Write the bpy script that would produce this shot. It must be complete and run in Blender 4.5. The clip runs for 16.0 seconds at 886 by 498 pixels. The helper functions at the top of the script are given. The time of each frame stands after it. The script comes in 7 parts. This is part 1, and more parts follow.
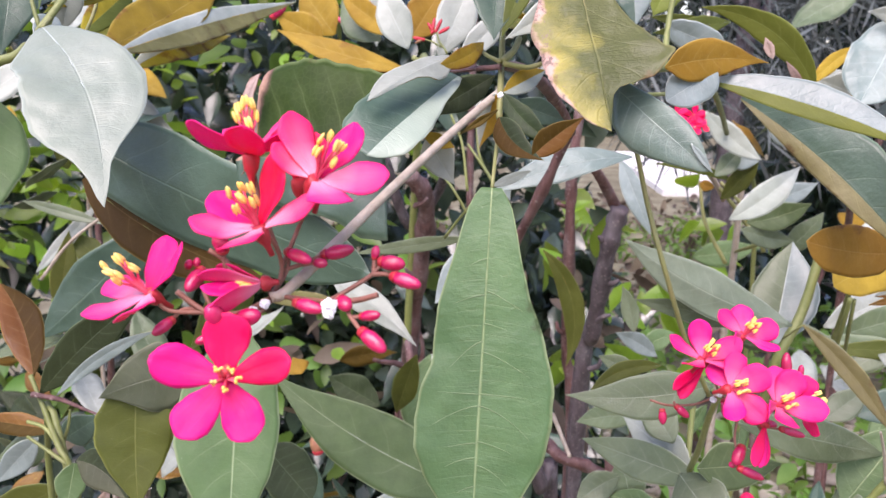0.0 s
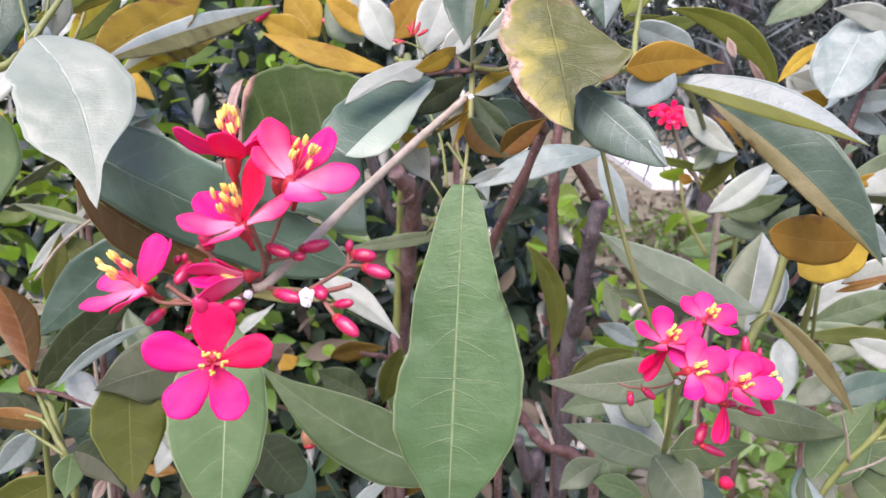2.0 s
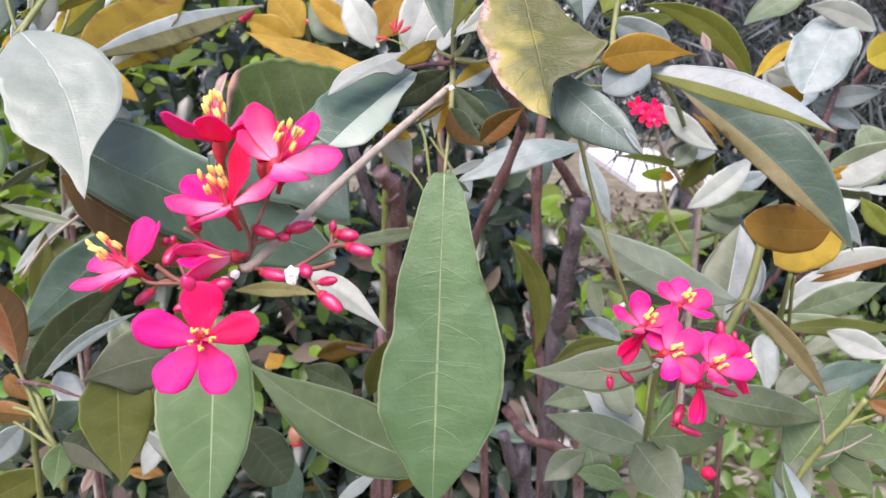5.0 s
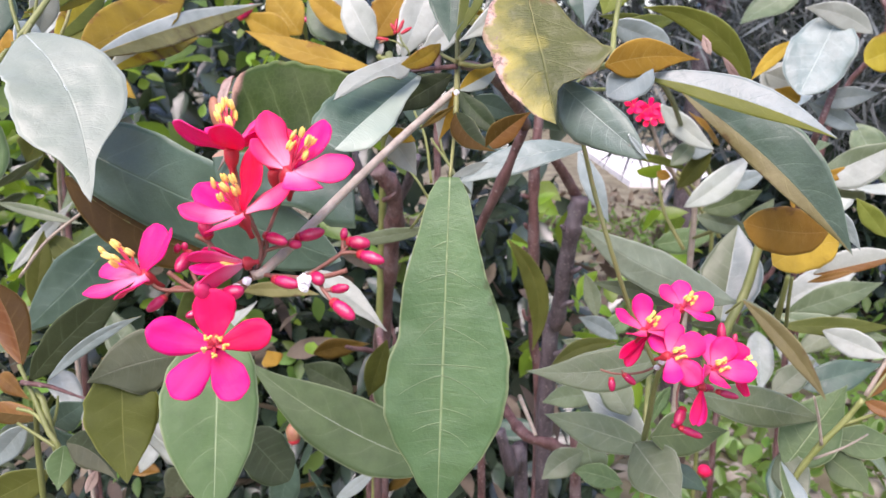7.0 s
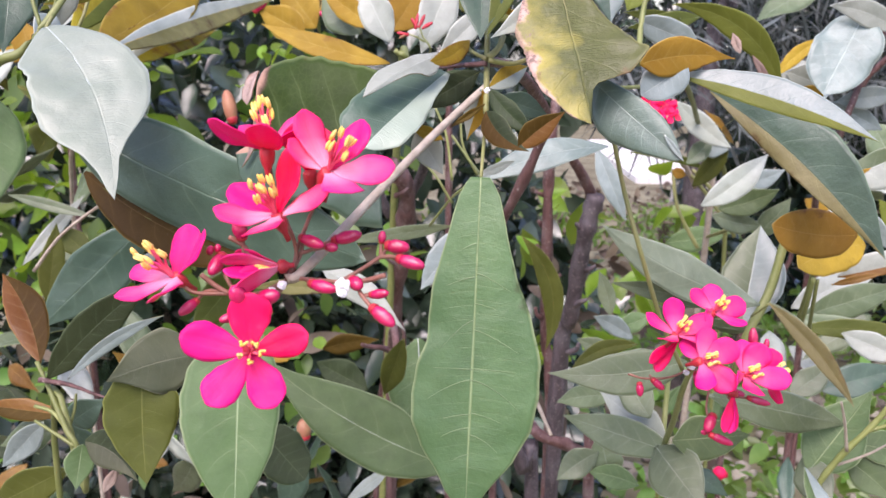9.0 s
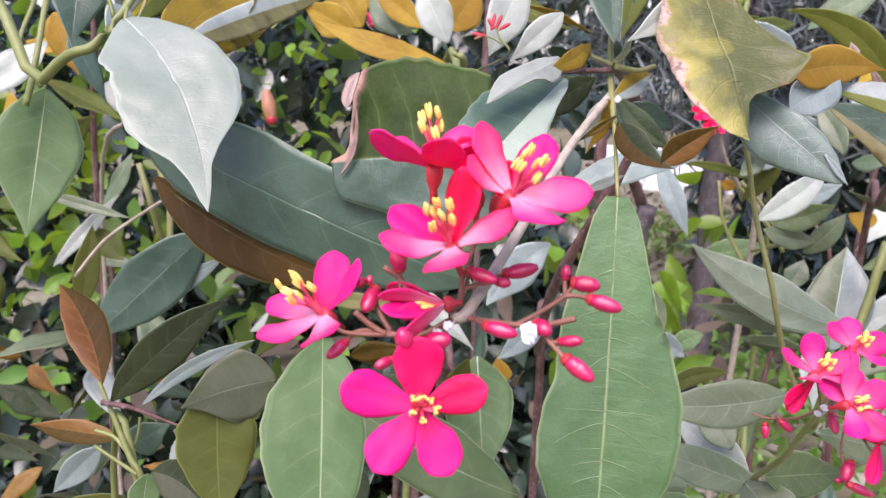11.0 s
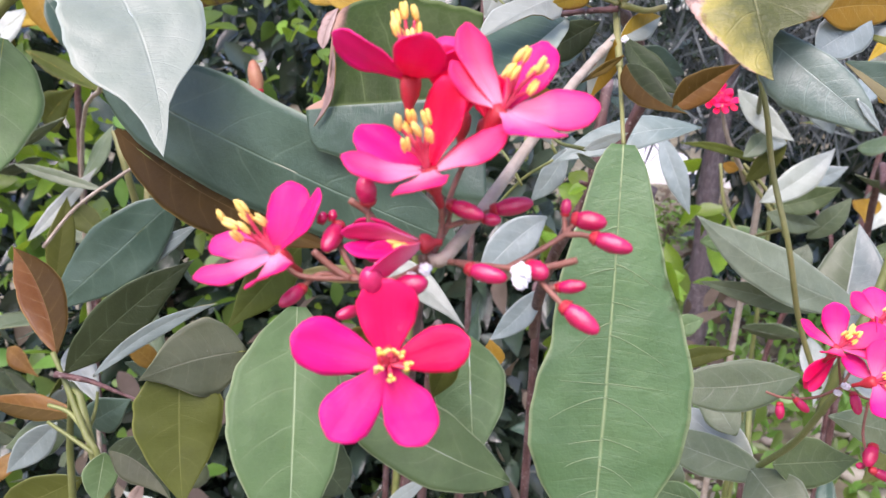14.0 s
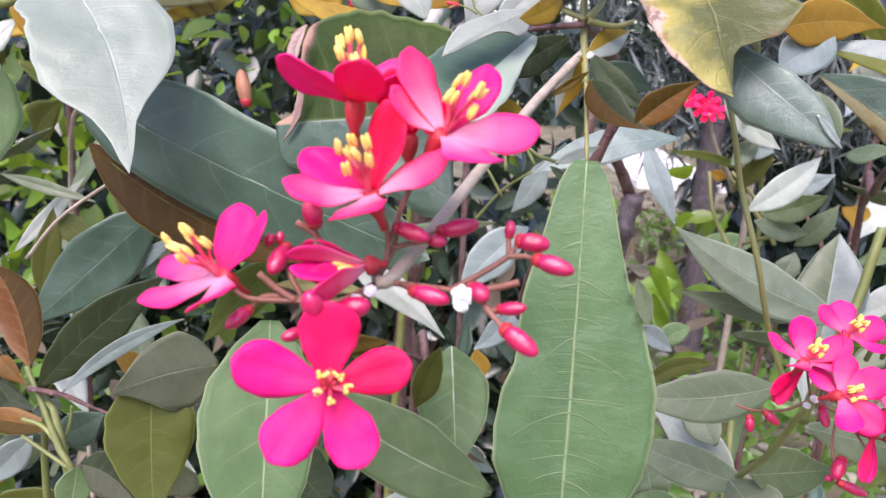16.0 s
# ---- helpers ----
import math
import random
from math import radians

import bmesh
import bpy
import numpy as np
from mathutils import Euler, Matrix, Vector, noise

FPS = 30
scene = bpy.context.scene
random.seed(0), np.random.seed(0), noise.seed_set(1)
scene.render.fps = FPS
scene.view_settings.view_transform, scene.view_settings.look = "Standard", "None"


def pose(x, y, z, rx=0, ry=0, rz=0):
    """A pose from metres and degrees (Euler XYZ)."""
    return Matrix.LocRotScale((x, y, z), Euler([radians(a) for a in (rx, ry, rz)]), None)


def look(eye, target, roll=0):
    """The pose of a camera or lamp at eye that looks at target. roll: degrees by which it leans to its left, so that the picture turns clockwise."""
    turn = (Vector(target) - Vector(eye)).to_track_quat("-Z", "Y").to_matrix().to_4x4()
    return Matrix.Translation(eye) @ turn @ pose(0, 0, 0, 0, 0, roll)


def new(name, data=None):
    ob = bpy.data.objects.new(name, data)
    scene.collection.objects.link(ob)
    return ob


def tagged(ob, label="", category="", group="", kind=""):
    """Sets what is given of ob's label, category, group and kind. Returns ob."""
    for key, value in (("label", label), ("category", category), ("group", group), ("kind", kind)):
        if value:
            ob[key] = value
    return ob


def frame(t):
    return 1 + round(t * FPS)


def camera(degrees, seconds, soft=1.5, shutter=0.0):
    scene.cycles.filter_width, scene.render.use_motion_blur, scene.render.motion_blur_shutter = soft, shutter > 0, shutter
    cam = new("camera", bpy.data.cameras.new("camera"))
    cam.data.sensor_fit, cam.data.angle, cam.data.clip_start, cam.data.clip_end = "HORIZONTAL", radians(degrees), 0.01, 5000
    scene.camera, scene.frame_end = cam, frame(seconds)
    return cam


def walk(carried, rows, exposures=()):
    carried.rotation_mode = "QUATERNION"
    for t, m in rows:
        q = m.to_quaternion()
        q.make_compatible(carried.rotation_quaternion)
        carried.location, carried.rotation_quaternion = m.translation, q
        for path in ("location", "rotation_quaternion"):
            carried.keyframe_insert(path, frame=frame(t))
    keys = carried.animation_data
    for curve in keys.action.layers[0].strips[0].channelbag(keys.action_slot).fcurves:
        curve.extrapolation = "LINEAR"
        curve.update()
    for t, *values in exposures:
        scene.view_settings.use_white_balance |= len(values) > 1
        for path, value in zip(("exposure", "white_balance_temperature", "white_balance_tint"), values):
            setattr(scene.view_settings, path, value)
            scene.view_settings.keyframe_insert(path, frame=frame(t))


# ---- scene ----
cam = camera(60.0, 16.0)
cam.data.dof.use_dof, cam.data.dof.focus_distance, cam.data.dof.aperture_fstop = True, 0.22, 42.0
PATH = [
    (0, (0.0047, 0.0157, 1.2473), (-0.0591, 1.9531, 0.7546), 1.2),
    (0.5, (0.0056, 0.0115, 1.2435), (-0.0473, 1.9483, 0.7498), 1.0),
    (1, (0.0123, 0.0052, 1.2458), (-0.0274, 1.946, 0.7639), 0.7),
    (1.5, (0.012, -0.0006, 1.25), (-0.0247, 1.9399, 0.7652), 0.9),
    (2, (0.0101, 0.0025, 1.2499), (-0.0317, 1.9385, 0.7492), 0.5),
    (2.5, (0.0181, 0.0011, 1.249), (-0.0398, 1.9381, 0.7532), 0.5),
    (3, (0.0168, -0.0048, 1.2492), (-0.035, 1.9341, 0.7604), 0.7),
    (3.5, (0.0138, -0.0037, 1.2492), (-0.027, 1.9322, 0.7485), 0.5),
    (4, (0.0129, -0.0015, 1.2521), (-0.0099, 1.9333, 0.7444), 0.4),
    (4.2, (0.0129, -0.0017, 1.2491), (-0.0088, 1.9356, 0.7533), 0.3),
    (6.3, (0.0086, -0.0086, 1.2454), (0.025, 1.9311, 0.7555), 0.5),
    (6.5, (0.0107, -0.0077, 1.2463), (0.0149, 1.9293, 0.7496), 0.6),
    (7, (0.0078, -0.0054, 1.2492), (0.0189, 1.93, 0.7466), 0.5),
    (7.5, (0.0088, -0.0047, 1.2432), (0.0121, 1.9348, 0.7564), 0.6),
    (8, (0.0079, -0.0025, 1.2481), (0.007, 1.9323, 0.7415), 0.5),
    (8.5, (0.006, -0.0003, 1.249), (0.001, 1.9323, 0.7345), 0.8),
    (9, (0.0, 0.0, 1.25), (-0.0, 1.9313, 0.7325), 1.0),
    (9.5, (-0.0079, 0.0013, 1.2489), (-0.0038, 1.9359, 0.7433), 0.9),
    (10, (-0.0175, 0.0108, 1.2495), (-0.0073, 1.9462, 0.7449), 0.8),
    (10.2, (-0.0223, 0.0152, 1.2533), (-0.0132, 1.9483, 0.7418), 1.1),
    (12.3, (-0.0401, 0.0405, 1.2402), (-0.0561, 1.9726, 0.7237), 2.9),
    (12.5, (-0.0389, 0.0446, 1.243), (-0.0531, 1.9705, 0.7018), 2.8),
    (13, (-0.0359, 0.0453, 1.238), (-0.038, 1.9728, 0.7027), 2.9),
    (13.5, (-0.032, 0.042, 1.2361), (-0.0402, 1.9688, 0.7008), 2.8),
    (14, (-0.0319, 0.0439, 1.2341), (-0.024, 1.972, 0.6997), 3.0),
    (14.5, (-0.0367, 0.0493, 1.2368), (0.001, 1.9712, 0.6857), 3.1),
    (15, (-0.0336, 0.0512, 1.2397), (0.001, 1.971, 0.6797), 3.0),
    (15.5, (-0.0287, 0.049, 1.2398), (-0.016, 1.9724, 0.6937), 2.8),
    (16, (-0.0239, 0.0437, 1.2371), (-0.0119, 1.9753, 0.7176), 2.9),
]
walk(cam, [(t, look(eye, target, roll)) for t, eye, target, roll in PATH], [(0, 1.16, 6720, 28), (10, 1.16, 6720, 28), (12.5, 1.18, 6560, 28), (16, 1.18, 6560, 28)])

# ---- light ----
world = bpy.data.worlds.new("world")
scene.world = world
world.use_nodes = True
wn = world.node_tree.nodes
sky = wn.new("ShaderNodeTexSky")
sky.sky_type, sky.sun_disc = "NISHITA", False
sky.sun_elevation, sky.sun_rotation = radians(58), radians(200)
sky.air_density, sky.dust_density, sky.ozone_density = 1.0, 1.5, 1.5
world.node_tree.links.new(sky.outputs[0], wn["Background"].inputs[0])
wn["Background"].inputs[1].default_value = 0.15
sun = new("sun", bpy.data.lights.new("sun", "SUN"))
sun.data.energy, sun.data.angle, sun.data.color = 2.4, radians(42), (1.0, 0.97, 0.94)
sun.matrix_world = look((-0.9, -2.4, 5.5), (0.1, 0.3, 1.2))


# ---- materials ----
def shader(name):
    m = bpy.data.materials.new(name)
    m.use_nodes = True
    t = m.node_tree
    bsdf = t.nodes["Principled BSDF"]
    return m, t, bsdf


def node(t, kind, **values):
    n = t.nodes.new(kind)
    for key, value in values.items():
        if key in n.inputs:
            n.inputs[key].default_value = value
    return n


def calc(t, op, a, b=0.0, clamp=False):
    n = t.nodes.new("ShaderNodeMath")
    n.operation, n.use_clamp = op, clamp
    for i, v in enumerate((a, b)):
        if isinstance(v, (int, float)):
            n.inputs[i].default_value = v
        else:
            t.links.new(v, n.inputs[i])
    return n.outputs[0]


def blend(t, fac, a, b, mode="MIX"):
    n = t.nodes.new("ShaderNodeMix")
    n.data_type, n.blend_type, n.clamp_factor = "RGBA", mode, True
    for i, v in ((0, fac), (6, a), (7, b)):
        if isinstance(v, (int, float)):
            n.inputs[i].default_value = v
        elif isinstance(v, tuple):
            n.inputs[i].default_value = (*v, 1)
        else:
            t.links.new(v, n.inputs[i])
    return n.outputs[2]


def noise_at(t, coord, scale, detail=4.0, rough=0.6):
    n = node(t, "ShaderNodeTexNoise", Scale=scale, Detail=detail, Roughness=rough)
    t.links.new(coord, n.inputs["Vector"])
    return n.outputs["Fac"]


def leaf_material(name, colour, second, vein, gloss=0.4, thin=0.2, glow=(0.3, 0.4, 0.05), spots=0.0, spot=(0.1, 0.04, 0.02), relief=0.4, veins=7.0, mark=0.2, sheen=0.45, rib_mark=0.5, depth=0.3, margin=None, grain=1.0, scorch=None, sweep=1.0, groove=0.6, pleat=0.35, flush=None):
    """A leaf's surface: mottled blade, pale midrib and arching side veins by the blade's own coordinates. spots: how much is stained; pleat: fine creases running out from the midrib;
    flush: the colour to which the blade turns in blotches towards its tip and its worn margin."""
    m, t, bsdf = shader(name)
    tex = t.nodes.new("ShaderNodeTexCoord")
    uv = t.nodes.new("ShaderNodeSeparateXYZ")
    t.links.new(tex.outputs["UV"], uv.inputs[0])
    info = t.nodes.new("ShaderNodeObjectInfo")
    shift = t.nodes.new("ShaderNodeVectorMath")
    shift.operation = "ADD"
    t.links.new(tex.outputs["Object"], shift.inputs[0])
    t.links.new(info.outputs["Random"], shift.inputs[1])
    obj = shift.outputs[0]
    across = calc(t, "MULTIPLY", calc(t, "ABSOLUTE", calc(t, "SUBTRACT", uv.outputs[0], 0.5)), 2.0)
    broad, mid, fine = noise_at(t, obj, 30.0, 2.0), noise_at(t, obj, 110.0, 4.0), noise_at(t, obj, 520.0, 5.0, 0.7)
    side = calc(t, "LESS_THAN", uv.outputs[0], 0.5)
    run = calc(t, "SUBTRACT", calc(t, "MULTIPLY", uv.outputs[1], veins), calc(t, "MULTIPLY", calc(t, "POWER", across, 1.35), sweep))
    run = calc(t, "ADD", run, calc(t, "ADD", calc(t, "MULTIPLY", side, 0.41), calc(t, "MULTIPLY", broad, 0.55)))
    run = calc(t, "ADD", run, calc(t, "MULTIPLY", mid, 0.12))
    off = calc(t, "ABSOLUTE", calc(t, "SUBTRACT", calc(t, "FRACT", run), 0.5))
    fade = calc(t, "SUBTRACT", 1.0, calc(t, "POWER", across, 1.6), True)
    line = calc(t, "MULTIPLY", calc(t, "SUBTRACT", 1.0, calc(t, "MULTIPLY", off, 26.0), True), fade)
    halo = calc(t, "MULTIPLY", calc(t, "SUBTRACT", 1.0, calc(t, "MULTIPLY", off, 5.0), True), fade)
    fine_run = calc(t, "ADD", calc(t, "MULTIPLY", run, 6.0), calc(t, "MULTIPLY", mid, 2.2))
    fine_line = calc(t, "MULTIPLY", calc(t, "SUBTRACT", 1.0, calc(t, "MULTIPLY", calc(t, "ABSOLUTE", calc(t, "SUBTRACT", calc(t, "FRACT", fine_run), 0.5)), 4.0), True), calc(t, "MULTIPLY", mid, fade))
    net = t.nodes.new("ShaderNodeTexVoronoi")
    net.feature = "DISTANCE_TO_EDGE"
    net.inputs["Scale"].default_value = 420.0
    t.links.new(obj, net.inputs["Vector"])
    cells = calc(t, "SUBTRACT", 1.0, calc(t, "MULTIPLY", net.outputs["Distance"], 9.0), True)
    rib = calc(t, "SUBTRACT", 1.0, calc(t, "MULTIPLY", across, 34.0), True)
    base = blend(t, calc(t, "MULTIPLY", calc(t, "SUBTRACT", broad, 0.34, True), 3.2, True), colour, second)
    base = blend(t, calc(t, "MULTIPLY", calc(t, "SUBTRACT", mid, 0.42, True), 1.6 * grain, True), base, tuple(c * 0.68 for c in colour))
    base = blend(t, calc(t, "MULTIPLY", fine, 0.3 * grain), base, tuple(c * 0.62 for c in colour))
    if flush is not None:
        turn = calc(t, "ADD", calc(t, "ADD", calc(t, "MULTIPLY", uv.outputs[0], 0.75), calc(t, "MULTIPLY", uv.outputs[1], 0.55)), calc(t, "ADD", calc(t, "MULTIPLY", calc(t, "SUBTRACT", broad, 0.5), 1.6), calc(t, "MULTIPLY", calc(t, "SUBTRACT", mid, 0.5), 1.1)))
        base = blend(t, calc(t, "MULTIPLY", calc(t, "SUBTRACT", turn, 0.68, True), 1.9, True), base, flush)
    base = blend(t, calc(t, "MULTIPLY", halo, mark * 0.35), base, vein)
    base = blend(t, calc(t, "MULTIPLY", cells, mark * 0.18), base, vein)
    base = blend(t, calc(t, "MAXIMUM", calc(t, "MULTIPLY", line, mark), calc(t, "MULTIPLY", rib, rib_mark)), base, vein)
    hsv = node(t, "ShaderNodeHueSaturation")
    t.links.new(calc(t, "ADD", calc(t, "MULTIPLY", info.outputs["Random"], 0.4), 0.8), hsv.inputs["Value"])
    t.links.new(calc(t, "ADD", calc(t, "MULTIPLY", info.outputs["Random"], 0.03), 0.485), hsv.inputs["Hue"])
    t.links.new(base, hsv.inputs["Color"])
    base = hsv.outputs[0]
    # Thin pale line along the margin: a rim highlight put into the colour.
    edge = calc(t, "MULTIPLY", calc(t, "SUBTRACT", calc(t, "ADD", across, calc(t, "MULTIPLY", calc(t, "SUBTRACT", mid, 0.5), 0.05)), 0.948, True), 24.0, True)
    base = blend(t, calc(t, "MULTIPLY", edge, 0.65), base, vein)
    if spots:
        patch = calc(t, "ADD", noise_at(t, obj, 70.0, 6.0, 0.72), calc(t, "MULTIPLY", calc(t, "POWER", across, 4.0), 0.12))
        hit = calc(t, "MULTIPLY", calc(t, "SUBTRACT", patch, 1.0 - spots, True), 9.0, True)
        base = blend(t, hit, base, spot)
    if margin is not None:
        worn = calc(t, "ADD", uv.outputs[0], calc(t, "ADD", calc(t, "MULTIPLY", calc(t, "SUBTRACT", mid, 0.5), 0.5), calc(t, "MULTIPLY", calc(t, "SUBTRACT", broad, 0.5), 0.4)))
        base = blend(t, calc(t, "MULTIPLY", calc(t, "SUBTRACT", worn, 0.93, True), 14.0, True), base, margin)
        base = blend(t, calc(t, "MULTIPLY", calc(t, "SUBTRACT", calc(t, "MULTIPLY", worn, fine), 0.52, True), 12.0, True), base, tuple(c * 0.4 for c in margin))
    if scorch is not None:
        burnt = calc(t, "ADD", uv.outputs[1], calc(t, "ADD", calc(t, "MULTIPLY", calc(t, "SUBTRACT", mid, 0.5), 0.16), calc(t, "MULTIPLY", calc(t, "SUBTRACT", across, 1.0), 0.1)))
        base = blend(t, calc(t, "MULTIPLY", calc(t, "SUBTRACT", burnt, 0.765, True), 30.0, True), base, tuple(c * 0.3 for c in scorch))
        base = blend(t, calc(t, "MULTIPLY", calc(t, "SUBTRACT", burnt, 0.795, True), 30.0, True), base, scorch)
    specks = noise_at(t, obj, 1100.0, 2.0)
    base = blend(t, calc(t, "MULTIPLY", calc(t, "SUBTRACT", specks, 0.73, True), 4.0, True), base, (0.4, 0.4, 0.32))
    t.links.new(base, bsdf.inputs["Base Color"])
    rough = calc(t, "ADD", calc(t, "ADD", calc(t, "MULTIPLY", fine, 0.16), calc(t, "MULTIPLY", broad, 0.14)), gloss - 0.14)
    t.links.new(rough, bsdf.inputs["Roughness"])
    bsdf.inputs["Specular IOR Level"].default_value = sheen
    high = calc(t, "ADD", calc(t, "MULTIPLY", calc(t, "MAXIMUM", calc(t, "MULTIPLY", line, depth), calc(t, "MULTIPLY", rib, groove)), -0.5), calc(t, "ADD", calc(t, "MULTIPLY", fine_line, -0.04), calc(t, "MULTIPLY", fine, 0.12 * grain)))
    high = calc(t, "ADD", high, calc(t, "ADD", calc(t, "MULTIPLY", broad, 2.5), calc(t, "MULTIPLY", mid, 0.9)))
    high = calc(t, "SUBTRACT", high, calc(t, "MULTIPLY", cells, 0.025))
    crease = node(t, "ShaderNodeMapping", Scale=(5.0, 62.0, 1.0))
    t.links.new(tex.outputs["UV"], crease.inputs[0])
    creases = calc(t, "MULTIPLY", noise_at(t, crease.outputs[0], 1.0, 3.0), calc(t, "SUBTRACT", 1.0, calc(t, "MULTIPLY", across, 1.15), True))
    high = calc(t, "ADD", high, calc(t, "MULTIPLY", creases, pleat))
    bump = node(t, "ShaderNodeBump", Strength=relief, Distance=0.0014)
    t.links.new(high, bump.inputs["Height"])
    t.links.new(bump.outputs[0], bsdf.inputs["Normal"])
    if thin:
        through_light = t.nodes.new("ShaderNodeBsdfTranslucent")
        t.links.new(blend(t, 0.6, base, glow), through_light.inputs[0])
        mix = node(t, "ShaderNodeMixShader", Fac=thin)
        t.links.new(bsdf.outputs[0], mix.inputs[1])
        t.links.new(through_light.outputs[0], mix.inputs[2])
        t.links.new(mix.outputs[0], t.nodes["Material Output"].inputs[0])
    return m


def plain_material(name, colour, second, scale=120.0, rough=0.5, relief=0.3, thin=0.0, glow=None, spec=0.5, stretch=(1, 1, 1), vary=0.3, coat=0.0, island=False):
    m, t, bsdf = shader(name)
    tex = t.nodes.new("ShaderNodeTexCoord")
    info = t.nodes.new("ShaderNodeObjectInfo")
    mapping = node(t, "ShaderNodeMapping", Scale=stretch)
    t.links.new(tex.outputs["Object"], mapping.inputs[0])
    a, b = noise_at(t, mapping.outputs[0], scale), noise_at(t, mapping.outputs[0], scale * 7, 5.0, 0.7)
    base = blend(t, calc(t, "MULTIPLY", calc(t, "SUBTRACT", a, 0.35, True), 3.0, True), colour, second)
    base = blend(t, calc(t, "MULTIPLY", b, 0.4), base, tuple(c * 0.55 for c in colour))
    hsv = node(t, "ShaderNodeHueSaturation")
    chance = t.nodes.new("ShaderNodeNewGeometry").outputs["Random Per Island"] if island else info.outputs["Random"]
    t.links.new(calc(t, "ADD", calc(t, "MULTIPLY", chance, vary), 1 - vary / 2), hsv.inputs["Value"])
    t.links.new(calc(t, "ADD", calc(t, "MULTIPLY", chance, 0.04 if island else 0.0), 0.48 if island else 0.5), hsv.inputs["Hue"])
    t.links.new(base, hsv.inputs["Color"])
    t.links.new(hsv.outputs[0], bsdf.inputs["Base Color"])
    bsdf.inputs["Roughness"].default_value = rough
    bsdf.inputs["Specular IOR Level"].default_value = spec
    bsdf.inputs["Coat Weight"].default_value = coat
    bump = node(t, "ShaderNodeBump", Strength=relief, Distance=0.002)
    t.links.new(calc(t, "ADD", a, calc(t, "MULTIPLY", b, 0.5)), bump.inputs["Height"])
    t.links.new(bump.outputs[0], bsdf.inputs["Normal"])
    if thin:
        tr = t.nodes.new("ShaderNodeBsdfTranslucent")
        tr.inputs[0].default_value = (*(glow or colour), 1)
        mix = node(t, "ShaderNodeMixShader", Fac=thin)
        t.links.new(bsdf.outputs[0], mix.inputs[1])
        t.links.new(tr.outputs[0], mix.inputs[2])
        t.links.new(mix.outputs[0], t.nodes["Material Output"].inputs[0])
    return m


def petal_material(name, inner, outer, vein, painted_sheen=0.0):
    """A thin glowing petal: colour from throat to rim, fine lengthwise veins, a painted sheen along the middle, softer
    rim, pollen specks.
    """
    m, t, bsdf = shader(name)
    tex = t.nodes.new("ShaderNodeTexCoord")
    info = t.nodes.new("ShaderNodeObjectInfo")
    uv = t.nodes.new("ShaderNodeSeparateXYZ")
    t.links.new(tex.outputs["UV"], uv.inputs[0])
    streak = node(t, "ShaderNodeMapping", Scale=(34, 1.2, 1))
    t.links.new(tex.outputs["UV"], streak.inputs[0])
    s, broad = noise_at(t, streak.outputs[0], 1.0, 3.0), noise_at(t, tex.outputs["Object"], 260.0, 3.0)
    across = calc(t, "MULTIPLY", calc(t, "ABSOLUTE", calc(t, "SUBTRACT", uv.outputs[0], 0.5)), 2.0)
    base = blend(t, calc(t, "MULTIPLY", calc(t, "SUBTRACT", uv.outputs[1], 0.1, True), 2.2, True), inner, outer)
    base = blend(t, calc(t, "MULTIPLY", calc(t, "SUBTRACT", s, 0.42, True), 2.0, True), base, vein)
    base = blend(t, calc(t, "MULTIPLY", calc(t, "SUBTRACT", broad, 0.5, True), 1.2, True), base, tuple(c * 0.8 for c in outer))
    # Pale pink down the petal's middle imitates light shining off it.
    if painted_sheen:
        core = calc(t, "MULTIPLY", calc(t, "SUBTRACT", 1.0, calc(t, "POWER", across, 1.6), True), calc(t, "SUBTRACT", 1.0, calc(t, "POWER", uv.outputs[1], 3.0), True))
        base = blend(t, calc(t, "MULTIPLY", core, painted_sheen), base, (0.95, 0.46, 0.6))
    rim = calc(t, "POWER", calc(t, "MAXIMUM", across, uv.outputs[1]), 7.0)
    base = blend(t, calc(t, "MULTIPLY", rim, 0.25), base, (0.95, 0.1, 0.3))
    hsv = node(t, "ShaderNodeHueSaturation")
    t.links.new(calc(t, "ADD", calc(t, "MULTIPLY", info.outputs["Random"], 0.02), 0.482), hsv.inputs["Hue"])
    t.links.new(calc(t, "ADD", calc(t, "MULTIPLY", info.outputs["Random"], 0.16), 0.9), hsv.inputs["Value"])
    t.links.new(base, hsv.inputs["Color"])
    base = blend(t, calc(t, "MULTIPLY", calc(t, "SUBTRACT", noise_at(t, tex.outputs["Object"], 1000.0, 2.0), 0.735, True), 9.0, True), hsv.outputs[0], (0.9, 0.6, 0.5))
    t.links.new(base, bsdf.inputs["Base Color"])
    bsdf.inputs["Roughness"].default_value = 0.4
    bsdf.inputs["Specular IOR Level"].default_value = 0.22
    bump = node(t, "ShaderNodeBump", Strength=0.35, Distance=0.0005)
    t.links.new(calc(t, "ADD", s, calc(t, "MULTIPLY", broad, 2.0)), bump.inputs["Height"])
    t.links.new(bump.outputs[0], bsdf.inputs["Normal"])
    tr = t.nodes.new("ShaderNodeBsdfTranslucent")
    t.links.new(base, tr.inputs[0])
    mix = node(t, "ShaderNodeMixShader", Fac=0.3)
    t.links.new(bsdf.outputs[0], mix.inputs[1])
    t.links.new(tr.outputs[0], mix.inputs[2])
    t.links.new(mix.outputs[0], t.nodes["Material Output"].inputs[0])
    return m


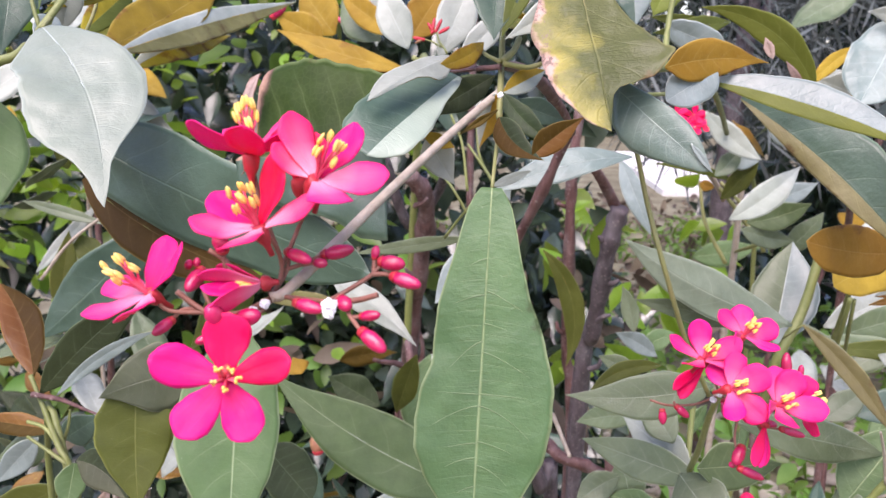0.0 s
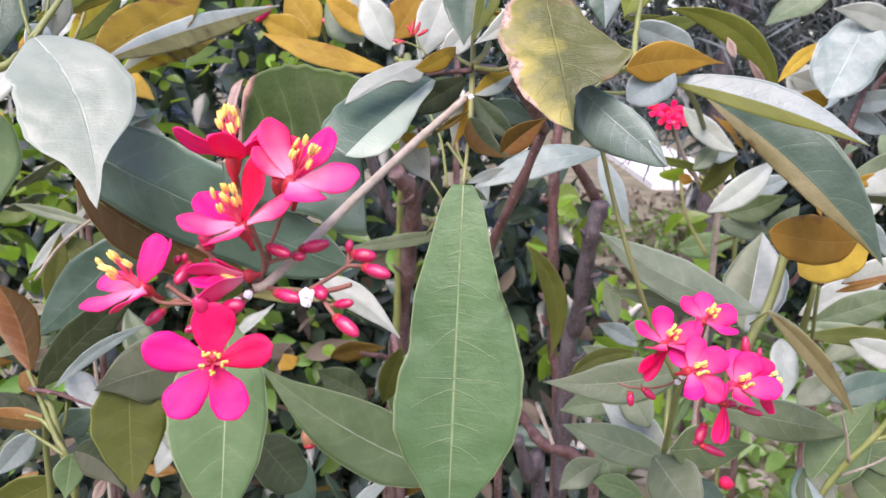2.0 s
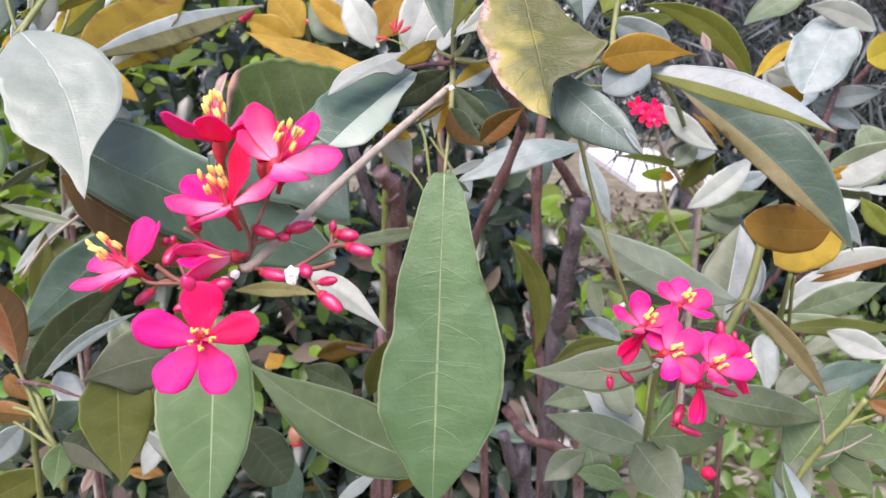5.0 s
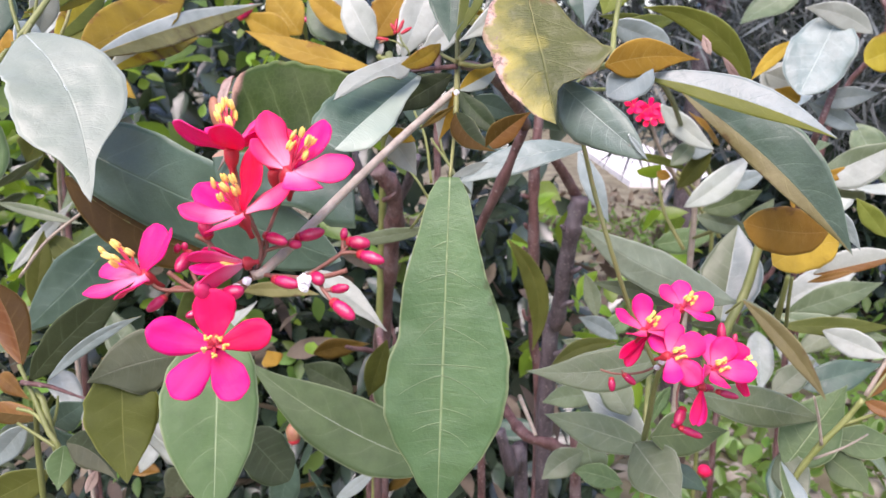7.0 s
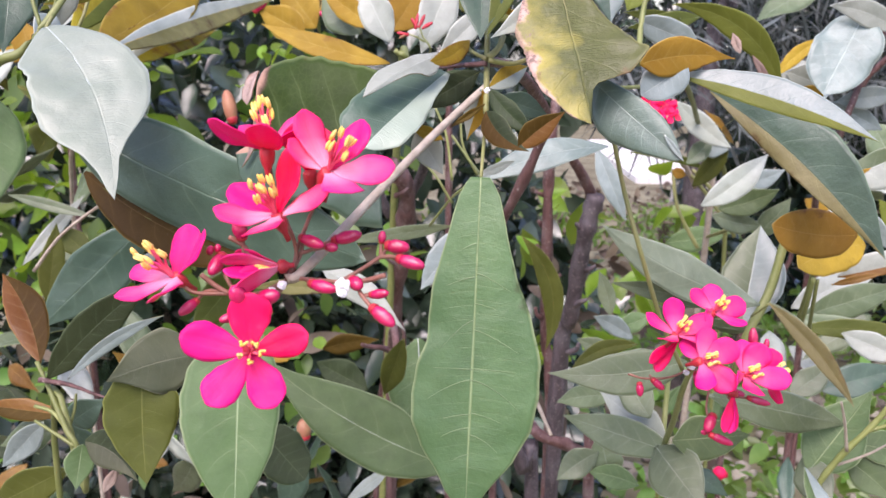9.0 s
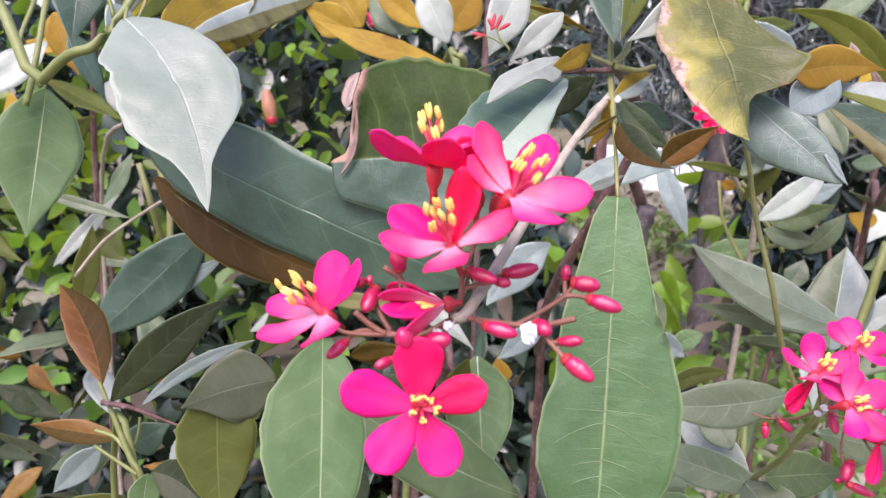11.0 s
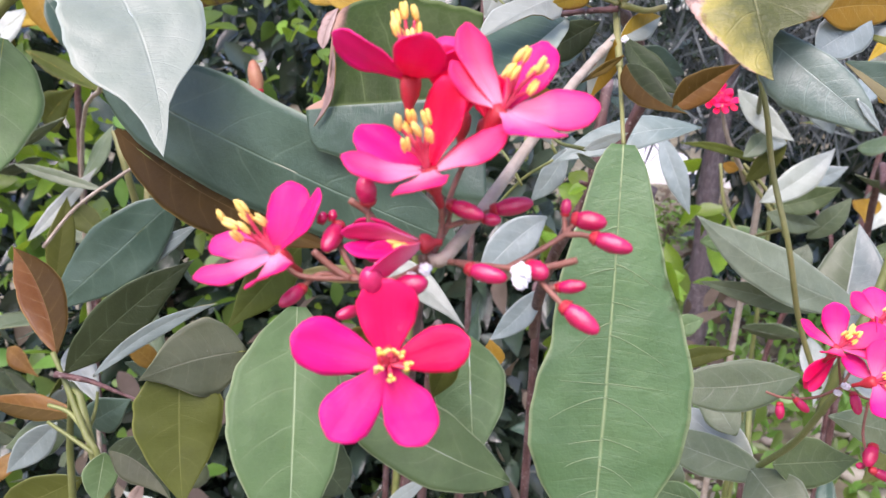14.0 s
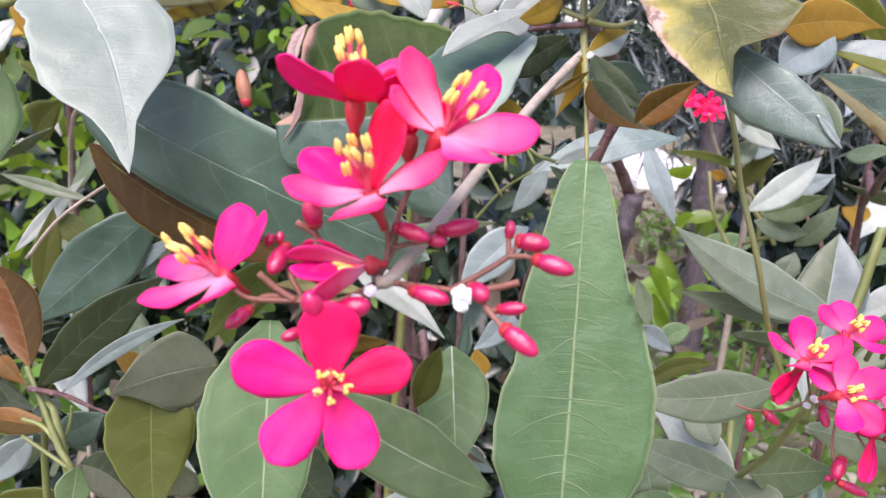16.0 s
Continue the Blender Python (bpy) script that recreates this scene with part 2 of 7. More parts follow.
def bark_material(name, colour, second, dust, gloss=0.5):
    """Thin bark: lengthwise streaks, a dusty grey film in patches, and small pale pores that stand out a little."""
    m, t, bsdf = shader(name)
    tex = t.nodes.new("ShaderNodeTexCoord")
    grain = node(t, "ShaderNodeMapping", Scale=(1, 1, 0.22))
    t.links.new(tex.outputs["Object"], grain.inputs[0])
    a, b = noise_at(t, grain.outputs[0], 190.0, 4.0), noise_at(t, tex.outputs["Object"], 1100.0, 4.0, 0.7)
    patch = noise_at(t, tex.outputs["Object"], 45.0, 4.0)
    base = blend(t, calc(t, "MULTIPLY", calc(t, "SUBTRACT", a, 0.36, True), 3.4, True), colour, second)
    base = blend(t, calc(t, "MULTIPLY", calc(t, "SUBTRACT", patch, 0.5, True), 3.0, True), base, dust)
    base = blend(t, calc(t, "MULTIPLY", b, 0.45), base, tuple(c * 0.5 for c in colour))
    pores = t.nodes.new("ShaderNodeTexVoronoi")
    pores.inputs["Scale"].default_value = 290.0
    t.links.new(tex.outputs["Object"], pores.inputs["Vector"])
    pore = calc(t, "MULTIPLY", calc(t, "SUBTRACT", 0.26, pores.outputs["Distance"], True), 9.0, True)
    base = blend(t, calc(t, "MULTIPLY", calc(t, "MULTIPLY", pore, patch), 0.8), base, (0.42, 0.35, 0.31))
    t.links.new(base, bsdf.inputs["Base Color"])
    bsdf.inputs["Roughness"].default_value = gloss
    bsdf.inputs["Specular IOR Level"].default_value = 0.5
    bump = node(t, "ShaderNodeBump", Strength=0.9, Distance=0.0012)
    t.links.new(calc(t, "ADD", calc(t, "ADD", calc(t, "MULTIPLY", a, 0.8), calc(t, "MULTIPLY", b, 0.5)), calc(t, "MULTIPLY", pore, 0.7)), bump.inputs["Height"])
    t.links.new(bump.outputs[0], bsdf.inputs["Normal"])
    return m


PALE_VEIN = (0.40, 0.47, 0.26)
GREEN = leaf_material("leaf_green", (0.078, 0.13, 0.046), (0.104, 0.164, 0.063), PALE_VEIN, 0.5, 0.1, mark=0.14, sheen=0.32, veins=6.0, rib_mark=0.8, relief=0.75)
SAGE = leaf_material("leaf_sage_green", (0.064, 0.122, 0.042), (0.102, 0.172, 0.066), (0.34, 0.4, 0.2), 0.48, 0.1, mark=0.05, sheen=0.42, veins=24.0, rib_mark=0.7, relief=0.65, depth=0.16, sweep=0.5, spots=0.37, spot=(0.045, 0.075, 0.022), pleat=0.18)
# Darker copy of the green leaf, with the lower leaves' shade in its colour.
SHADE_GREEN = leaf_material("leaf_shade_green", (0.07, 0.12, 0.041), (0.094, 0.154, 0.056), (0.3, 0.36, 0.2), 0.5, 0.12, mark=0.1, sheen=0.3, veins=6.0, rib_mark=0.7)
DUSK = leaf_material("leaf_dusky_green", (0.062, 0.072, 0.038), (0.095, 0.106, 0.06), (0.2, 0.21, 0.14), 0.5, 0.1, mark=0.1, sheen=0.25)
SLATE = leaf_material("leaf_slate_green", (0.085, 0.135, 0.1), (0.145, 0.2, 0.155), (0.3, 0.38, 0.32), 0.38, 0.06, mark=0.3, sheen=0.6)
DEEP = leaf_material("leaf_deep_green", (0.038, 0.076, 0.048), (0.062, 0.108, 0.07), (0.16, 0.23, 0.15), 0.4, 0.06, spots=0.24, sheen=0.48, relief=0.4, mark=0.16)
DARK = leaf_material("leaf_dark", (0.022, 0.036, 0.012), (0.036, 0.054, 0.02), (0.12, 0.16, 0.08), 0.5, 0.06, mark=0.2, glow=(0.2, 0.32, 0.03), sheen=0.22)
SCORCHED = leaf_material("leaf_dark_scorched", (0.02, 0.04, 0.007), (0.034, 0.06, 0.012), (0.15, 0.2, 0.08), 0.5, 0.04, mark=0.28, glow=(0.2, 0.32, 0.03), sheen=0.1, scorch=(0.36, 0.22, 0.16), spots=0.3, spot=(0.1, 0.05, 0.03), veins=5.0, relief=0.3)
# Silver, whitish and pale: sky sheen on the leaves is put into the base colour.
SILVER = leaf_material("leaf_silver_sheen", (0.16, 0.21, 0.19), (0.27, 0.33, 0.31), (0.46, 0.52, 0.46), 0.4, 0.06, mark=0.14, sheen=0.6, relief=0.38)
WHITE = leaf_material("leaf_whitish_sheen", (0.225, 0.285, 0.215), (0.29, 0.345, 0.275), (0.42, 0.48, 0.4), 0.4, 0.1, relief=0.32, veins=9.0, mark=0.06, sheen=0.6, depth=0.35, rib_mark=0.2, grain=0.15, sweep=0.6, groove=0.9, pleat=0.8)
PALE = leaf_material("leaf_pale_sheen", (0.3, 0.34, 0.28), (0.42, 0.455, 0.39), (0.58, 0.63, 0.55), 0.42, 0.12, relief=0.4, mark=0.08, sheen=0.5, depth=0.3)
FROST = leaf_material("leaf_frosted_green", (0.125, 0.18, 0.155), (0.2, 0.265, 0.235), (0.44, 0.52, 0.46), 0.4, 0.06, mark=0.22, sheen=0.55, relief=0.6, veins=6.0, rib_mark=0.8)
MINT = leaf_material("leaf_pale_sage", (0.165, 0.21, 0.14), (0.24, 0.29, 0.205), (0.42, 0.47, 0.36), 0.42, 0.1, mark=0.12, sheen=0.5, relief=0.4)
GREY = leaf_material("leaf_grey_green", (0.086, 0.126, 0.058), (0.15, 0.194, 0.102), (0.32, 0.36, 0.26), 0.42, 0.1, mark=0.18, sheen=0.5, rib_mark=0.6)
OCHRE = leaf_material("leaf_ochre", (0.3, 0.175, 0.014), (0.44, 0.28, 0.034), (0.6, 0.46, 0.14), 0.55, 0.28, (0.7, 0.42, 0.02), spots=0.38, spot=(0.2, 0.09, 0.02), mark=0.2, sheen=0.22)
OLIVE = leaf_material("leaf_olive", (0.07, 0.088, 0.014), (0.105, 0.126, 0.024), (0.26, 0.28, 0.08), 0.5, 0.25, (0.36, 0.38, 0.03), mark=0.12, sheen=0.2)
BROWN = leaf_material("leaf_brown", (0.062, 0.038, 0.006), (0.1, 0.063, 0.01), (0.26, 0.19, 0.06), 0.55, 0.25, (0.3, 0.19, 0.02), mark=0.2, sheen=0.12)
RUSSET = leaf_material("leaf_russet", (0.175, 0.08, 0.016), (0.25, 0.128, 0.026), (0.5, 0.32, 0.1), 0.4, 0.25, (0.4, 0.18, 0.03), mark=0.2, sheen=0.3)
YELLOW = leaf_material("leaf_yellowing", (0.062, 0.068, 0.014), (0.09, 0.094, 0.022), (0.24, 0.23, 0.09), 0.5, 0.08, (0.4, 0.34, 0.05), spots=0.37, spot=(0.13, 0.065, 0.02), flush=(0.27, 0.22, 0.045), mark=0.15, relief=0.8, sheen=0.45, margin=(0.46, 0.3, 0.24), rib_mark=0.3, veins=6.0, pleat=0.5)
LIME = leaf_material("leaf_yellow_green", (0.13, 0.16, 0.02), (0.185, 0.21, 0.035), (0.36, 0.42, 0.12), 0.5, 0.25, (0.36, 0.43, 0.04), spots=0.3, spot=(0.2, 0.1, 0.03), mark=0.15, sheen=0.25)
GOLD = leaf_material("leaf_golden", (0.25, 0.19, 0.012), (0.36, 0.28, 0.025), (0.46, 0.38, 0.1), 0.5, 0.25, (0.5, 0.4, 0.03), spots=0.43, spot=(0.14, 0.06, 0.015), mark=0.15, sheen=0.22)
MUSTARD = leaf_material("leaf_mustard", (0.28, 0.17, 0.016), (0.39, 0.25, 0.03), (0.45, 0.32, 0.1), 0.55, 0.25, (0.5, 0.3, 0.02), spots=0.38, spot=(0.1, 0.045, 0.015), mark=0.12, sheen=0.25)
TAN = leaf_material("leaf_olive_beige", (0.14, 0.125, 0.042), (0.21, 0.19, 0.075), (0.36, 0.34, 0.16), 0.5, 0.2, (0.3, 0.28, 0.06), spots=0.42, spot=(0.09, 0.055, 0.02), mark=0.12, sheen=0.3)
WITHER = leaf_material("leaf_withered", (0.36, 0.24, 0.2), (0.50, 0.38, 0.33), (0.22, 0.1, 0.06), 0.7, 0.15, (0.4, 0.25, 0.12), spots=0.42, spot=(0.16, 0.07, 0.04), relief=1.0)
PETIOLE = plain_material("petiole", (0.20, 0.22, 0.07), (0.28, 0.26, 0.10), 90, 0.5)
TWIG = plain_material("grey_twig", (0.34, 0.28, 0.21), (0.5, 0.43, 0.34), 150, 0.65, 0.6)
BARK = bark_material("red_bark", (0.075, 0.03, 0.027), (0.2, 0.1, 0.088), (0.26, 0.2, 0.19))
BARK_GREY = bark_material("purplish_grey_bark", (0.045, 0.034, 0.036), (0.12, 0.092, 0.1), (0.2, 0.18, 0.185))
STALK = plain_material("flower_stalk", (0.2, 0.075, 0.05), (0.3, 0.13, 0.09), 200, 0.5)
VEIN = plain_material("leaf_vein", (0.17, 0.25, 0.11), (0.22, 0.3, 0.14), 300, 0.5, 0.1)
FRESH = plain_material("green_stem", (0.16, 0.19, 0.05), (0.23, 0.25, 0.085), 100, 0.45)
PINK = petal_material("petal_pink", (0.84, 0.003, 0.08), (0.89, 0.003, 0.135), (0.92, 0.012, 0.19), 0.04)
BLUSH = petal_material("petal_blush", (0.94, 0.42, 0.54), (0.9, 0.01, 0.14), (0.93, 0.045, 0.22), 0.3)
ROSE = petal_material("petal_rose", (0.92, 0.16, 0.3), (0.89, 0.004, 0.16), (0.92, 0.02, 0.22), 0.12)
RED = petal_material("petal_red", (0.9, 0.003, 0.04), (0.95, 0.002, 0.04), (0.96, 0.008, 0.07))
BUD = plain_material("flower_bud", (0.44, 0.004, 0.06), (0.64, 0.014, 0.125), 230, 0.26, 0.25, spec=0.6, coat=0.25)
CALYX = plain_material("calyx", (0.42, 0.015, 0.03), (0.5, 0.03, 0.04), 260, 0.4)
ANTHER = plain_material("anther", (0.93, 0.58, 0.08), (0.96, 0.76, 0.28), 700, 0.7, 0.3)
FILAMENT = plain_material("filament", (0.72, 0.03, 0.10), (0.78, 0.16, 0.2), 400, 0.5)
COTTON = plain_material("cottony_fluff", (0.82, 0.82, 0.82), (0.88, 0.88, 0.9), 900, 0.9, 0.15)
SOIL = plain_material("soil", (0.1, 0.085, 0.05), (0.25, 0.235, 0.155), 5, 0.95, 1.0)
STONE = plain_material("pebble", (0.25, 0.22, 0.18), (0.36, 0.33, 0.28), 30, 0.85, 0.5, vary=0.9, island=True)
PAVING = plain_material("concrete", (0.62, 0.61, 0.59), (0.72, 0.71, 0.69), 6, 0.85, 0.4)
# Very dark green: shade among the background leaves is put into the colour.
HEDGE_SHADED = plain_material("hedge_leaf_shaded", (0.026, 0.045, 0.03), (0.048, 0.076, 0.046), 25, 0.2, 0.6, 0.08, (0.08, 0.14, 0.03), spec=0.9, vary=0.9, island=True)
HEDGE_GREEN = plain_material("hedge_leaf_green", (0.085, 0.17, 0.03), (0.15, 0.25, 0.055), 25, 0.4, 0.2, 0.3, (0.25, 0.45, 0.03), vary=0.9, island=True)
HEDGE_FRESH = plain_material("hedge_leaf_fresh", (0.1, 0.19, 0.014), (0.18, 0.29, 0.03), 40, 0.3, 0.8, 0.3, (0.4, 0.6, 0.03), vary=0.9, island=True)
LITTER = plain_material("dead_leaf", (0.085, 0.065, 0.045), (0.165, 0.13, 0.095), 20, 0.8, 0.4, 0.15, (0.3, 0.18, 0.1), vary=0.9, island=True)
NEEDLE = plain_material("needle_grey", (0.06, 0.075, 0.07), (0.10, 0.12, 0.115), 25, 0.6, 0.2, vary=0.9, island=True)


# ---- building ----
def part(name, data, materials, parent, label=""):
    ob = new(name, data)
    for m in materials if isinstance(materials, tuple) else (materials,):
        if m.name not in data.materials:
            data.materials.append(m)
    ob.parent = parent
    if parent is not None:
        ob.matrix_parent_inverse = Matrix.Translation(-parent.matrix_basis.translation) if parent.parent is None else Matrix()
    return tagged(ob, label) if label else ob


def thing(name, place, label, category, group=""):
    ob = new(name)
    ob.empty_display_size = 0.05
    ob.location = place
    return tagged(ob, label, category, group)


def mesh(name, verts, faces, uvs=None, slots=None):
    me = bpy.data.meshes.new(name)
    me.from_pydata([tuple(v) for v in verts], [], faces)
    if uvs is not None:
        layer = me.uv_layers.new(name="blade")
        for loop in me.loops:
            layer.data[loop.index].uv = uvs[loop.vertex_index]
    if slots is not None:
        me.polygons.foreach_set("material_index", slots)
    me.polygons.foreach_set("use_smooth", [True] * len(me.polygons))
    me.update()
    return me


def unit(v):
    v = np.asarray(v, float)
    return v / max(np.linalg.norm(v), 1e-9)


def spline(points, steps):
    """A smooth run through a few points (Catmull-Rom)."""
    p = np.asarray(points, float)
    if len(p) < 3:
        return np.array([p[0] + (p[-1] - p[0]) * i / steps for i in range(steps + 1)])
    q = np.vstack([2 * p[0] - p[1], p, 2 * p[-1] - p[-2]])
    out = []
    for i in range(1, len(q) - 2):
        for k in range(steps):
            t = k / steps
            out.append(0.5 * (2 * q[i] + (q[i + 1] - q[i - 1]) * t + (2 * q[i - 1] - 5 * q[i] + 4 * q[i + 1] - q[i + 2]) * t * t
                              + (3 * q[i] - q[i - 1] - 3 * q[i + 1] + q[i + 2]) * t ** 3))
    out.append(p[-1])
    return np.array(out)


def tube(points, r0, r1, sides=8, steps=6, rough=0.0, knots=0, seed=1):
    """A tapered stem through points; rough: uneven girth; knots: number of swollen nodes."""
    rng = np.random.default_rng(seed)
    run = spline(points, steps)
    n = len(run)
    verts, faces = [], []
    ref = np.array((0.31, 0.22, 0.93))
    for i, c in enumerate(run):
        d = unit(run[min(i + 1, n - 1)] - run[max(i - 1, 0)])
        u = unit(np.cross(d, ref if abs(d @ ref) < 0.95 else (1, 0, 0)))
        w = np.cross(d, u)
        s = i / (n - 1)
        r = r0 + (r1 - r0) * s
        if knots:
            r *= 1 + 0.3 * max(0.0, math.cos(s * knots * 2 * math.pi + 1.7 * math.sin(9 * s + seed))) ** 6 + 0.1 * math.sin(37 * s + seed)
        for k in range(sides):
            a = 2 * math.pi * k / sides
            rr = r * (1 + rough * (rng.random() - 0.5))
            verts.append(c + rr * (math.cos(a) * u + math.sin(a) * w))
    for i in range(n - 1):
        for k in range(sides):
            a, b = i * sides + k, i * sides + (k + 1) % sides
            faces.append((a, b, b + sides, a + sides))
    verts += [run[0], run[-1]]
    for k in range(sides):
        faces.append(((k + 1) % sides, k, n * sides))
        faces.append(((n - 1) * sides + k, (n - 1) * sides + (k + 1) % sides, n * sides + 1))
    return mesh("stem", verts, faces)


SHAPES = {
    "drip": ((0, 0.02), (0.05, 0.4), (0.12, 0.72), (0.22, 0.94), (0.33, 1.0), (0.45, 0.94), (0.58, 0.76), (0.7, 0.5), (0.8, 0.26), (0.9, 0.1), (1, 0.0)),
    "ovate": ((0, 0.03), (0.06, 0.36), (0.16, 0.72), (0.3, 0.97), (0.4, 1.0), (0.55, 0.88), (0.7, 0.6), (0.82, 0.32), (0.92, 0.12), (1, 0.0)),
    "lance": ((0, 0.03), (0.08, 0.34), (0.2, 0.7), (0.38, 0.97), (0.5, 1.0), (0.65, 0.86), (0.8, 0.54), (0.92, 0.2), (1, 0.0)),
    "blunt": ((0, 0.05), (0.08, 0.5), (0.2, 0.83), (0.4, 1.0), (0.6, 0.98), (0.78, 0.82), (0.9, 0.55), (0.97, 0.25), (1, 0.0)),
    "spoon": ((0, 0.26), (0.1, 0.34), (0.25, 0.58), (0.42, 0.86), (0.58, 1.0), (0.72, 0.99), (0.85, 0.86), (0.94, 0.6), (1, 0.14)),
}


def blade(base, tip, width, face, shape="ovate", bend=0.0, bow=0.0, fold=8.0, wave=0.0, twist=0.0, ragged=0.0, curl=0.0, crumple=0.025, asym=0.0, plus=None, minus=None, fold2=None, split=False, rows=26, cols=12, thick=0.0003, seed=1):
    """A leaf or petal as a thin solid: upper skin (slot 0), lower skin and rim (slot 1).
    plus, minus: the half-width of each side along the blade, as parts of its length, in place of a shape.
    bend: out of its plane, bow: sideways, both as parts of its length; fold: degrees that each half rises; curl: margins rolled back; twist: degrees."""
    rng = np.random.default_rng(seed)
    base, tip = np.asarray(base, float), np.asarray(tip, float)
    axis = unit(tip - base)
    length = float(np.linalg.norm(tip - base))
    side = unit(np.cross(axis, face))
    up = np.cross(side, axis)
    vs, ws = zip(*SHAPES[shape])
    t = np.linspace(0, 1, rows + 1)
    w = np.interp(t, vs, ws)
    w = np.convolve(np.r_[w[0], w, w[-1]], (0.2, 0.6, 0.2), "valid")
    w[-1], w[0] = min(ws[-1], w[-1]), ws[0] if ws[0] > 0.1 else min(w[0], 0.08)
    own = None
    if plus is not None:
        own = [np.interp(t, *zip(*rim)) * length for rim in (minus, plus)]
        for rim in own:
            rim[-1] = min(rim[-1], 0.006 * length)
        w = (own[0] + own[1]) / max((own[0] + own[1]).max(), 1e-6)
        width = (own[0] + own[1]).max()
    even = 0.35 if own else 1.0
    phase = rng.random(4) * 6.28
    skin = []
    for i, v in enumerate(t):
        arch = 4 * v * (1 - v)
        c = base + axis * length * v + up * bend * length * arch + side * bow * length * arch
        slope = 4 * (1 - 2 * v)
        a2 = unit(axis + up * bend * slope + side * bow * slope)
        s2 = unit(np.cross(a2, up))
        u2 = np.cross(s2, a2)
        ang = radians(twist * (v - 0.5))
        s2, u2 = s2 * math.cos(ang) + u2 * math.sin(ang), u2 * math.cos(ang) - s2 * math.sin(ang)
        for k in range(cols + 1):
            s = 2 * k / cols - 1
            half = own[s > 0][i] if own else 0.5 * width * w[i]
            half *= 1 + 0.035 * even * math.sin(7 * v + phase[0] + (2 if s > 0 else 0)) + 0.018 * even * math.sin(19 * v + phase[1] + (4 if s > 0 else 0))
            half *= 1 + 0.02 * noise.noise(Vector((v * 14 + phase[1], 3.0 if s > 0 else 9.0, phase[3]))) + 0.004 * math.sin(43 * v + phase[2] + (1 if s > 0 else 3))
            half *= 1 + asym * (1 if s > 0 else -1)
            if ragged:
                half *= 1 - ragged * (0.5 + 0.5 * math.sin(9 * v + phase[0] + 2 * s) * math.sin(23 * v + phase[1] * s)) * (0.5 + rng.random())
            rise = math.radians(fold2 if fold2 is not None and s > 0 else fold) * (1 - 0.5 * abs(s))
            lift = abs(s) * half * math.sin(rise) - curl * half * s ** 4
            lift += wave * width * (s * s) * math.sin(11 * v + phase[2 if s > 0 else 3]) * w[i]
            spot = Vector((v * length * 70 + phase[0], s * half * 70 + phase[1], phase[2]))
            lift += crumple * width * w[i] * (noise.noise(spot) + 0.4 * noise.noise(spot * 2.7)) * (0.35 + 0.65 * min(1.0, 6 * v))
            skin.append(c + s2 * s * half * math.cos(rise) + u2 * lift)
    skin = np.array(skin)
    n = cols + 1
    grid = skin.reshape(rows + 1, n, 3)
    nrm = np.cross(np.gradient(grid, axis=1), np.gradient(grid, axis=0))
    ln = np.linalg.norm(nrm, axis=2, keepdims=True)
    nrm = np.where(ln > 1e-12, nrm / np.maximum(ln, 1e-12), up)
    nrm *= np.sign((nrm @ up).sum()) or 1
    lower = (grid - nrm * thick).reshape(-1, 3)
    uv = [(k / cols, v) for v in t for k in range(n)]
    total = len(skin)
    faces, slots = [], []
    for i in range(rows):
        for k in range(cols):
            a = i * n + k
            faces += [(a, a + 1, a + n + 1, a + n), (a + total, a + n + total, a + n + 1 + total, a + 1 + total)]
            slots += [2 if split and k >= cols // 2 else 0, 1]
        for k, flip in ((0, True), (cols, False)):
            a = i * n + k
            f = (a, a + total, a + n + total, a + n)
            faces.append(f if not flip else f[::-1])
            slots.append(1)
    for k in range(cols):
        for i, flip in ((0, False), (rows, True)):
            a = i * n + k
            f = (a, a + total, a + 1 + total, a + 1)
            faces.append(f if not flip else f[::-1])
            slots.append(1)
    me = mesh("blade", np.vstack([skin, lower]), faces, uv + uv, slots)
    return me, grid, nrm


LEAF_COUNT = [0]


def on_blade(grid, v, s):
    """A place on a blade's skin: v along it, s from -1 to 1 across it."""
    a, b = v * (grid.shape[0] - 1), (s + 1) / 2 * (grid.shape[1] - 1)
    i, j = min(int(a), grid.shape[0] - 2), min(int(b), grid.shape[1] - 2)
    a, b = a - i, b - j
    return (grid[i, j] * (1 - b) + grid[i, j + 1] * b) * (1 - a) + (grid[i + 1, j] * (1 - b) + grid[i + 1, j + 1] * b) * a


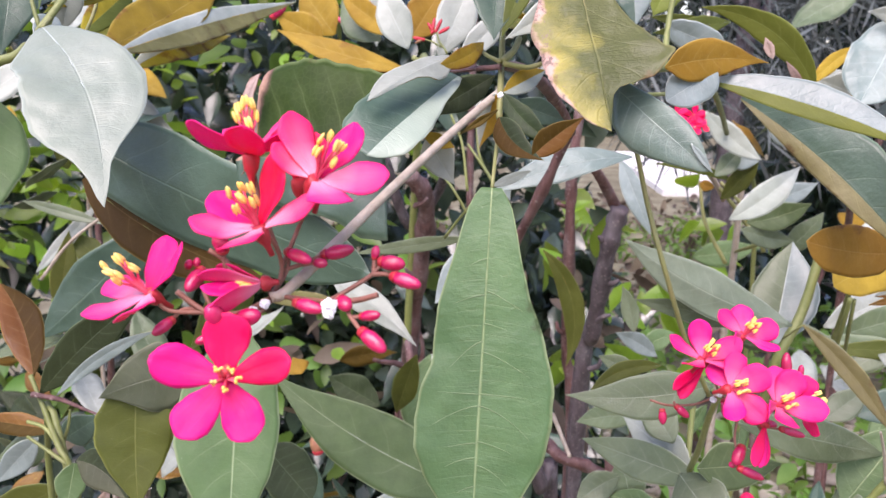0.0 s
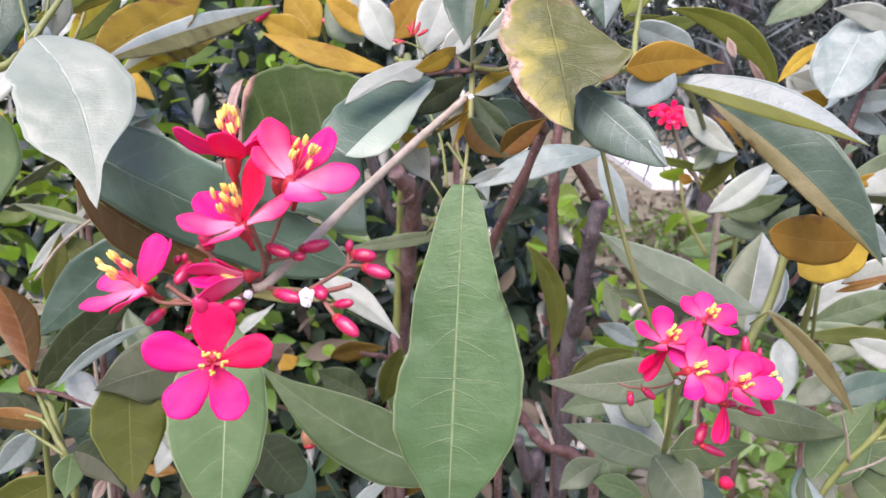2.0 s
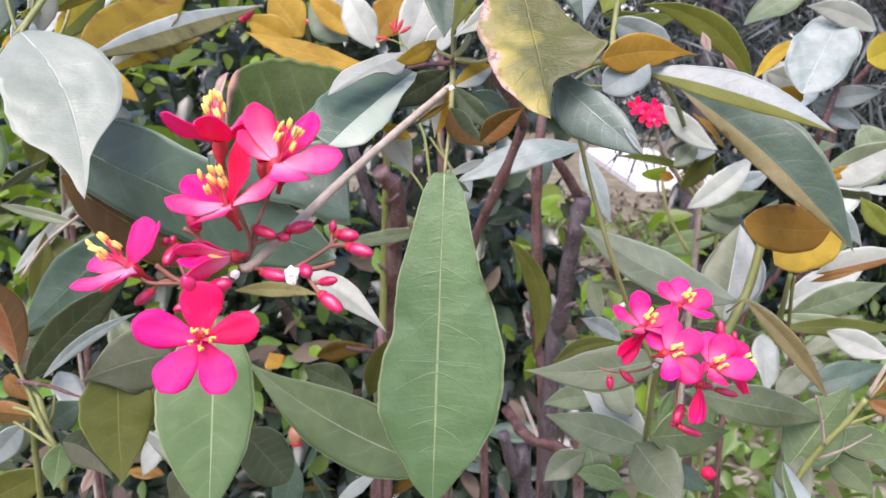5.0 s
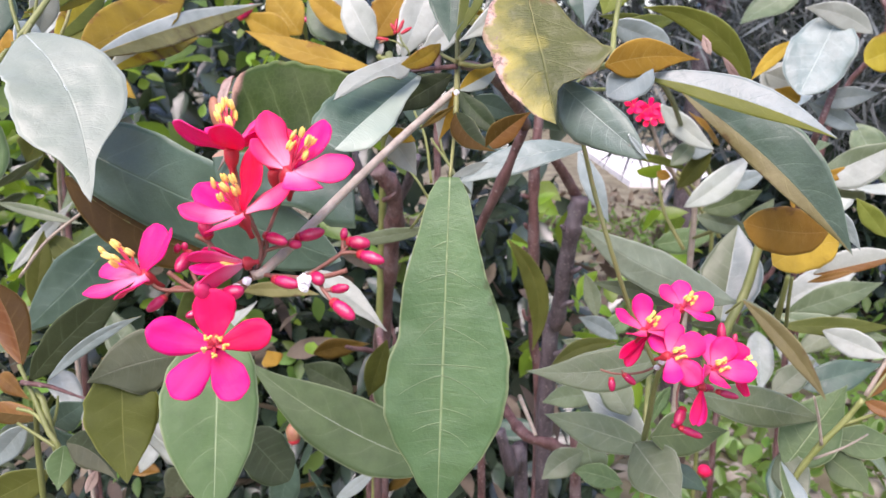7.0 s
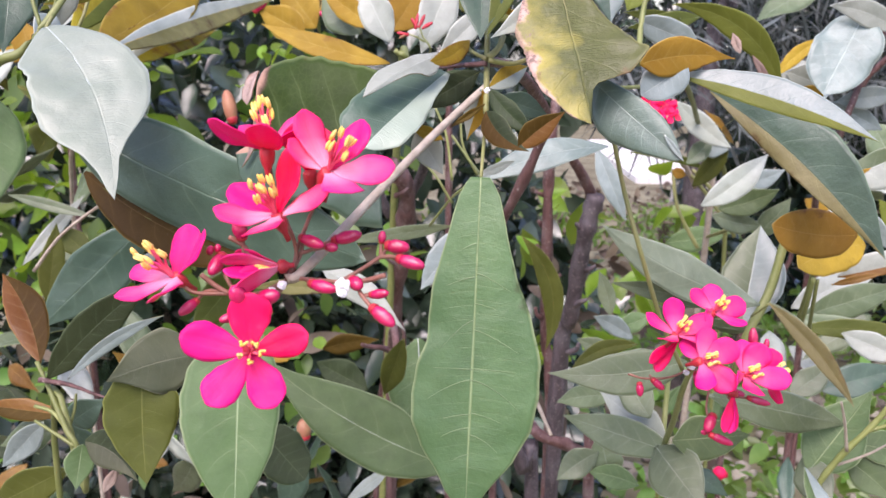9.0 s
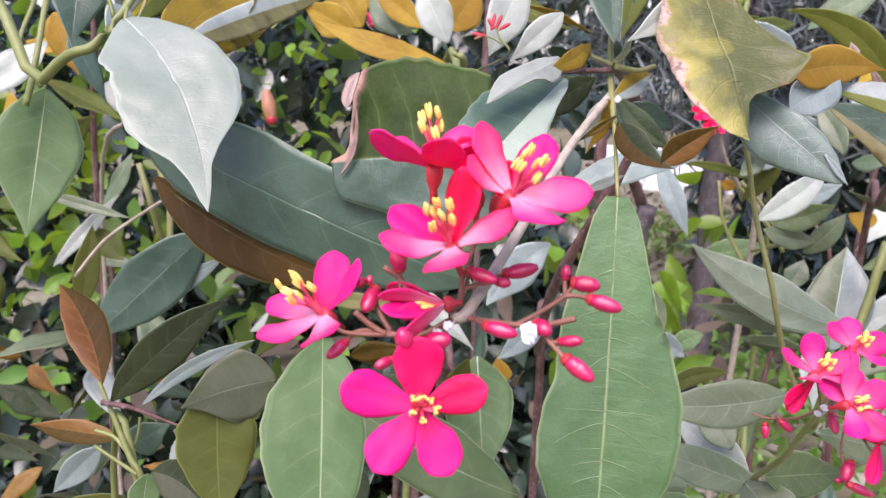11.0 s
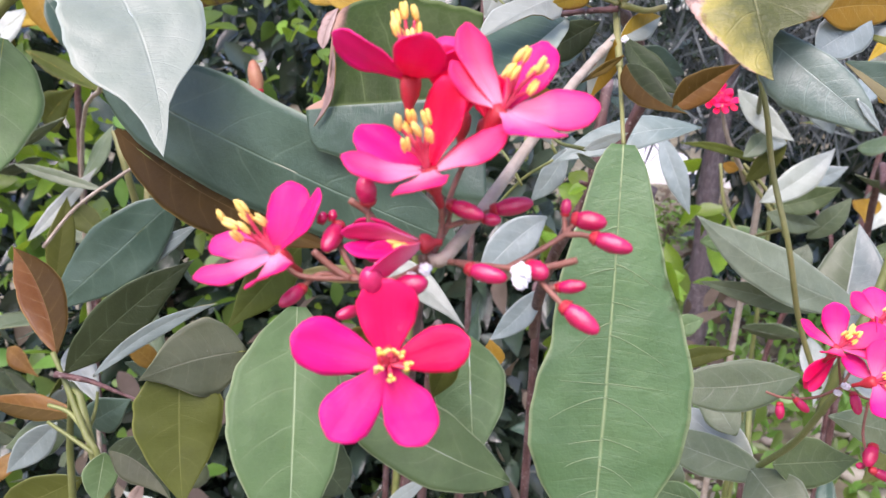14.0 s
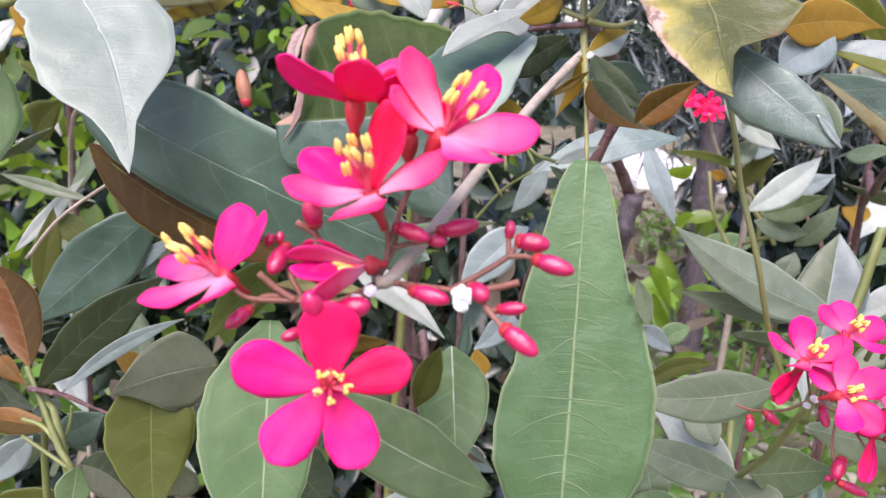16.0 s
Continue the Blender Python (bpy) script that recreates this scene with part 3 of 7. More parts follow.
def leaf(parent, base, tip, width, face, top=GREEN, under=None, label="", rib=PETIOLE, stalk=None, split=None, ribs=(), **form):
    """One leaf of a branch: blade with its midrib, and its stalk where it has one. ribs: raised side veins as (start, end, reach), reach below 0 on the other half."""
    LEAF_COUNT[0] += 1
    form.setdefault("seed", LEAF_COUNT[0])
    form.setdefault("wave", 0.022)
    form.setdefault("twist", 24 * math.sin(7.3 * LEAF_COUNT[0]))
    form.setdefault("bend", 0.035 * math.sin(3.1 * LEAF_COUNT[0]))
    me, grid, normals = blade(base, tip, width, face, split=split is not None, **form)
    spine, nrm = grid[:, grid.shape[1] // 2], normals[:, grid.shape[1] // 2]
    me.materials.append(top)
    me.materials.append(under or top)
    if split is not None:
        me.materials.append(split)
    ob = part("leaf", me, (top,), parent, label)
    run = spine[: int(len(spine) * 0.93)]
    under_run = run[::3] - nrm[: len(run)][::3] * 0.0003
    r = max(0.00035, width * 0.011)
    part("midrib", tube(under_run, r, r * 0.3, 6, 2), under or top, ob)
    for v0, v1, reach in ribs:
        run = []
        for k in range(9):
            q = k / 8
            run.append(on_blade(grid, v0 + (v1 - v0) * q ** 1.5, reach * q) + on_blade(normals, v0, 0) * 0.00006)
        part("side_vein", tube(run, 0.00017, 0.00006, 5, 2), VEIN, ob)
    if stalk is not None:
        part("petiole", tube([*stalk, base], r * 1.5, r * 1.25, 7, 5, 0.05), rib, ob)
    return ob


def stem(parent, points, r0, r1, material=TWIG, name="stem", label="", **form):
    form.setdefault("sides", 10)
    return part(name, tube(points, r0, r1, **form), material, parent, label)


PETALS = {}
HEADS = {}


def petal_mesh(size, width, kind, colour):
    """Three petal forms, shared by all flowers of a size."""
    key = (round(size, 4), round(width, 2), kind, colour.name)
    if key not in PETALS:
        me, *_ = blade((0, 0, 0), (0, size, 0), size * width, (0, 0, 1), "spoon", bend=(-0.05, -0.09, -0.03)[kind], fold=(9, 14, 6)[kind], curl=(0.1, 0.16, 0.05)[kind],
                         wave=0.035, ragged=0.02, rows=14, cols=10, thick=0.00025, seed=kind + 3)
        me.materials.append(colour)
        me.materials.append(colour)
        PETALS[key] = me
    return PETALS[key]


def anther_mesh():
    """A stamen's head: two pollen sacs side by side, on the tip of its thread."""
    bm = bmesh.new()
    for x in (-0.00034, 0.00034):
        bmesh.ops.create_icosphere(bm, subdivisions=2, radius=1.0, matrix=Matrix.Translation((x, 0, 0.0005)) @ Matrix.Diagonal((0.00042, 0.00042, 0.0013, 1)))
    for f in bm.faces:
        f.smooth = True
    for v in bm.verts:
        v.co += Vector((noise.noise(v.co * 2600), noise.noise(v.co * 2600 + Vector((5, 5, 5))), 0)) * 0.00008
    return bm


def calyx_mesh(foot, rim):
    """A flower's cup on its thin stalk, turned round the line from foot to rim."""
    axis = unit(rim - foot)
    length = float(np.linalg.norm(rim - foot))
    u = unit(np.cross(axis, (0.3, 0.5, 0.8)))
    w = np.cross(axis, u)
    girth = ((0, 0.00055), (0.3, 0.0006), (0.42, 0.0009), (0.55, 0.00135), (0.75, 0.0016), (0.9, 0.0016), (1, 0.0012))
    sides, verts, faces = 12, [], []
    for v, r in girth:
        for k in range(sides):
            a = 2 * math.pi * k / sides
            rr = r * (1 + 0.08 * math.cos(5 * a))
            verts.append(foot + axis * length * v + rr * (math.cos(a) * u + math.sin(a) * w))
    for i in range(len(girth) - 1):
        for k in range(sides):
            a, b = i * sides + k, i * sides + (k + 1) % sides
            faces.append((a, b, b + sides, a + sides))
    faces += [tuple(reversed(range(sides))), tuple(range((len(girth) - 1) * sides, len(girth) * sides))]
    return mesh("calyx", verts, faces)


def flower(parent, place, facing, petals, size=0.009, width=0.66, colour=None, stamens=8, spread=0.35, reach=0.0065, neck=0.006, tail=None, head=1.0, label=""):
    """A five-petalled flower: each petal by its direction, length, breadth (as a part of the length), the way that its face turns and its colour;
    yellow-tipped stamens along facing, calyx behind. Petals given by their direction alone take size, width and colour."""
    place = np.asarray(place, float)
    facing = unit(facing)
    back = unit(tail) if tail is not None else -facing
    ob = part("flower", calyx_mesh(place + back * neck, place - back * 0.0004), CALYX, parent, label)
    for i, petal in enumerate(petals):
        d, ln, wd, up, tint = petal if len(petal) == 5 else (petal, size, width, facing, colour or PINK)
        d = unit(d)
        up = np.asarray(up, float)
        up = unit(up - d * (up @ d) + 1e-4 * np.array((0.1, 0.2, 0.3)))
        side = np.cross(d, up)
        m = Matrix(((side[0], d[0], up[0], place[0] + d[0] * 0.0006), (side[1], d[1], up[1], place[1] + d[1] * 0.0006), (side[2], d[2], up[2], place[2] + d[2] * 0.0006), (0, 0, 0, 1)))
        p = part("petal", petal_mesh(ln, wd, i % 3, tint), (tint,), ob)
        p.matrix_parent_inverse = Matrix()
        p.matrix_basis = ob_inverse(ob) @ m
    q = Vector(facing).to_track_quat("Z", "Y").to_matrix().to_4x4()
    for i in range(stamens):
        inner = i % 2
        a = 2 * math.pi * i / max(stamens, 1) + 0.35 * math.sin(3.0 * i)
        tall = reach * ((1.0 if inner else 0.66) + 0.08 * math.sin(5.0 * i + 1))
        out = spread * (0.75 if inner else 1.25)
        sx, sy = math.cos(a) * out * tall, math.sin(a) * out * tall
        key = (round(reach, 4), round(spread, 2), round(head, 2), i)
        if key not in HEADS:
            bm = anther_mesh()
            bmesh.ops.transform(bm, matrix=Matrix.Translation((sx, sy, tall)) @ pose(0, 0, 0, 16 * math.sin(a + 2.5 * i), 16 * math.cos(1.7 * a), 70 * i) @ Matrix.Diagonal((math.sqrt(head), math.sqrt(head), head, 1)), verts=bm.verts)
            for f in bm.faces:
                f.material_index = 1
            thread = tube([(0, 0, -0.0006), (sx * 0.35, sy * 0.35, tall * 0.55), (sx, sy, tall)], 0.00033, 0.00024, 6, 3)
            bm.from_mesh(thread)
            me = bpy.data.meshes.new("stamen")
            bm.to_mesh(me)
            bm.free()
            me.materials.append(FILAMENT)
            me.materials.append(ANTHER)
            HEADS[key] = me
        st = part("stamen", HEADS[key], (FILAMENT,), ob)
        st.matrix_parent_inverse = Matrix()
        st.matrix_basis = ob_inverse(ob) @ Matrix.Translation(place) @ q
    return ob


def ob_inverse(ob):
    """Maps the world into a part's own space (its parent chain only shifts)."""
    base = ob.parent.matrix_basis @ ob.matrix_parent_inverse @ ob.matrix_basis
    return base.inverted()


def bud(parent, tail, tip, fat, material=BUD, seed=1):
    """A closed bud: a tapering egg with faint seams where the petals overlap, and its calyx cup."""
    tail, tip = np.asarray(tail, float), np.asarray(tip, float)
    verts, faces, rings, sides = [], [], 14, 14
    axis, length = unit(tip - tail), float(np.linalg.norm(tip - tail))
    u = unit(np.cross(axis, (0.3, 0.5, 0.8)))
    w = np.cross(axis, u)
    for i in range(rings + 1):
        v = i / rings
        r = 0.88 * fat * (0.06 + 0.94 * math.sqrt(max(0.0, 1 - ((v - 0.5) / 0.51) ** 2))) * (1.06 - 0.16 * v)
        for k in range(sides):
            a = 2 * math.pi * k / sides + 0.9 * v
            rr = r * (1 - 0.07 * max(0, math.cos(5 * a)) ** 4)
            verts.append(tail + axis * length * v + rr * (math.cos(a) * u + math.sin(a) * w))
    for i in range(rings):
        for k in range(sides):
            a, b = i * sides + k, i * sides + (k + 1) % sides
            faces.append((a, b, b + sides, a + sides))
    faces += [tuple(reversed(range(sides))), tuple(range(rings * sides, (rings + 1) * sides))]
    ob = part("bud", mesh("bud", verts, faces), material, parent)
    part("calyx", tube([tail - axis * length * 0.08, tail + axis * length * 0.1], fat * 0.5, fat * 0.75, 8, 3), CALYX, ob)
    return ob


def scatter_leaves(name, count, centre, spread, length, aspect, material, label, category, seed, droop=0.3):
    """A mass of small leaves that nobody could count: folded, pointed blades in random poses; tall masses have rounded, lumpy outlines."""
    rng = np.random.default_rng(seed)
    o = 2 * (rng.random((count, 3)) - 0.5)
    if spread[2] > 0.6:
        o *= (np.abs(o).max(1) / ((np.abs(o) ** 5).sum(1) ** 0.2 + 1e-6))[:, None]
        o *= (0.96 + 0.07 * np.sin(4 * o[:, 0] * spread[0] + seed) * np.sin(5 * o[:, 2] * spread[2] + 2 * seed) + 0.05 * np.sin(9 * o[:, 0] * spread[0] + 7 * o[:, 1]))[:, None]
    else:
        o[:, :2] *= 0.7 + 0.5 * rng.random((count, 2))
    c = np.asarray(centre) + 0.5 * o * np.asarray(spread)
    d = rng.normal(size=(count, 3)) + np.array((0, -0.5, -droop))
    d /= np.linalg.norm(d, axis=1, keepdims=True)
    n = rng.normal(size=(count, 3)) + np.array((0, -0.6, 1.0))
    s = np.cross(d, n)
    s /= np.linalg.norm(s, axis=1, keepdims=True)
    n = np.cross(s, d)
    ln = (length * (0.6 + 0.8 * rng.random(count)))[:, None]
    wd = ln * aspect
    bow = (rng.random(count) - 0.3)[:, None] * 0.25
    rows = [c]
    for v, w in ((0.14, 0.27), (0.34, 0.46), (0.58, 0.42), (0.8, 0.24)):
        m = c + d * ln * v - n * ln * bow * v * v
        rows += [m + s * wd * w + n * wd * w * 0.35, m, m - s * wd * w + n * wd * w * 0.35]
    rows.append(c + d * ln - n * ln * bow)
    verts = np.stack(rows, 1).reshape(-1, 3)
    pattern = [(0, 2, 1), (0, 3, 2)]
    for r in (1, 4, 7):
        pattern += [(r, r + 1, r + 4, r + 3), (r + 1, r + 2, r + 5, r + 4)]
    pattern += [(10, 11, 13), (11, 12, 13)]
    faces = [tuple(i * 14 + k for k in f) for i in range(count) for f in pattern]
    me = mesh(name, verts, faces)
    me.materials.append(material)
    return tagged(new(name, me), label, category, kind="stuff")


RUSSETBUD = plain_material("russet_bud", (0.3, 0.11, 0.06), (0.36, 0.2, 0.09), 120, 0.5)


def fluff(parent, place, size):
    """A tuft of white cottony scale."""
    bm = bmesh.new()
    bmesh.ops.create_icosphere(bm, subdivisions=4, radius=size)
    shift = Vector(place) * 40
    for v in bm.verts:
        d = v.co.normalized()
        v.co += d * size * (0.5 * noise.noise(d * 1.6 + shift) + 0.3 * noise.noise(d * 5 + shift) + 0.16 * noise.noise(d * 14 + shift))
        v.co += Vector(place)
    me = bpy.data.meshes.new("fluff")
    bm.to_mesh(me)
    bm.free()
    return part("fluff", me, COTTON, parent, "white cottony fluff")

# ---- ground and distance ----
def ground_sheet():
    n, reach = 60, 60.0
    xs = np.sign(np.linspace(-1, 1, n)) * np.abs(np.linspace(-1, 1, n)) ** 3 * reach
    verts = []
    for y in xs:
        for x in xs:
            bump = 0.02 * noise.noise((x * 1.3, y * 1.3, 0)) if abs(x) + abs(y) < 12 else 0
            verts.append((x, y + 1.5, bump - 0.01))
    faces = [(j * n + i, j * n + i + 1, (j + 1) * n + i + 1, (j + 1) * n + i) for j in range(n - 1) for i in range(n - 1)]
    me = mesh("ground", verts, faces)
    me.materials.append(SOIL)
    return tagged(new("ground", me), "bare brown garden soil with scattered pebbles", "ground", kind="structure")


ground_sheet()


def slab(name, centre, size, material, label, category):
    bm = bmesh.new()
    bmesh.ops.create_cube(bm, size=1.0)
    bmesh.ops.transform(bm, matrix=Matrix.Translation(centre) @ Matrix.Diagonal((*size, 1)), verts=bm.verts)
    bmesh.ops.bevel(bm, geom=bm.edges[:], offset=min(size) * 0.15, segments=2, affect="EDGES")
    me = bpy.data.meshes.new(name)
    bm.to_mesh(me)
    bm.free()
    me.materials.append(material)
    return tagged(new(name, me), label, category, kind="structure")


slab("pavement", (2.26, 8.6, 0.0), (0.87, 2.8, 0.16), PAVING, "pale concrete garden path in bright light", "path")

# ---- the shrub, branch by branch ----
front = thing("flowering_branch", (0.0245, 0.5042, 0.0000), "front branch with an open pink flower head and hanging leaves", "shrub branch", "branches of the flowering shrub")
stem(front, [(0.0141, 0.2729, 1.2444), (0.0230, 0.2960, 1.2420), (0.0360, 0.3300, 1.2330), (0.0485, 0.3620, 1.2147)], 0.0016, 0.003, BARK, "stem", "", sides=10, rough=0.2)
stem(front, [(0.0145, 0.2661, 1.2370), (-0.0020, 0.2318, 1.2247), (-0.0165, 0.1926, 1.2135), (-0.0296, 0.1607, 1.2022), (-0.0334, 0.1572, 1.2005)], 0.0012, 0.0011, TWIG, "flower_stalk", "long pale grey flower stalk", rough=0.12)
stem(front, [(0.0141, 0.2762, 1.2684), (0.0139, 0.2702, 1.2460), (0.0132, 0.2530, 1.2284)], 0.001, 0.001, PETIOLE, "petiole", "")
leaf(front, (0.0111, 0.2297, 1.2111), (0.0080, 0.2016, 1.1149), 0.0394, (-0.05, -0.96, 0.29), SAGE, SAGE, "long sage green fiddle-shaped hanging leaf with pale midrib", plus=((0, 0.03), (0.01, 0.04), (0.056, 0.064), (0.151, 0.085), (0.254, 0.109), (0.34, 0.13), (0.426, 0.135), (0.494, 0.136), (0.563, 0.162), (0.648, 0.178), (0.733, 0.176), (0.815, 0.141), (0.88, 0.095), (0.945, 0.063), (0.982, 0.031), (1, 0)), minus=((0, 0.028), (0.01, 0.036), (0.059, 0.061), (0.143, 0.083), (0.227, 0.102), (0.31, 0.128), (0.393, 0.161), (0.476, 0.186), (0.56, 0.202), (0.644, 0.201), (0.746, 0.18), (0.849, 0.131), (0.92, 0.075), (0.973, 0.036), (1, 0)), bend=0.02, fold=4, wave=0.012, twist=0, rows=52, cols=20, stalk=[(0.0139, 0.2702, 1.2460), (0.0132, 0.2530, 1.2284)],
     ribs=((0.301, 0.331, 0.68), (0.43, 0.515, 0.66), (0.606, 0.67, 0.74), (0.75, 0.78, 0.55), (0.83, 0.85, 0.4), (0.29, 0.34, -0.75), (0.459, 0.52, -0.68), (0.606, 0.69, -0.74), (0.77, 0.82, -0.6), (0.575, 0.575, 0.7), (0.573, 0.578, -0.66), (0.71, 0.725, 0.45), (0.705, 0.73, -0.5), (0.38, 0.395, -0.4), (0.2, 0.22, 0.45)))
leaf(front, (0.0356, 0.2656, 1.2715), (0.0424, 0.2241, 1.2282), 0.0459, (-0.15, -0.73, 0.67), YELLOW, YELLOW, "yellowing leaf with a withered brown edge", plus=((0, 0.1), (0.05, 0.15), (0.201, 0.214), (0.331, 0.266), (0.406, 0.283), (0.546, 0.265), (0.7, 0.246), (0.8, 0.205), (0.882, 0.149), (0.95, 0.092), (1, 0)), minus=((0, 0.06), (0.067, 0.095), (0.295, 0.172), (0.389, 0.226), (0.48, 0.28), (0.59, 0.341), (0.635, 0.36), (0.7, 0.3), (0.755, 0.24), (0.78, 0.08), (0.82, 0.04), (0.9, 0.02), (1, 0)), twist=0, ragged=0.05, wave=0.05, fold=-9, fold2=12, bend=0.05, crumple=0.05, rows=56, cols=20)
leaf(front, (0.0471, 0.2460, 1.2383), (0.0708, 0.2283, 1.2175), 0.0193, (-0.40, -0.88, 0.24), SLATE, GREY, "glossy dark green leaf with a frayed silvery tip", minus=((0, 0.05), (0.043, 0.097), (0.243, 0.133), (0.474, 0.167), (0.636, 0.166), (0.815, 0.113), (0.924, 0.052), (1, 0.01)), plus=((0, 0.06), (0.107, 0.166), (0.205, 0.245), (0.326, 0.284), (0.451, 0.286), (0.598, 0.23), (0.777, 0.144), (0.949, 0.057), (1, 0.01)), fold=10, bend=0.05, wave=0.03, twist=0, rows=34, cols=16, curl=0.12)
leaf(front, (0.0655, 0.2305, 1.2247), (0.0712, 0.2272, 1.2172), 0.0022, (-0.35, -0.85, 0.4), SILVER, PALE, "frayed silvery rolled edge", shape='lance', fold=35, ragged=0.25, twist=0, rows=16, cols=8)
leaf(front, (0.0087, 0.2974, 1.2393), (-0.0110, 0.2835, 1.2263), 0.0105, (0.39, -0.86, 0.32), DARK, DARK, fold=12)
# Lower half takes the greyer DEEP, so its bluish reflection is in the colour.
leaf(front, (-0.0220, 0.2550, 1.2187), (-0.0718, 0.2630, 1.2121), 0.0444, (-0.40, -0.87, 0.34), DEEP, DEEP, "broad dark green leaf with a withered rolled margin", plus=((0, 0.49), (0.118, 0.536), (0.308, 0.597), (0.569, 0.646), (0.7, 0.645), (0.77, 0.625), (0.82, 0.6), (0.85, 0.56), (0.87, 0.47), (0.88, 0.2), (0.89, 0.06), (1, 0.01)), minus=((0, 0.58), (0.175, 0.56), (0.313, 0.446), (0.565, 0.356), (0.824, 0.272), (0.94, 0.23), (0.98, 0.16), (1, 0.02)), twist=0, fold=-3, bend=0.02, curl=0.06, wave=0.015, rows=44, cols=20, split=SCORCHED)
leaf(front, (-0.0632, 0.2650, 1.2400), (-0.0668, 0.2615, 1.2290), 0.0052, (-0.5, -0.85, 0.1), WITHER, WITHER, "withered pinkish brown rolled edge", shape='blunt', fold=30, ragged=0.15, bow=0.1, twist=30, rows=16, cols=8)
leaf(front, (-0.0640, 0.2615, 1.2290), (-0.0690, 0.2590, 1.2080), 0.0028, (-0.5, -0.85, 0.1), WITHER, BROWN, shape='lance', fold=35, ragged=0.25, wave=0.12, bow=-0.12, twist=20, rows=18, cols=6)
flower(front, (-0.0384, 0.1433, 1.1894), (0.22, -0.89, 0.40), [((-0.06, 0.33, 0.94), 0.0114, 0.80, (0.14, -0.93, 0.33), RED), ((0.95, 0.16, 0.28), 0.0115, 0.62, (0.03, -0.92, 0.40), RED), ((0.47, -0.42, -0.78), 0.0116, 0.68, (0.08, -0.86, 0.51), PINK), ((-0.55, -0.52, -0.65), 0.0123, 0.64, (0.19, -0.84, 0.50), PINK), ((-0.94, -0.13, 0.30), 0.0134, 0.61, (0.25, -0.89, 0.39), PINK)], tail=(-0.10, 0.86, 0.50), stamens=10, spread=0.8, reach=0.0032, head=0.7, neck=0.008, label='flat open pink flower facing outward')
flower(front, (-0.0342, 0.1535, 1.2154), (-0.30, -0.30, 0.90), [((-0.77, 0.53, 0.36), 0.0135, 0.60, (0.09, -0.47, 0.88), PINK), ((-0.97, -0.17, 0.14), 0.0120, 0.60, (0.20, -0.36, 0.91), BLUSH), ((-0.10, -0.99, -0.02), 0.0135, 0.60, (-0.31, 0.02, 0.95), BLUSH), ((0.85, 0.07, 0.52), 0.0124, 0.60, (-0.44, -0.45, 0.78), BLUSH), ((0.12, 0.33, 0.94), 0.0135, 0.60, (-0.63, -0.71, 0.33), RED)], tail=(0.37, 0.12, -0.92), stamens=8, spread=0.36, reach=0.0075)
flower(front, (-0.0239, 0.1565, 1.2242), (0.42, -0.22, 0.88), [((-0.39, 0.39, 0.84), 0.0138, 0.60, (0.63, -0.55, 0.55), BLUSH), ((0.43, 0.58, 0.69), 0.0138, 0.60, (-0.38, -0.58, 0.72), PINK), ((0.99, -0.11, 0.10), 0.0134, 0.60, (-0.14, -0.66, 0.74), BLUSH), ((0.44, -0.89, -0.13), 0.0138, 0.60, (0.07, -0.11, 0.99), BLUSH), ((-0.77, -0.01, 0.64), 0.0096, 0.60, (0.54, -0.54, 0.65), BLUSH)], tail=(-0.52, 0.27, -0.81), stamens=8, spread=0.40, reach=0.0078)
flower(front, (-0.0377, 0.1625, 1.2278), (-0.12, 0.15, 0.98), [((-0.87, -0.17, 0.46), 0.0126, 0.60, (0.26, 0.63, 0.73), PINK), ((0.19, -0.87, 0.46), 0.0138, 0.57, (0.16, 0.49, 0.86), PINK), ((0.87, 0.05, 0.49), 0.0105, 0.60, (-0.47, 0.40, 0.79), PINK), ((0.31, 0.84, 0.43), 0.0138, 0.60, (-0.44, -0.28, 0.85), BLUSH), ((-0.42, 0.87, 0.25), 0.0138, 0.60, (0.46, -0.03, 0.89), BLUSH)], tail=(-0.02, 0.03, -1.00), stamens=8, spread=0.22, reach=0.0092, neck=0.007)
flower(front, (-0.0567, 0.1549, 1.2013), (-0.66, -0.16, 0.73), [((0.02, 0.72, 0.69), 0.0128, 0.60, (-0.33, -0.65, 0.69), PINK), ((0.49, 0.31, 0.81), 0.0113, 0.60, (-0.76, -0.30, 0.57), PINK), ((-0.84, 0.54, 0.01), 0.0128, 0.60, (-0.16, -0.28, 0.95), BLUSH), ((-0.87, -0.43, -0.22), 0.0117, 0.60, (-0.13, -0.22, 0.97), BLUSH), ((0.06, -1.00, 0.03), 0.0128, 0.60, (-0.49, -0.01, 0.87), BLUSH)], tail=(0.54, 0.56, -0.63), stamens=8, spread=0.36, reach=0.0082, neck=0.006)
flower(front, (-0.0346, 0.1569, 1.2035), (-0.99, -0.05, -0.11), [((-0.98, -0.16, 0.13), 0.0119, 0.40, (0.04, -0.76, -0.65), BLUSH), ((-0.98, -0.20, -0.03), 0.0113, 0.40, (0.05, -0.40, 0.91), PINK), ((-0.54, -0.83, -0.12), 0.0125, 0.40, (-0.81, 0.47, 0.36), BLUSH), ((-0.87, 0.48, 0.04), 0.0125, 0.40, (-0.39, -0.65, -0.65), PINK), ((-0.96, -0.22, -0.19), 0.0086, 0.41, (0.16, -0.94, 0.30), PINK)], neck=0.003, stamens=2, spread=0.1, reach=0.004, label='half-closed wilting pink flower')
flower(front, (-0.0297, 0.1681, 1.2221), (-0.08, -0.50, 0.86), [(-0.29, -0.03, 0.96), (0.19, 0.54, 0.82), (-0.06, 0.18, 0.98), (-0.16, 0.79, 0.59)], size=0.0105, tail=(0.05, -0.05, -1.00), width=0.7, stamens=0, colour=RED)
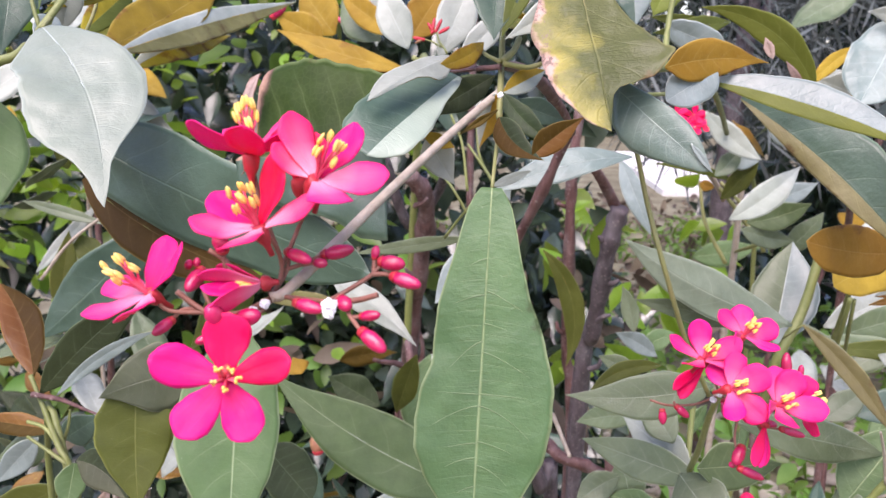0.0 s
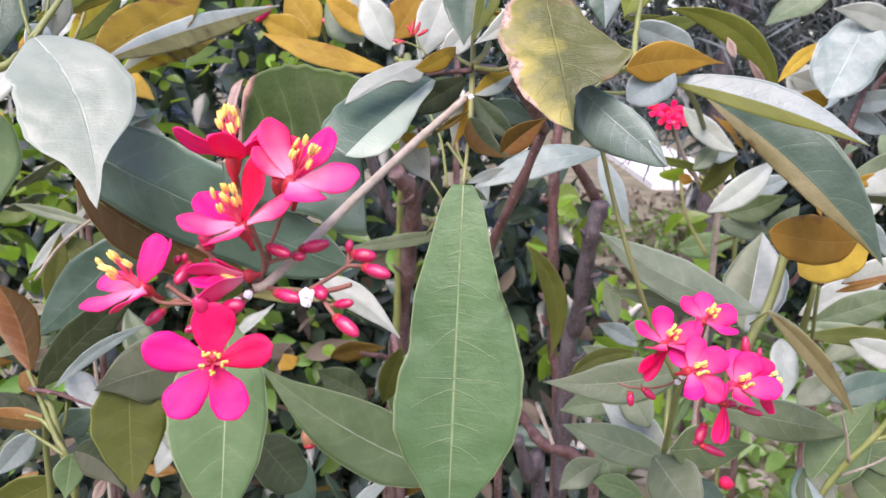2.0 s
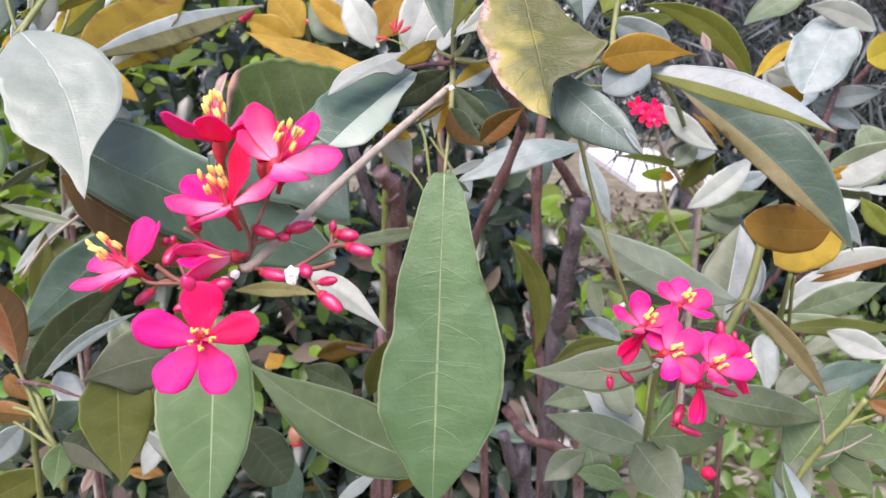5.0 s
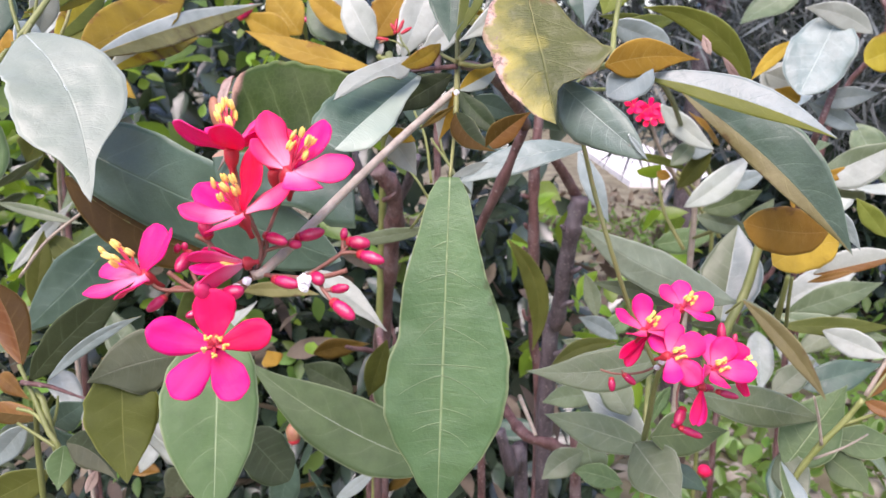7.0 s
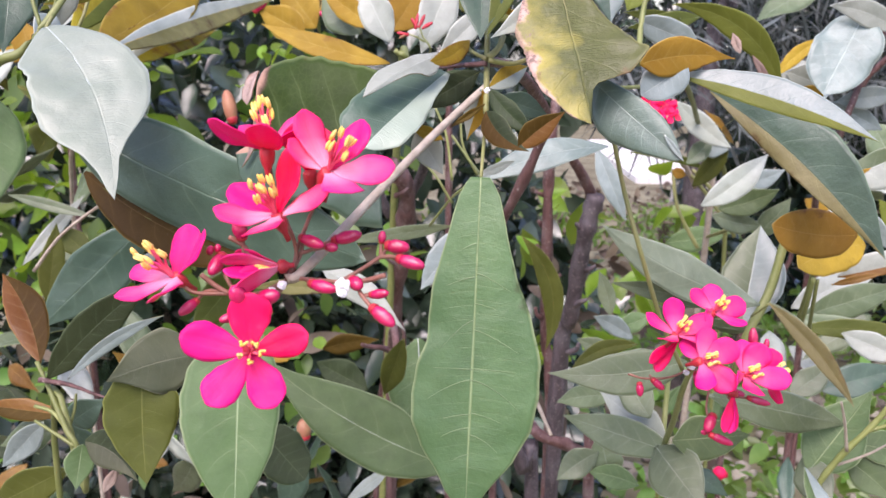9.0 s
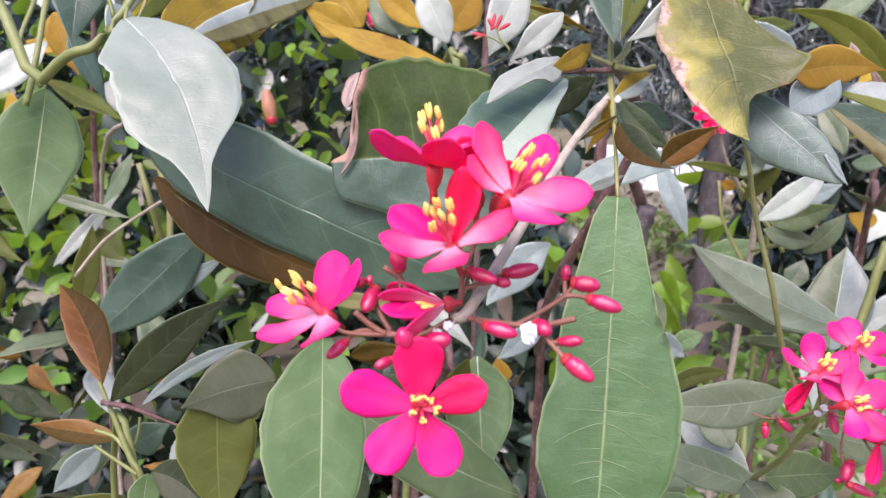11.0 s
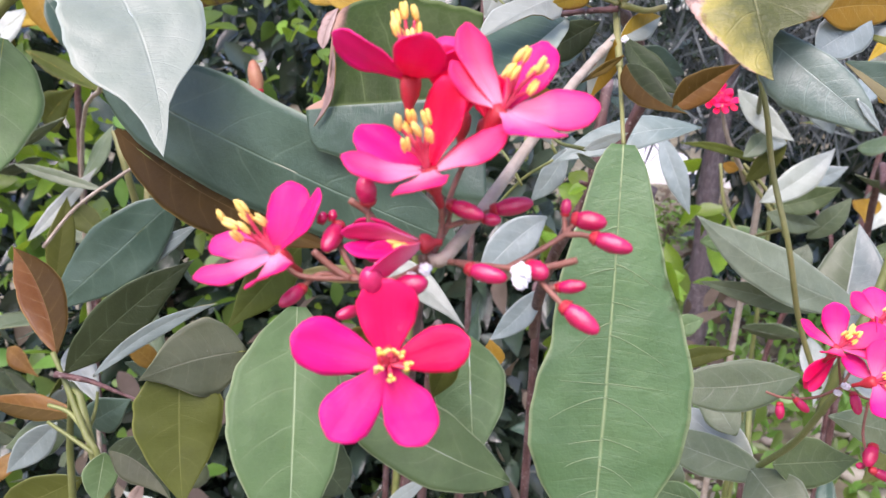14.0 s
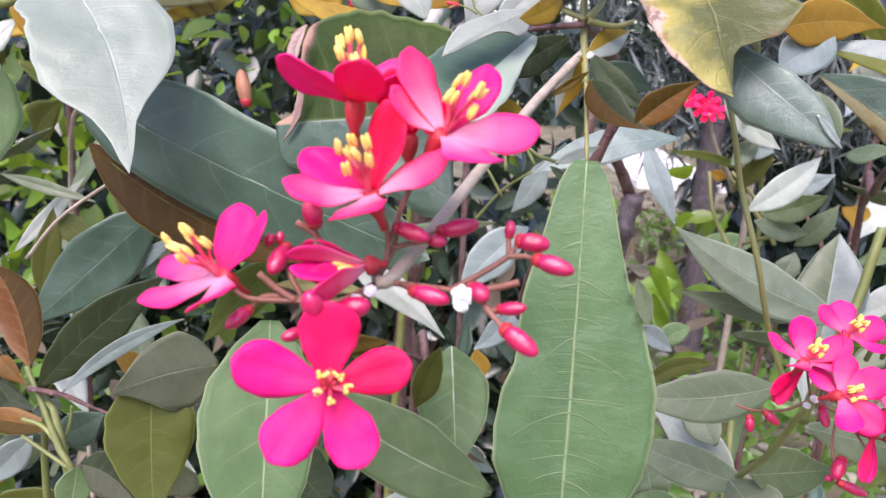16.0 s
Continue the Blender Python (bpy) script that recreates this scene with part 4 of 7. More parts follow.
flower(front, (-0.0250, 0.1678, 1.2211), (-0.00, -0.50, 0.87), [(0.17, -0.01, 0.98), (-0.16, 0.47, 0.87)], size=0.007, tail=(-0.29, 0.05, -0.96), width=0.7, stamens=0, colour=RED)
bud(front, (-0.0433, 0.1604, 1.2086), (-0.0441, 0.1595, 1.2129), 0.00193)
bud(front, (-0.0478, 0.1604, 1.2047), (-0.0493, 0.1555, 1.2019), 0.00184)
bud(front, (-0.0508, 0.1605, 1.2049), (-0.0503, 0.1610, 1.2067), 0.00098)
bud(front, (-0.0490, 0.1606, 1.2054), (-0.0489, 0.1611, 1.2071), 0.00089)
bud(front, (-0.0526, 0.1560, 1.1958), (-0.0557, 0.1533, 1.1935), 0.00139)
bud(front, (-0.0410, 0.1491, 1.1975), (-0.0418, 0.1463, 1.2022), 0.00211)
bud(front, (-0.0385, 0.1513, 1.1978), (-0.0335, 0.1497, 1.1997), 0.00200)
bud(front, (-0.0440, 0.1542, 1.1933), (-0.0469, 0.1520, 1.1927), 0.00121)
bud(front, (-0.0275, 0.1531, 1.2010), (-0.0219, 0.1508, 1.2004), 0.00160)
bud(front, (-0.0188, 0.1514, 1.2025), (-0.0166, 0.1481, 1.2020), 0.00172)
bud(front, (-0.0146, 0.1496, 1.1999), (-0.0109, 0.1478, 1.2010), 0.00123)
bud(front, (-0.0140, 0.1461, 1.1983), (-0.0094, 0.1433, 1.1957), 0.00175)
bud(front, (-0.0119, 0.1571, 1.2085), (-0.0071, 0.1560, 1.2083), 0.00180)
bud(front, (-0.0092, 0.1545, 1.2064), (-0.0038, 0.1521, 1.2054), 0.00168)
bud(front, (-0.0131, 0.1582, 1.2087), (-0.0129, 0.1589, 1.2112), 0.00104)
bud(front, (-0.0238, 0.1622, 1.2081), (-0.0177, 0.1616, 1.2098), 0.00170)
bud(front, (-0.0254, 0.1609, 1.2069), (-0.0227, 0.1599, 1.2070), 0.00124)
bud(front, (-0.0306, 0.1604, 1.2090), (-0.0255, 0.1580, 1.2079), 0.00158)
stem(front, [(-0.0335, 0.1581, 1.2002), (-0.0319, 0.1603, 1.2046), (-0.0322, 0.1595, 1.2092), (-0.0340, 0.1563, 1.2145)], 0.0005, 0.00042, STALK, "flower_stalk", "", sides=7)
stem(front, [(-0.0335, 0.1581, 1.2002), (-0.0311, 0.1614, 1.2049), (-0.0305, 0.1614, 1.2087)], 0.0005, 0.00042, STALK, "flower_stalk", "", sides=7)
stem(front, [(-0.0320, 0.1617, 1.2058), (-0.0289, 0.1660, 1.2142), (-0.0243, 0.1595, 1.2230)], 0.0005, 0.00042, STALK, "flower_stalk", "", sides=7)
stem(front, [(-0.0289, 0.1660, 1.2142), (-0.0293, 0.1679, 1.2176), (-0.0297, 0.1690, 1.2216)], 0.0005, 0.00042, STALK, "flower_stalk", "", sides=7)
stem(front, [(-0.0322, 0.1595, 1.2092), (-0.0360, 0.1627, 1.2172), (-0.0378, 0.1638, 1.2253), (-0.0377, 0.1635, 1.2296)], 0.0005, 0.00042, STALK, "flower_stalk", "", sides=7)
stem(front, [(-0.0335, 0.1581, 1.2002), (-0.0391, 0.1554, 1.1979), (-0.0452, 0.1545, 1.1980), (-0.0530, 0.1555, 1.1978), (-0.0561, 0.1557, 1.2005)], 0.0005, 0.00042, STALK, "flower_stalk", "", sides=7)
stem(front, [(-0.0424, 0.1545, 1.1980), (-0.0496, 0.1556, 1.1982), (-0.0528, 0.1560, 1.1958)], 0.0005, 0.00042, STALK, "flower_stalk", "", sides=7)
stem(front, [(-0.0444, 0.1556, 1.1982), (-0.0471, 0.1585, 1.2013), (-0.0479, 0.1604, 1.2044)], 0.0005, 0.00042, STALK, "flower_stalk", "", sides=7)
stem(front, [(-0.0406, 0.1595, 1.2013), (-0.0430, 0.1604, 1.2046), (-0.0434, 0.1609, 1.2083)], 0.0005, 0.00042, STALK, "flower_stalk", "", sides=7)
stem(front, [(-0.0335, 0.1582, 1.2004), (-0.0341, 0.1578, 1.2030)], 0.0005, 0.00042, STALK, "flower_stalk", "", sides=7)
stem(front, [(-0.0335, 0.1581, 1.2002), (-0.0369, 0.1514, 1.1982), (-0.0394, 0.1490, 1.1972), (-0.0396, 0.1464, 1.1951)], 0.0005, 0.00042, STALK, "flower_stalk", "", sides=7)
stem(front, [(-0.0335, 0.1580, 1.1998), (-0.0354, 0.1534, 1.1980), (-0.0384, 0.1513, 1.1979)], 0.0005, 0.00042, STALK, "flower_stalk", "", sides=7)
stem(front, [(-0.0386, 0.1520, 1.1966), (-0.0422, 0.1534, 1.1940), (-0.0439, 0.1542, 1.1933)], 0.0005, 0.00042, STALK, "flower_stalk", "", sides=7)
stem(front, [(-0.0332, 0.1582, 1.2006), (-0.0253, 0.1552, 1.2010), (-0.0182, 0.1511, 1.2015), (-0.0165, 0.1487, 1.2002), (-0.0141, 0.1461, 1.1983)], 0.0005, 0.00042, STALK, "flower_stalk", "", sides=7)
stem(front, [(-0.0293, 0.1562, 1.2010), (-0.0274, 0.1541, 1.2007)], 0.0005, 0.00042, STALK, "flower_stalk", "", sides=7)
stem(front, [(-0.0162, 0.1491, 1.1998), (-0.0146, 0.1496, 1.1999)], 0.0005, 0.00042, STALK, "flower_stalk", "", sides=7)
stem(front, [(-0.0219, 0.1541, 1.2010), (-0.0177, 0.1547, 1.2034), (-0.0131, 0.1560, 1.2064), (-0.0117, 0.1571, 1.2084)], 0.0005, 0.00042, STALK, "flower_stalk", "", sides=7)
stem(front, [(-0.0135, 0.1560, 1.2062), (-0.0110, 0.1555, 1.2065), (-0.0092, 0.1545, 1.2064)], 0.0005, 0.00042, STALK, "flower_stalk", "", sides=7)
stem(front, [(-0.0131, 0.1565, 1.2063), (-0.0132, 0.1581, 1.2085)], 0.0005, 0.00042, STALK, "flower_stalk", "", sides=7)
stem(front, [(-0.0320, 0.1614, 1.2049), (-0.0284, 0.1617, 1.2061), (-0.0238, 0.1622, 1.2081)], 0.0005, 0.00042, STALK, "flower_stalk", "", sides=7)
stem(front, [(-0.0280, 0.1617, 1.2061), (-0.0254, 0.1609, 1.2069)], 0.0005, 0.00042, STALK, "flower_stalk", "", sides=7)
stem(front, [(-0.0181, 0.1522, 1.2018), (-0.0152, 0.1523, 1.2023), (-0.0118, 0.1516, 1.2036)], 0.0006, 0.00055, STALK, "flower_stalk", "", sides=7)
stem(front, [(-0.0452, 0.1545, 1.1980), (-0.0481, 0.1549, 1.1996), (-0.0509, 0.1546, 1.2021)], 0.0006, 0.00055, STALK, "flower_stalk", "", sides=7)
stem(front, [(-0.0407, 0.1597, 1.2021), (-0.0430, 0.1609, 1.2065), (-0.0463, 0.1605, 1.2089)], 0.0006, 0.00055, STALK, "flower_stalk", "", sides=7)
fluff(front, (-0.0202, 0.1482, 1.2023), 0.0013)
fluff(front, (-0.0203, 0.1479, 1.2011), 0.001)
fluff(front, (-0.0340, 0.1550, 1.2000), 0.0009)
fluff(front, (-0.0360, 0.1537, 1.1990), 0.0008)
fluff(front, (0.0132, 0.2509, 1.2357), 0.0008)

left = thing("leafy_branch", (-0.2054, 0.3591, 0.0000), "leafy branch with a pale broad leaf and a long green leaf", "shrub branch", "branches of the flowering shrub")
stem(left, [(-0.1420, 0.3178, 1.2769), (-0.1451, 0.2978, 1.2602), (-0.1546, 0.2885, 1.2448), (-0.1770, 0.2954, 1.2320), (-0.2609, 0.3480, 1.1578), (-0.4554, 0.3591, 0.0000)], 0.0009, 0.0026, FRESH, "stem", "")
leaf(left, (-0.1398, 0.2781, 1.2532), (-0.1002, 0.2290, 1.2025), 0.0430, (0.22, -0.58, 0.79), WHITE, SILVER, "broad pale green leaf with fine wrinkles and a drawn-out tip", minus=((0, 0.03), (0.061, 0.101), (0.172, 0.175), (0.296, 0.215), (0.422, 0.238), (0.5, 0.222), (0.568, 0.195), (0.652, 0.139), (0.742, 0.067), (0.819, 0.028), (0.915, 0.015), (1, 0)), plus=((0, 0.02), (0.04, 0.069), (0.113, 0.136), (0.2, 0.205), (0.235, 0.216), (0.27, 0.208), (0.31, 0.218), (0.34, 0.206), (0.377, 0.224), (0.458, 0.23), (0.535, 0.241), (0.64, 0.23), (0.735, 0.173), (0.805, 0.099), (0.882, 0.054), (0.958, 0.026), (1, 0)), bow=-0.07, twist=0, fold=9, bend=0.04, crumple=0.035, wave=0.02, rows=48, cols=22, stalk=[(-0.1506, 0.3081, 1.2599)])
leaf(left, (-0.1455, 0.2966, 1.2172), (-0.0262, 0.2519, 1.1778), 0.0354, (-0.34, -0.94, 0.04), DEEP, GREY, "long dull green leaf hanging behind the flowers", shape='blunt', fold=-8, bend=0.04, rows=34, cols=14)
leaf(left, (-0.1406, 0.2969, 1.1990), (-0.0635, 0.2637, 1.1717), 0.0222, (-0.20, -0.86, 0.47), BROWN, OLIVE, shape='lance', fold=14, bow=0.05)
leaf(left, (-0.2045, 0.3498, 1.2246), (-0.1991, 0.3136, 1.1695), 0.0352, (0.50, -0.70, 0.51), SHADE_GREEN, OLIVE, fold=8)
leaf(left, (-0.1707, 0.3177, 1.2764), (-0.1676, 0.2985, 1.2435), 0.0196, (0.51, -0.72, 0.47), DEEP, DEEP, fold=10)
leaf(left, (-0.1527, 0.3126, 1.2575), (-0.1560, 0.2999, 1.2489), 0.0109, (0.75, -0.49, 0.44), SILVER, SILVER, fold=10)
leaf(left, (-0.1634, 0.3489, 1.2771), (-0.1729, 0.3523, 1.2512), 0.0123, (0.36, -0.90, -0.25), PALE, PALE, fold=20)
leaf(left, (-0.1572, 0.3821, 1.2850), (-0.1753, 0.3444, 1.2605), 0.0102, (0.77, -0.56, 0.29), LIME, LIME, shape='lance', fold=18)
stem(left, [(-0.2064, 0.3600, 1.2607), (-0.2042, 0.3425, 1.2353), (-0.2072, 0.3378, 1.2187)], 0.0012, 0.0014, FRESH, "shoot", "")
stem(left, [(-0.2165, 0.3704, 1.2611), (-0.2164, 0.3544, 1.2411), (-0.2067, 0.3501, 1.2256)], 0.001, 0.001, FRESH, "shoot", "")

back_left = thing("leafy_branch", (-0.3262, 0.6668, 0.0000), "branch with long ochre-backed leaves", "shrub branch", "branches of the flowering shrub")
stem(back_left, [(-0.1751, 0.3731, 1.2515), (-0.2350, 0.5049, 1.2024), (-0.3551, 0.7144, 1.0184), (-0.3262, 0.6668, 0.0000)], 0.0009, 0.0025, TWIG, "stem", "")

# This low corner's shade is put into darker leaf materials.
low_left = thing("leafy_branch", (-0.2054, 0.3591, 0.0000), "low side branch with leaves coloured dark for shade, and reddish leaves", "shrub branch", "branches of the flowering shrub")
stem(low_left, [(-0.1559, 0.2740, 1.1288), (-0.1496, 0.2695, 1.1183), (-0.1424, 0.2643, 1.1052), (-0.1382, 0.2626, 1.0986), (-0.1375, 0.2640, 1.0791), (-0.1594, 0.2828, 1.0286), (-0.2054, 0.3591, 0.0000)], 0.0008, 0.0014, FRESH, "stem", "", rough=0.1, knots=4)
stem(low_left, [(-0.1529, 0.2690, 1.1235), (-0.1401, 0.2661, 1.1230), (-0.1285, 0.2597, 1.1228), (-0.1184, 0.2542, 1.1229)], 0.0011, 0.0003, BARK, "twig", "", sides=7, rough=0.3)
stem(low_left, [(-0.1565, 0.2697, 1.1121), (-0.1489, 0.2676, 1.1109), (-0.1424, 0.2644, 1.1058)], 0.0007, 0.0008, FRESH, "twig", "", sides=7)
leaf(low_left, (-0.1424, 0.3600, 1.1639), (-0.1944, 0.3466, 1.1138), 0.0286, (0.20, -0.98, 0.06), DEEP, DARK, "dark green leaf with a pale underside edge", fold=-8, shape='lance')
leaf(low_left, (-0.1364, 0.3617, 1.1509), (-0.1922, 0.3486, 1.1137), 0.0110, (0.15, -0.98, 0.12), SILVER, SILVER, fold=4, shape='lance')
leaf(low_left, (-0.1498, 0.2691, 1.1239), (-0.1074, 0.2702, 1.1638), 0.0156, (0.06, -1.00, -0.04), DARK, DARK, fold=10, shape='lance', bow=-0.03, twist=0)
leaf(low_left, (-0.1273, 0.2408, 1.1372), (-0.0893, 0.2327, 1.1639), 0.0046, (-0.17, -0.98, -0.05), SILVER, TAN, "narrow pale grey leaf curling over its neighbours", fold=18, shape='lance', bow=-0.05, twist=0, wave=0.05)
leaf(low_left, (-0.0901, 0.2640, 1.1371), (-0.1185, 0.2500, 1.1321), 0.0240, (0.10, -0.95, 0.25), DUSK, OLIVE, "dull grey-green leaf with a curled tip", fold=-8, shape='ovate', bow=0.05, wave=0.05, twist=0)
leaf(low_left, (-0.1084, 0.2580, 1.1366), (-0.1041, 0.2420, 1.0963), 0.0220, (0.30, -0.85, 0.4), OLIVE, OLIVE, "olive green hanging leaf seen from below", plus=((0, 0.05), (0.12, 0.2), (0.3, 0.3), (0.5, 0.29), (0.7, 0.2), (0.85, 0.1), (0.94, 0.04), (1, 0)), minus=((0, 0.05), (0.12, 0.2), (0.3, 0.3), (0.5, 0.29), (0.7, 0.2), (0.85, 0.1), (0.94, 0.04), (1, 0)), fold=6, bow=0.02, rows=32, cols=14)
leaf(low_left, (-0.0762, 0.2732, 1.1491), (-0.0713, 0.2350, 1.0909), 0.0377, (0.26, -0.84, 0.47), SHADE_GREEN, SHADE_GREEN, "smooth light green leaf hanging below the flowers", plus=((0, 0.04), (0.124, 0.156), (0.274, 0.249), (0.419, 0.289), (0.562, 0.288), (0.703, 0.243), (0.829, 0.177), (0.941, 0.097), (1, 0)), minus=((0, 0.04), (0.124, 0.136), (0.278, 0.198), (0.429, 0.212), (0.547, 0.211), (0.719, 0.181), (0.843, 0.126), (0.95, 0.067), (1, 0)), fold=5, bend=0.02, twist=0, rows=36, cols=16)
leaf(low_left, (-0.0835, 0.3166, 1.1564), (-0.1096, 0.3083, 1.1254), 0.0170, (0.14, -0.98, 0.15), OLIVE, OLIVE, fold=10)
leaf(low_left, (-0.1548, 0.2740, 1.1283), (-0.1830, 0.3046, 1.1545), 0.0152, (0.17, -0.55, 0.82), RUSSET, BROWN, "reddish brown folded young leaf", fold=22, shape='lance', bow=0.05, twist=0, split=BROWN)
leaf(low_left, (-0.1560, 0.2876, 1.0991), (-0.1910, 0.2886, 1.1030), 0.0093, (0.03, -0.86, 0.51), BROWN, OCHRE, fold=20, shape='lance', split=RUSSET)
leaf(low_left, (-0.1627, 0.2943, 1.0903), (-0.1865, 0.2920, 1.0817), 0.0143, (-0.02, -0.95, 0.31), GREY, GREY, fold=10, shape='ovate')
leaf(low_left, (-0.1614, 0.2826, 1.0983), (-0.1830, 0.2858, 1.0754), 0.0114, (-0.01, -0.99, -0.13), SILVER, GREY, fold=16, shape='lance')
leaf(low_left, (-0.1533, 0.2818, 1.0778), (-0.1909, 0.2851, 1.0562), 0.0165, (-0.20, -0.96, 0.19), OLIVE, DEEP, fold=8, shape='lance')
leaf(low_left, (-0.1351, 0.2606, 1.1012), (-0.1353, 0.2523, 1.0868), 0.0112, (0.43, -0.79, 0.44), SHADE_GREEN, GREY, fold=8)
leaf(low_left, (-0.1313, 0.2553, 1.1054), (-0.1083, 0.2438, 1.0964), 0.0138, (-0.23, -0.84, 0.49), DARK, DARK, "dark leaf with a rolled tip", fold=10, bow=-0.12, twist=0, split=DUSK)
leaf(low_left, (-0.1287, 0.2600, 1.0811), (-0.1232, 0.2607, 1.0915), 0.0044, (0.17, -0.99, -0.01), WITHER, BROWN, fold=25, shape='lance')
leaf(low_left, (-0.1507, 0.2826, 1.0984), (-0.1340, 0.2810, 1.1100), 0.0129, (-0.13, -0.99, 0.05), DEEP, DEEP, fold=10)
stem(low_left, [(-0.1440, 0.2703, 1.1039), (-0.1423, 0.2720, 1.1104), (-0.1419, 0.2734, 1.1159)], 0.0007, 0.0005, FRESH, "twig", "", sides=7)
stem(low_left, [(-0.1579, 0.2708, 1.1053), (-0.1484, 0.2671, 1.1019), (-0.1399, 0.2644, 1.0981)], 0.0006, 0.0008, FRESH, "twig", "", sides=7)
leaf(low_left, (-0.0938, 0.3616, 1.0541), (-0.0698, 0.3549, 1.0289), 0.0265, (0.23, -0.86, 0.45), DARK, DEEP, fold=10, shape='blunt')

mid = thing("leafy_branch", (-0.0351, 0.5498, 0.0000), "low branch with broad pale green leaves", "shrub branch", "branches of the flowering shrub")
stem(mid, [(-0.0478, 0.4293, 1.0748), (-0.0285, 0.4453, 1.0573), (-0.0355, 0.4935, 0.9666), (-0.0351, 0.5498, 0.0000)], 0.0012, 0.004, BARK, "stem", "")
leaf(mid, (0.0088, 0.3837, 1.0205), (-0.1032, 0.4085, 1.0746), 0.0391, (0.04, -0.87, 0.49), SHADE_GREEN, GREY, "dull green leaf reaching down behind the hanging leaf", twist=5, fold=8, bow=-0.05, shape='ovate')
leaf(mid, (-0.0141, 0.4313, 1.0786), (-0.0087, 0.3954, 1.0204), 0.0405, (-0.02, -0.85, 0.52), GREEN, PALE, fold=-12, shape='ovate')
leaf(mid, (-0.0650, 0.3966, 1.1313), (-0.0187, 0.3696, 1.1070), 0.0145, (-0.21, -0.83, 0.52), PALE, SILVER, "pale blue-green leaf under the buds", fold=-10, shape='ovate', bow=-0.05, twist=0)
leaf(mid, (-0.0970, 0.3750, 1.1273), (-0.0536, 0.3744, 1.1255), 0.0082, (0.00, -0.95, 0.31), TAN, OCHRE, fold=12, bow=-0.04, shape='lance')
leaf(mid, (-0.0205, 0.3929, 1.0934), (-0.0322, 0.4031, 1.0545), 0.0142, (-0.14, -0.97, -0.21), OLIVE, BROWN, "small withered brown and yellow leaf", fold=25, shape='lance')
leaf(mid, (0.0209, 0.4200, 1.1494), (-0.0120, 0.4100, 1.1163), 0.0210, (0.1, -0.9, 0.4), SILVER, GREY, fold=10, shape='lance', bow=0.05)
leaf(mid, (0.0260, 0.4600, 1.0980), (-0.0013, 0.4500, 1.0694), 0.0150, (0.0, -0.95, 0.3), SILVER, GREY, fold=12, shape='lance', bow=-0.06)
leaf(mid, (0.0051, 0.4382, 1.1467), (-0.0678, 0.4837, 1.1234), 0.0091, (-0.55, -0.83, 0.10), GREY, OLIVE, fold=10, shape='lance')
leaf(mid, (-0.0321, 0.4457, 0.9817), (-0.0612, 0.4399, 0.9598), 0.0088, (-0.11, -0.91, 0.40), PALE, PALE, fold=10, shape='lance')
leaf(mid, (-0.0477, 0.4590, 1.0312), (-0.0812, 0.4636, 1.0484), 0.0221, (0.10, -0.90, 0.43), DARK, DARK, fold=10, shape='lance')

trunks = thing("flowering_shrub_stems", (0.1286, 0.7796, 0.0000), "reddish brown upright woody stems of the shrub", "shrub", "woody stems")
stem(trunks, [(0.0958, 0.6745, 1.2079), (0.0930, 0.6763, 1.1436), (0.0973, 0.6924, 1.0613), (0.1058, 0.7321, 0.9609), (0.1172, 0.7436, 0.8262), (0.1286, 0.7796, 0.0000)], 0.0040, 0.0063, BARK, "stem", "upright reddish brown knotty stem", rough=0.14, knots=13, sides=12)
stem(trunks, [(0.1284, 0.6378, 1.1288), (0.1225, 0.6446, 1.0901), (0.1199, 0.6738, 1.0068), (0.1158, 0.6974, 0.9027), (0.1386, 0.8096, 0.0000)], 0.0072, 0.0074, BARK_GREY, "stem", "thick upright purplish brown stem with a cut top", rough=0.14, knots=9, sides=12)
stem(trunks, [(0.0485, 0.3620, 1.2147), (0.0392, 0.3700, 1.1877), (0.0258, 0.3880, 1.1497), (0.0230, 0.4300, 1.1100), (0.0298, 0.5000, 1.0545), (0.0435, 0.5800, 0.9792), (0.0700, 0.6800, 0.0000)], 0.0022, 0.0034, BARK, "stem", "slender reddish brown leaning stem", rough=0.12, knots=5)
stem(trunks, [(0.0932, 0.5957, 1.1742), (0.1129, 0.6238, 1.1477), (0.1291, 0.6525, 1.1235)], 0.0035, 0.005, BARK, "stem", "", rough=0.14)
stem(trunks, [(-0.0534, 0.7458, 1.1356), (-0.0378, 0.7683, 1.1035), (-0.0461, 0.8177, 1.0177), (-0.0626, 0.8704, 0.8280), (-0.0714, 0.8296, 0.0000)], 0.008, 0.01, BARK, "stem", "", rough=0.14, knots=6)
stem(trunks, [(-0.0868, 0.8015, 1.1502), (-0.0595, 0.8307, 1.0659), (-0.0319, 0.8389, 1.0966), (-0.0159, 0.7987, 1.1400)], 0.006, 0.005, BARK_GREY, "stem", "", rough=0.14)
stem(trunks, [(0.0600, 0.5479, 0.9766), (0.0729, 0.5061, 0.9752), (0.0957, 0.5041, 0.9676), (0.1122, 0.5188, 0.9454), (0.1168, 0.5253, 0.8922), (0.1886, 0.6796, 0.0000)], 0.0038, 0.0042, BARK, "stem", "", rough=0.14, knots=6)
stem(trunks, [(0.0652, 0.6339, 0.9111), (0.0783, 0.6424, 0.8657), (0.0906, 0.6592, 0.8125), (0.1086, 0.6996, 0.0000)], 0.005, 0.008, BARK_GREY, "stem", "", rough=0.14, knots=4)
stem(trunks, [(0.0670, 0.5044, 1.0074), (0.0724, 0.4519, 1.0048)], 0.0016, 0.0012, TWIG, "twig", "")
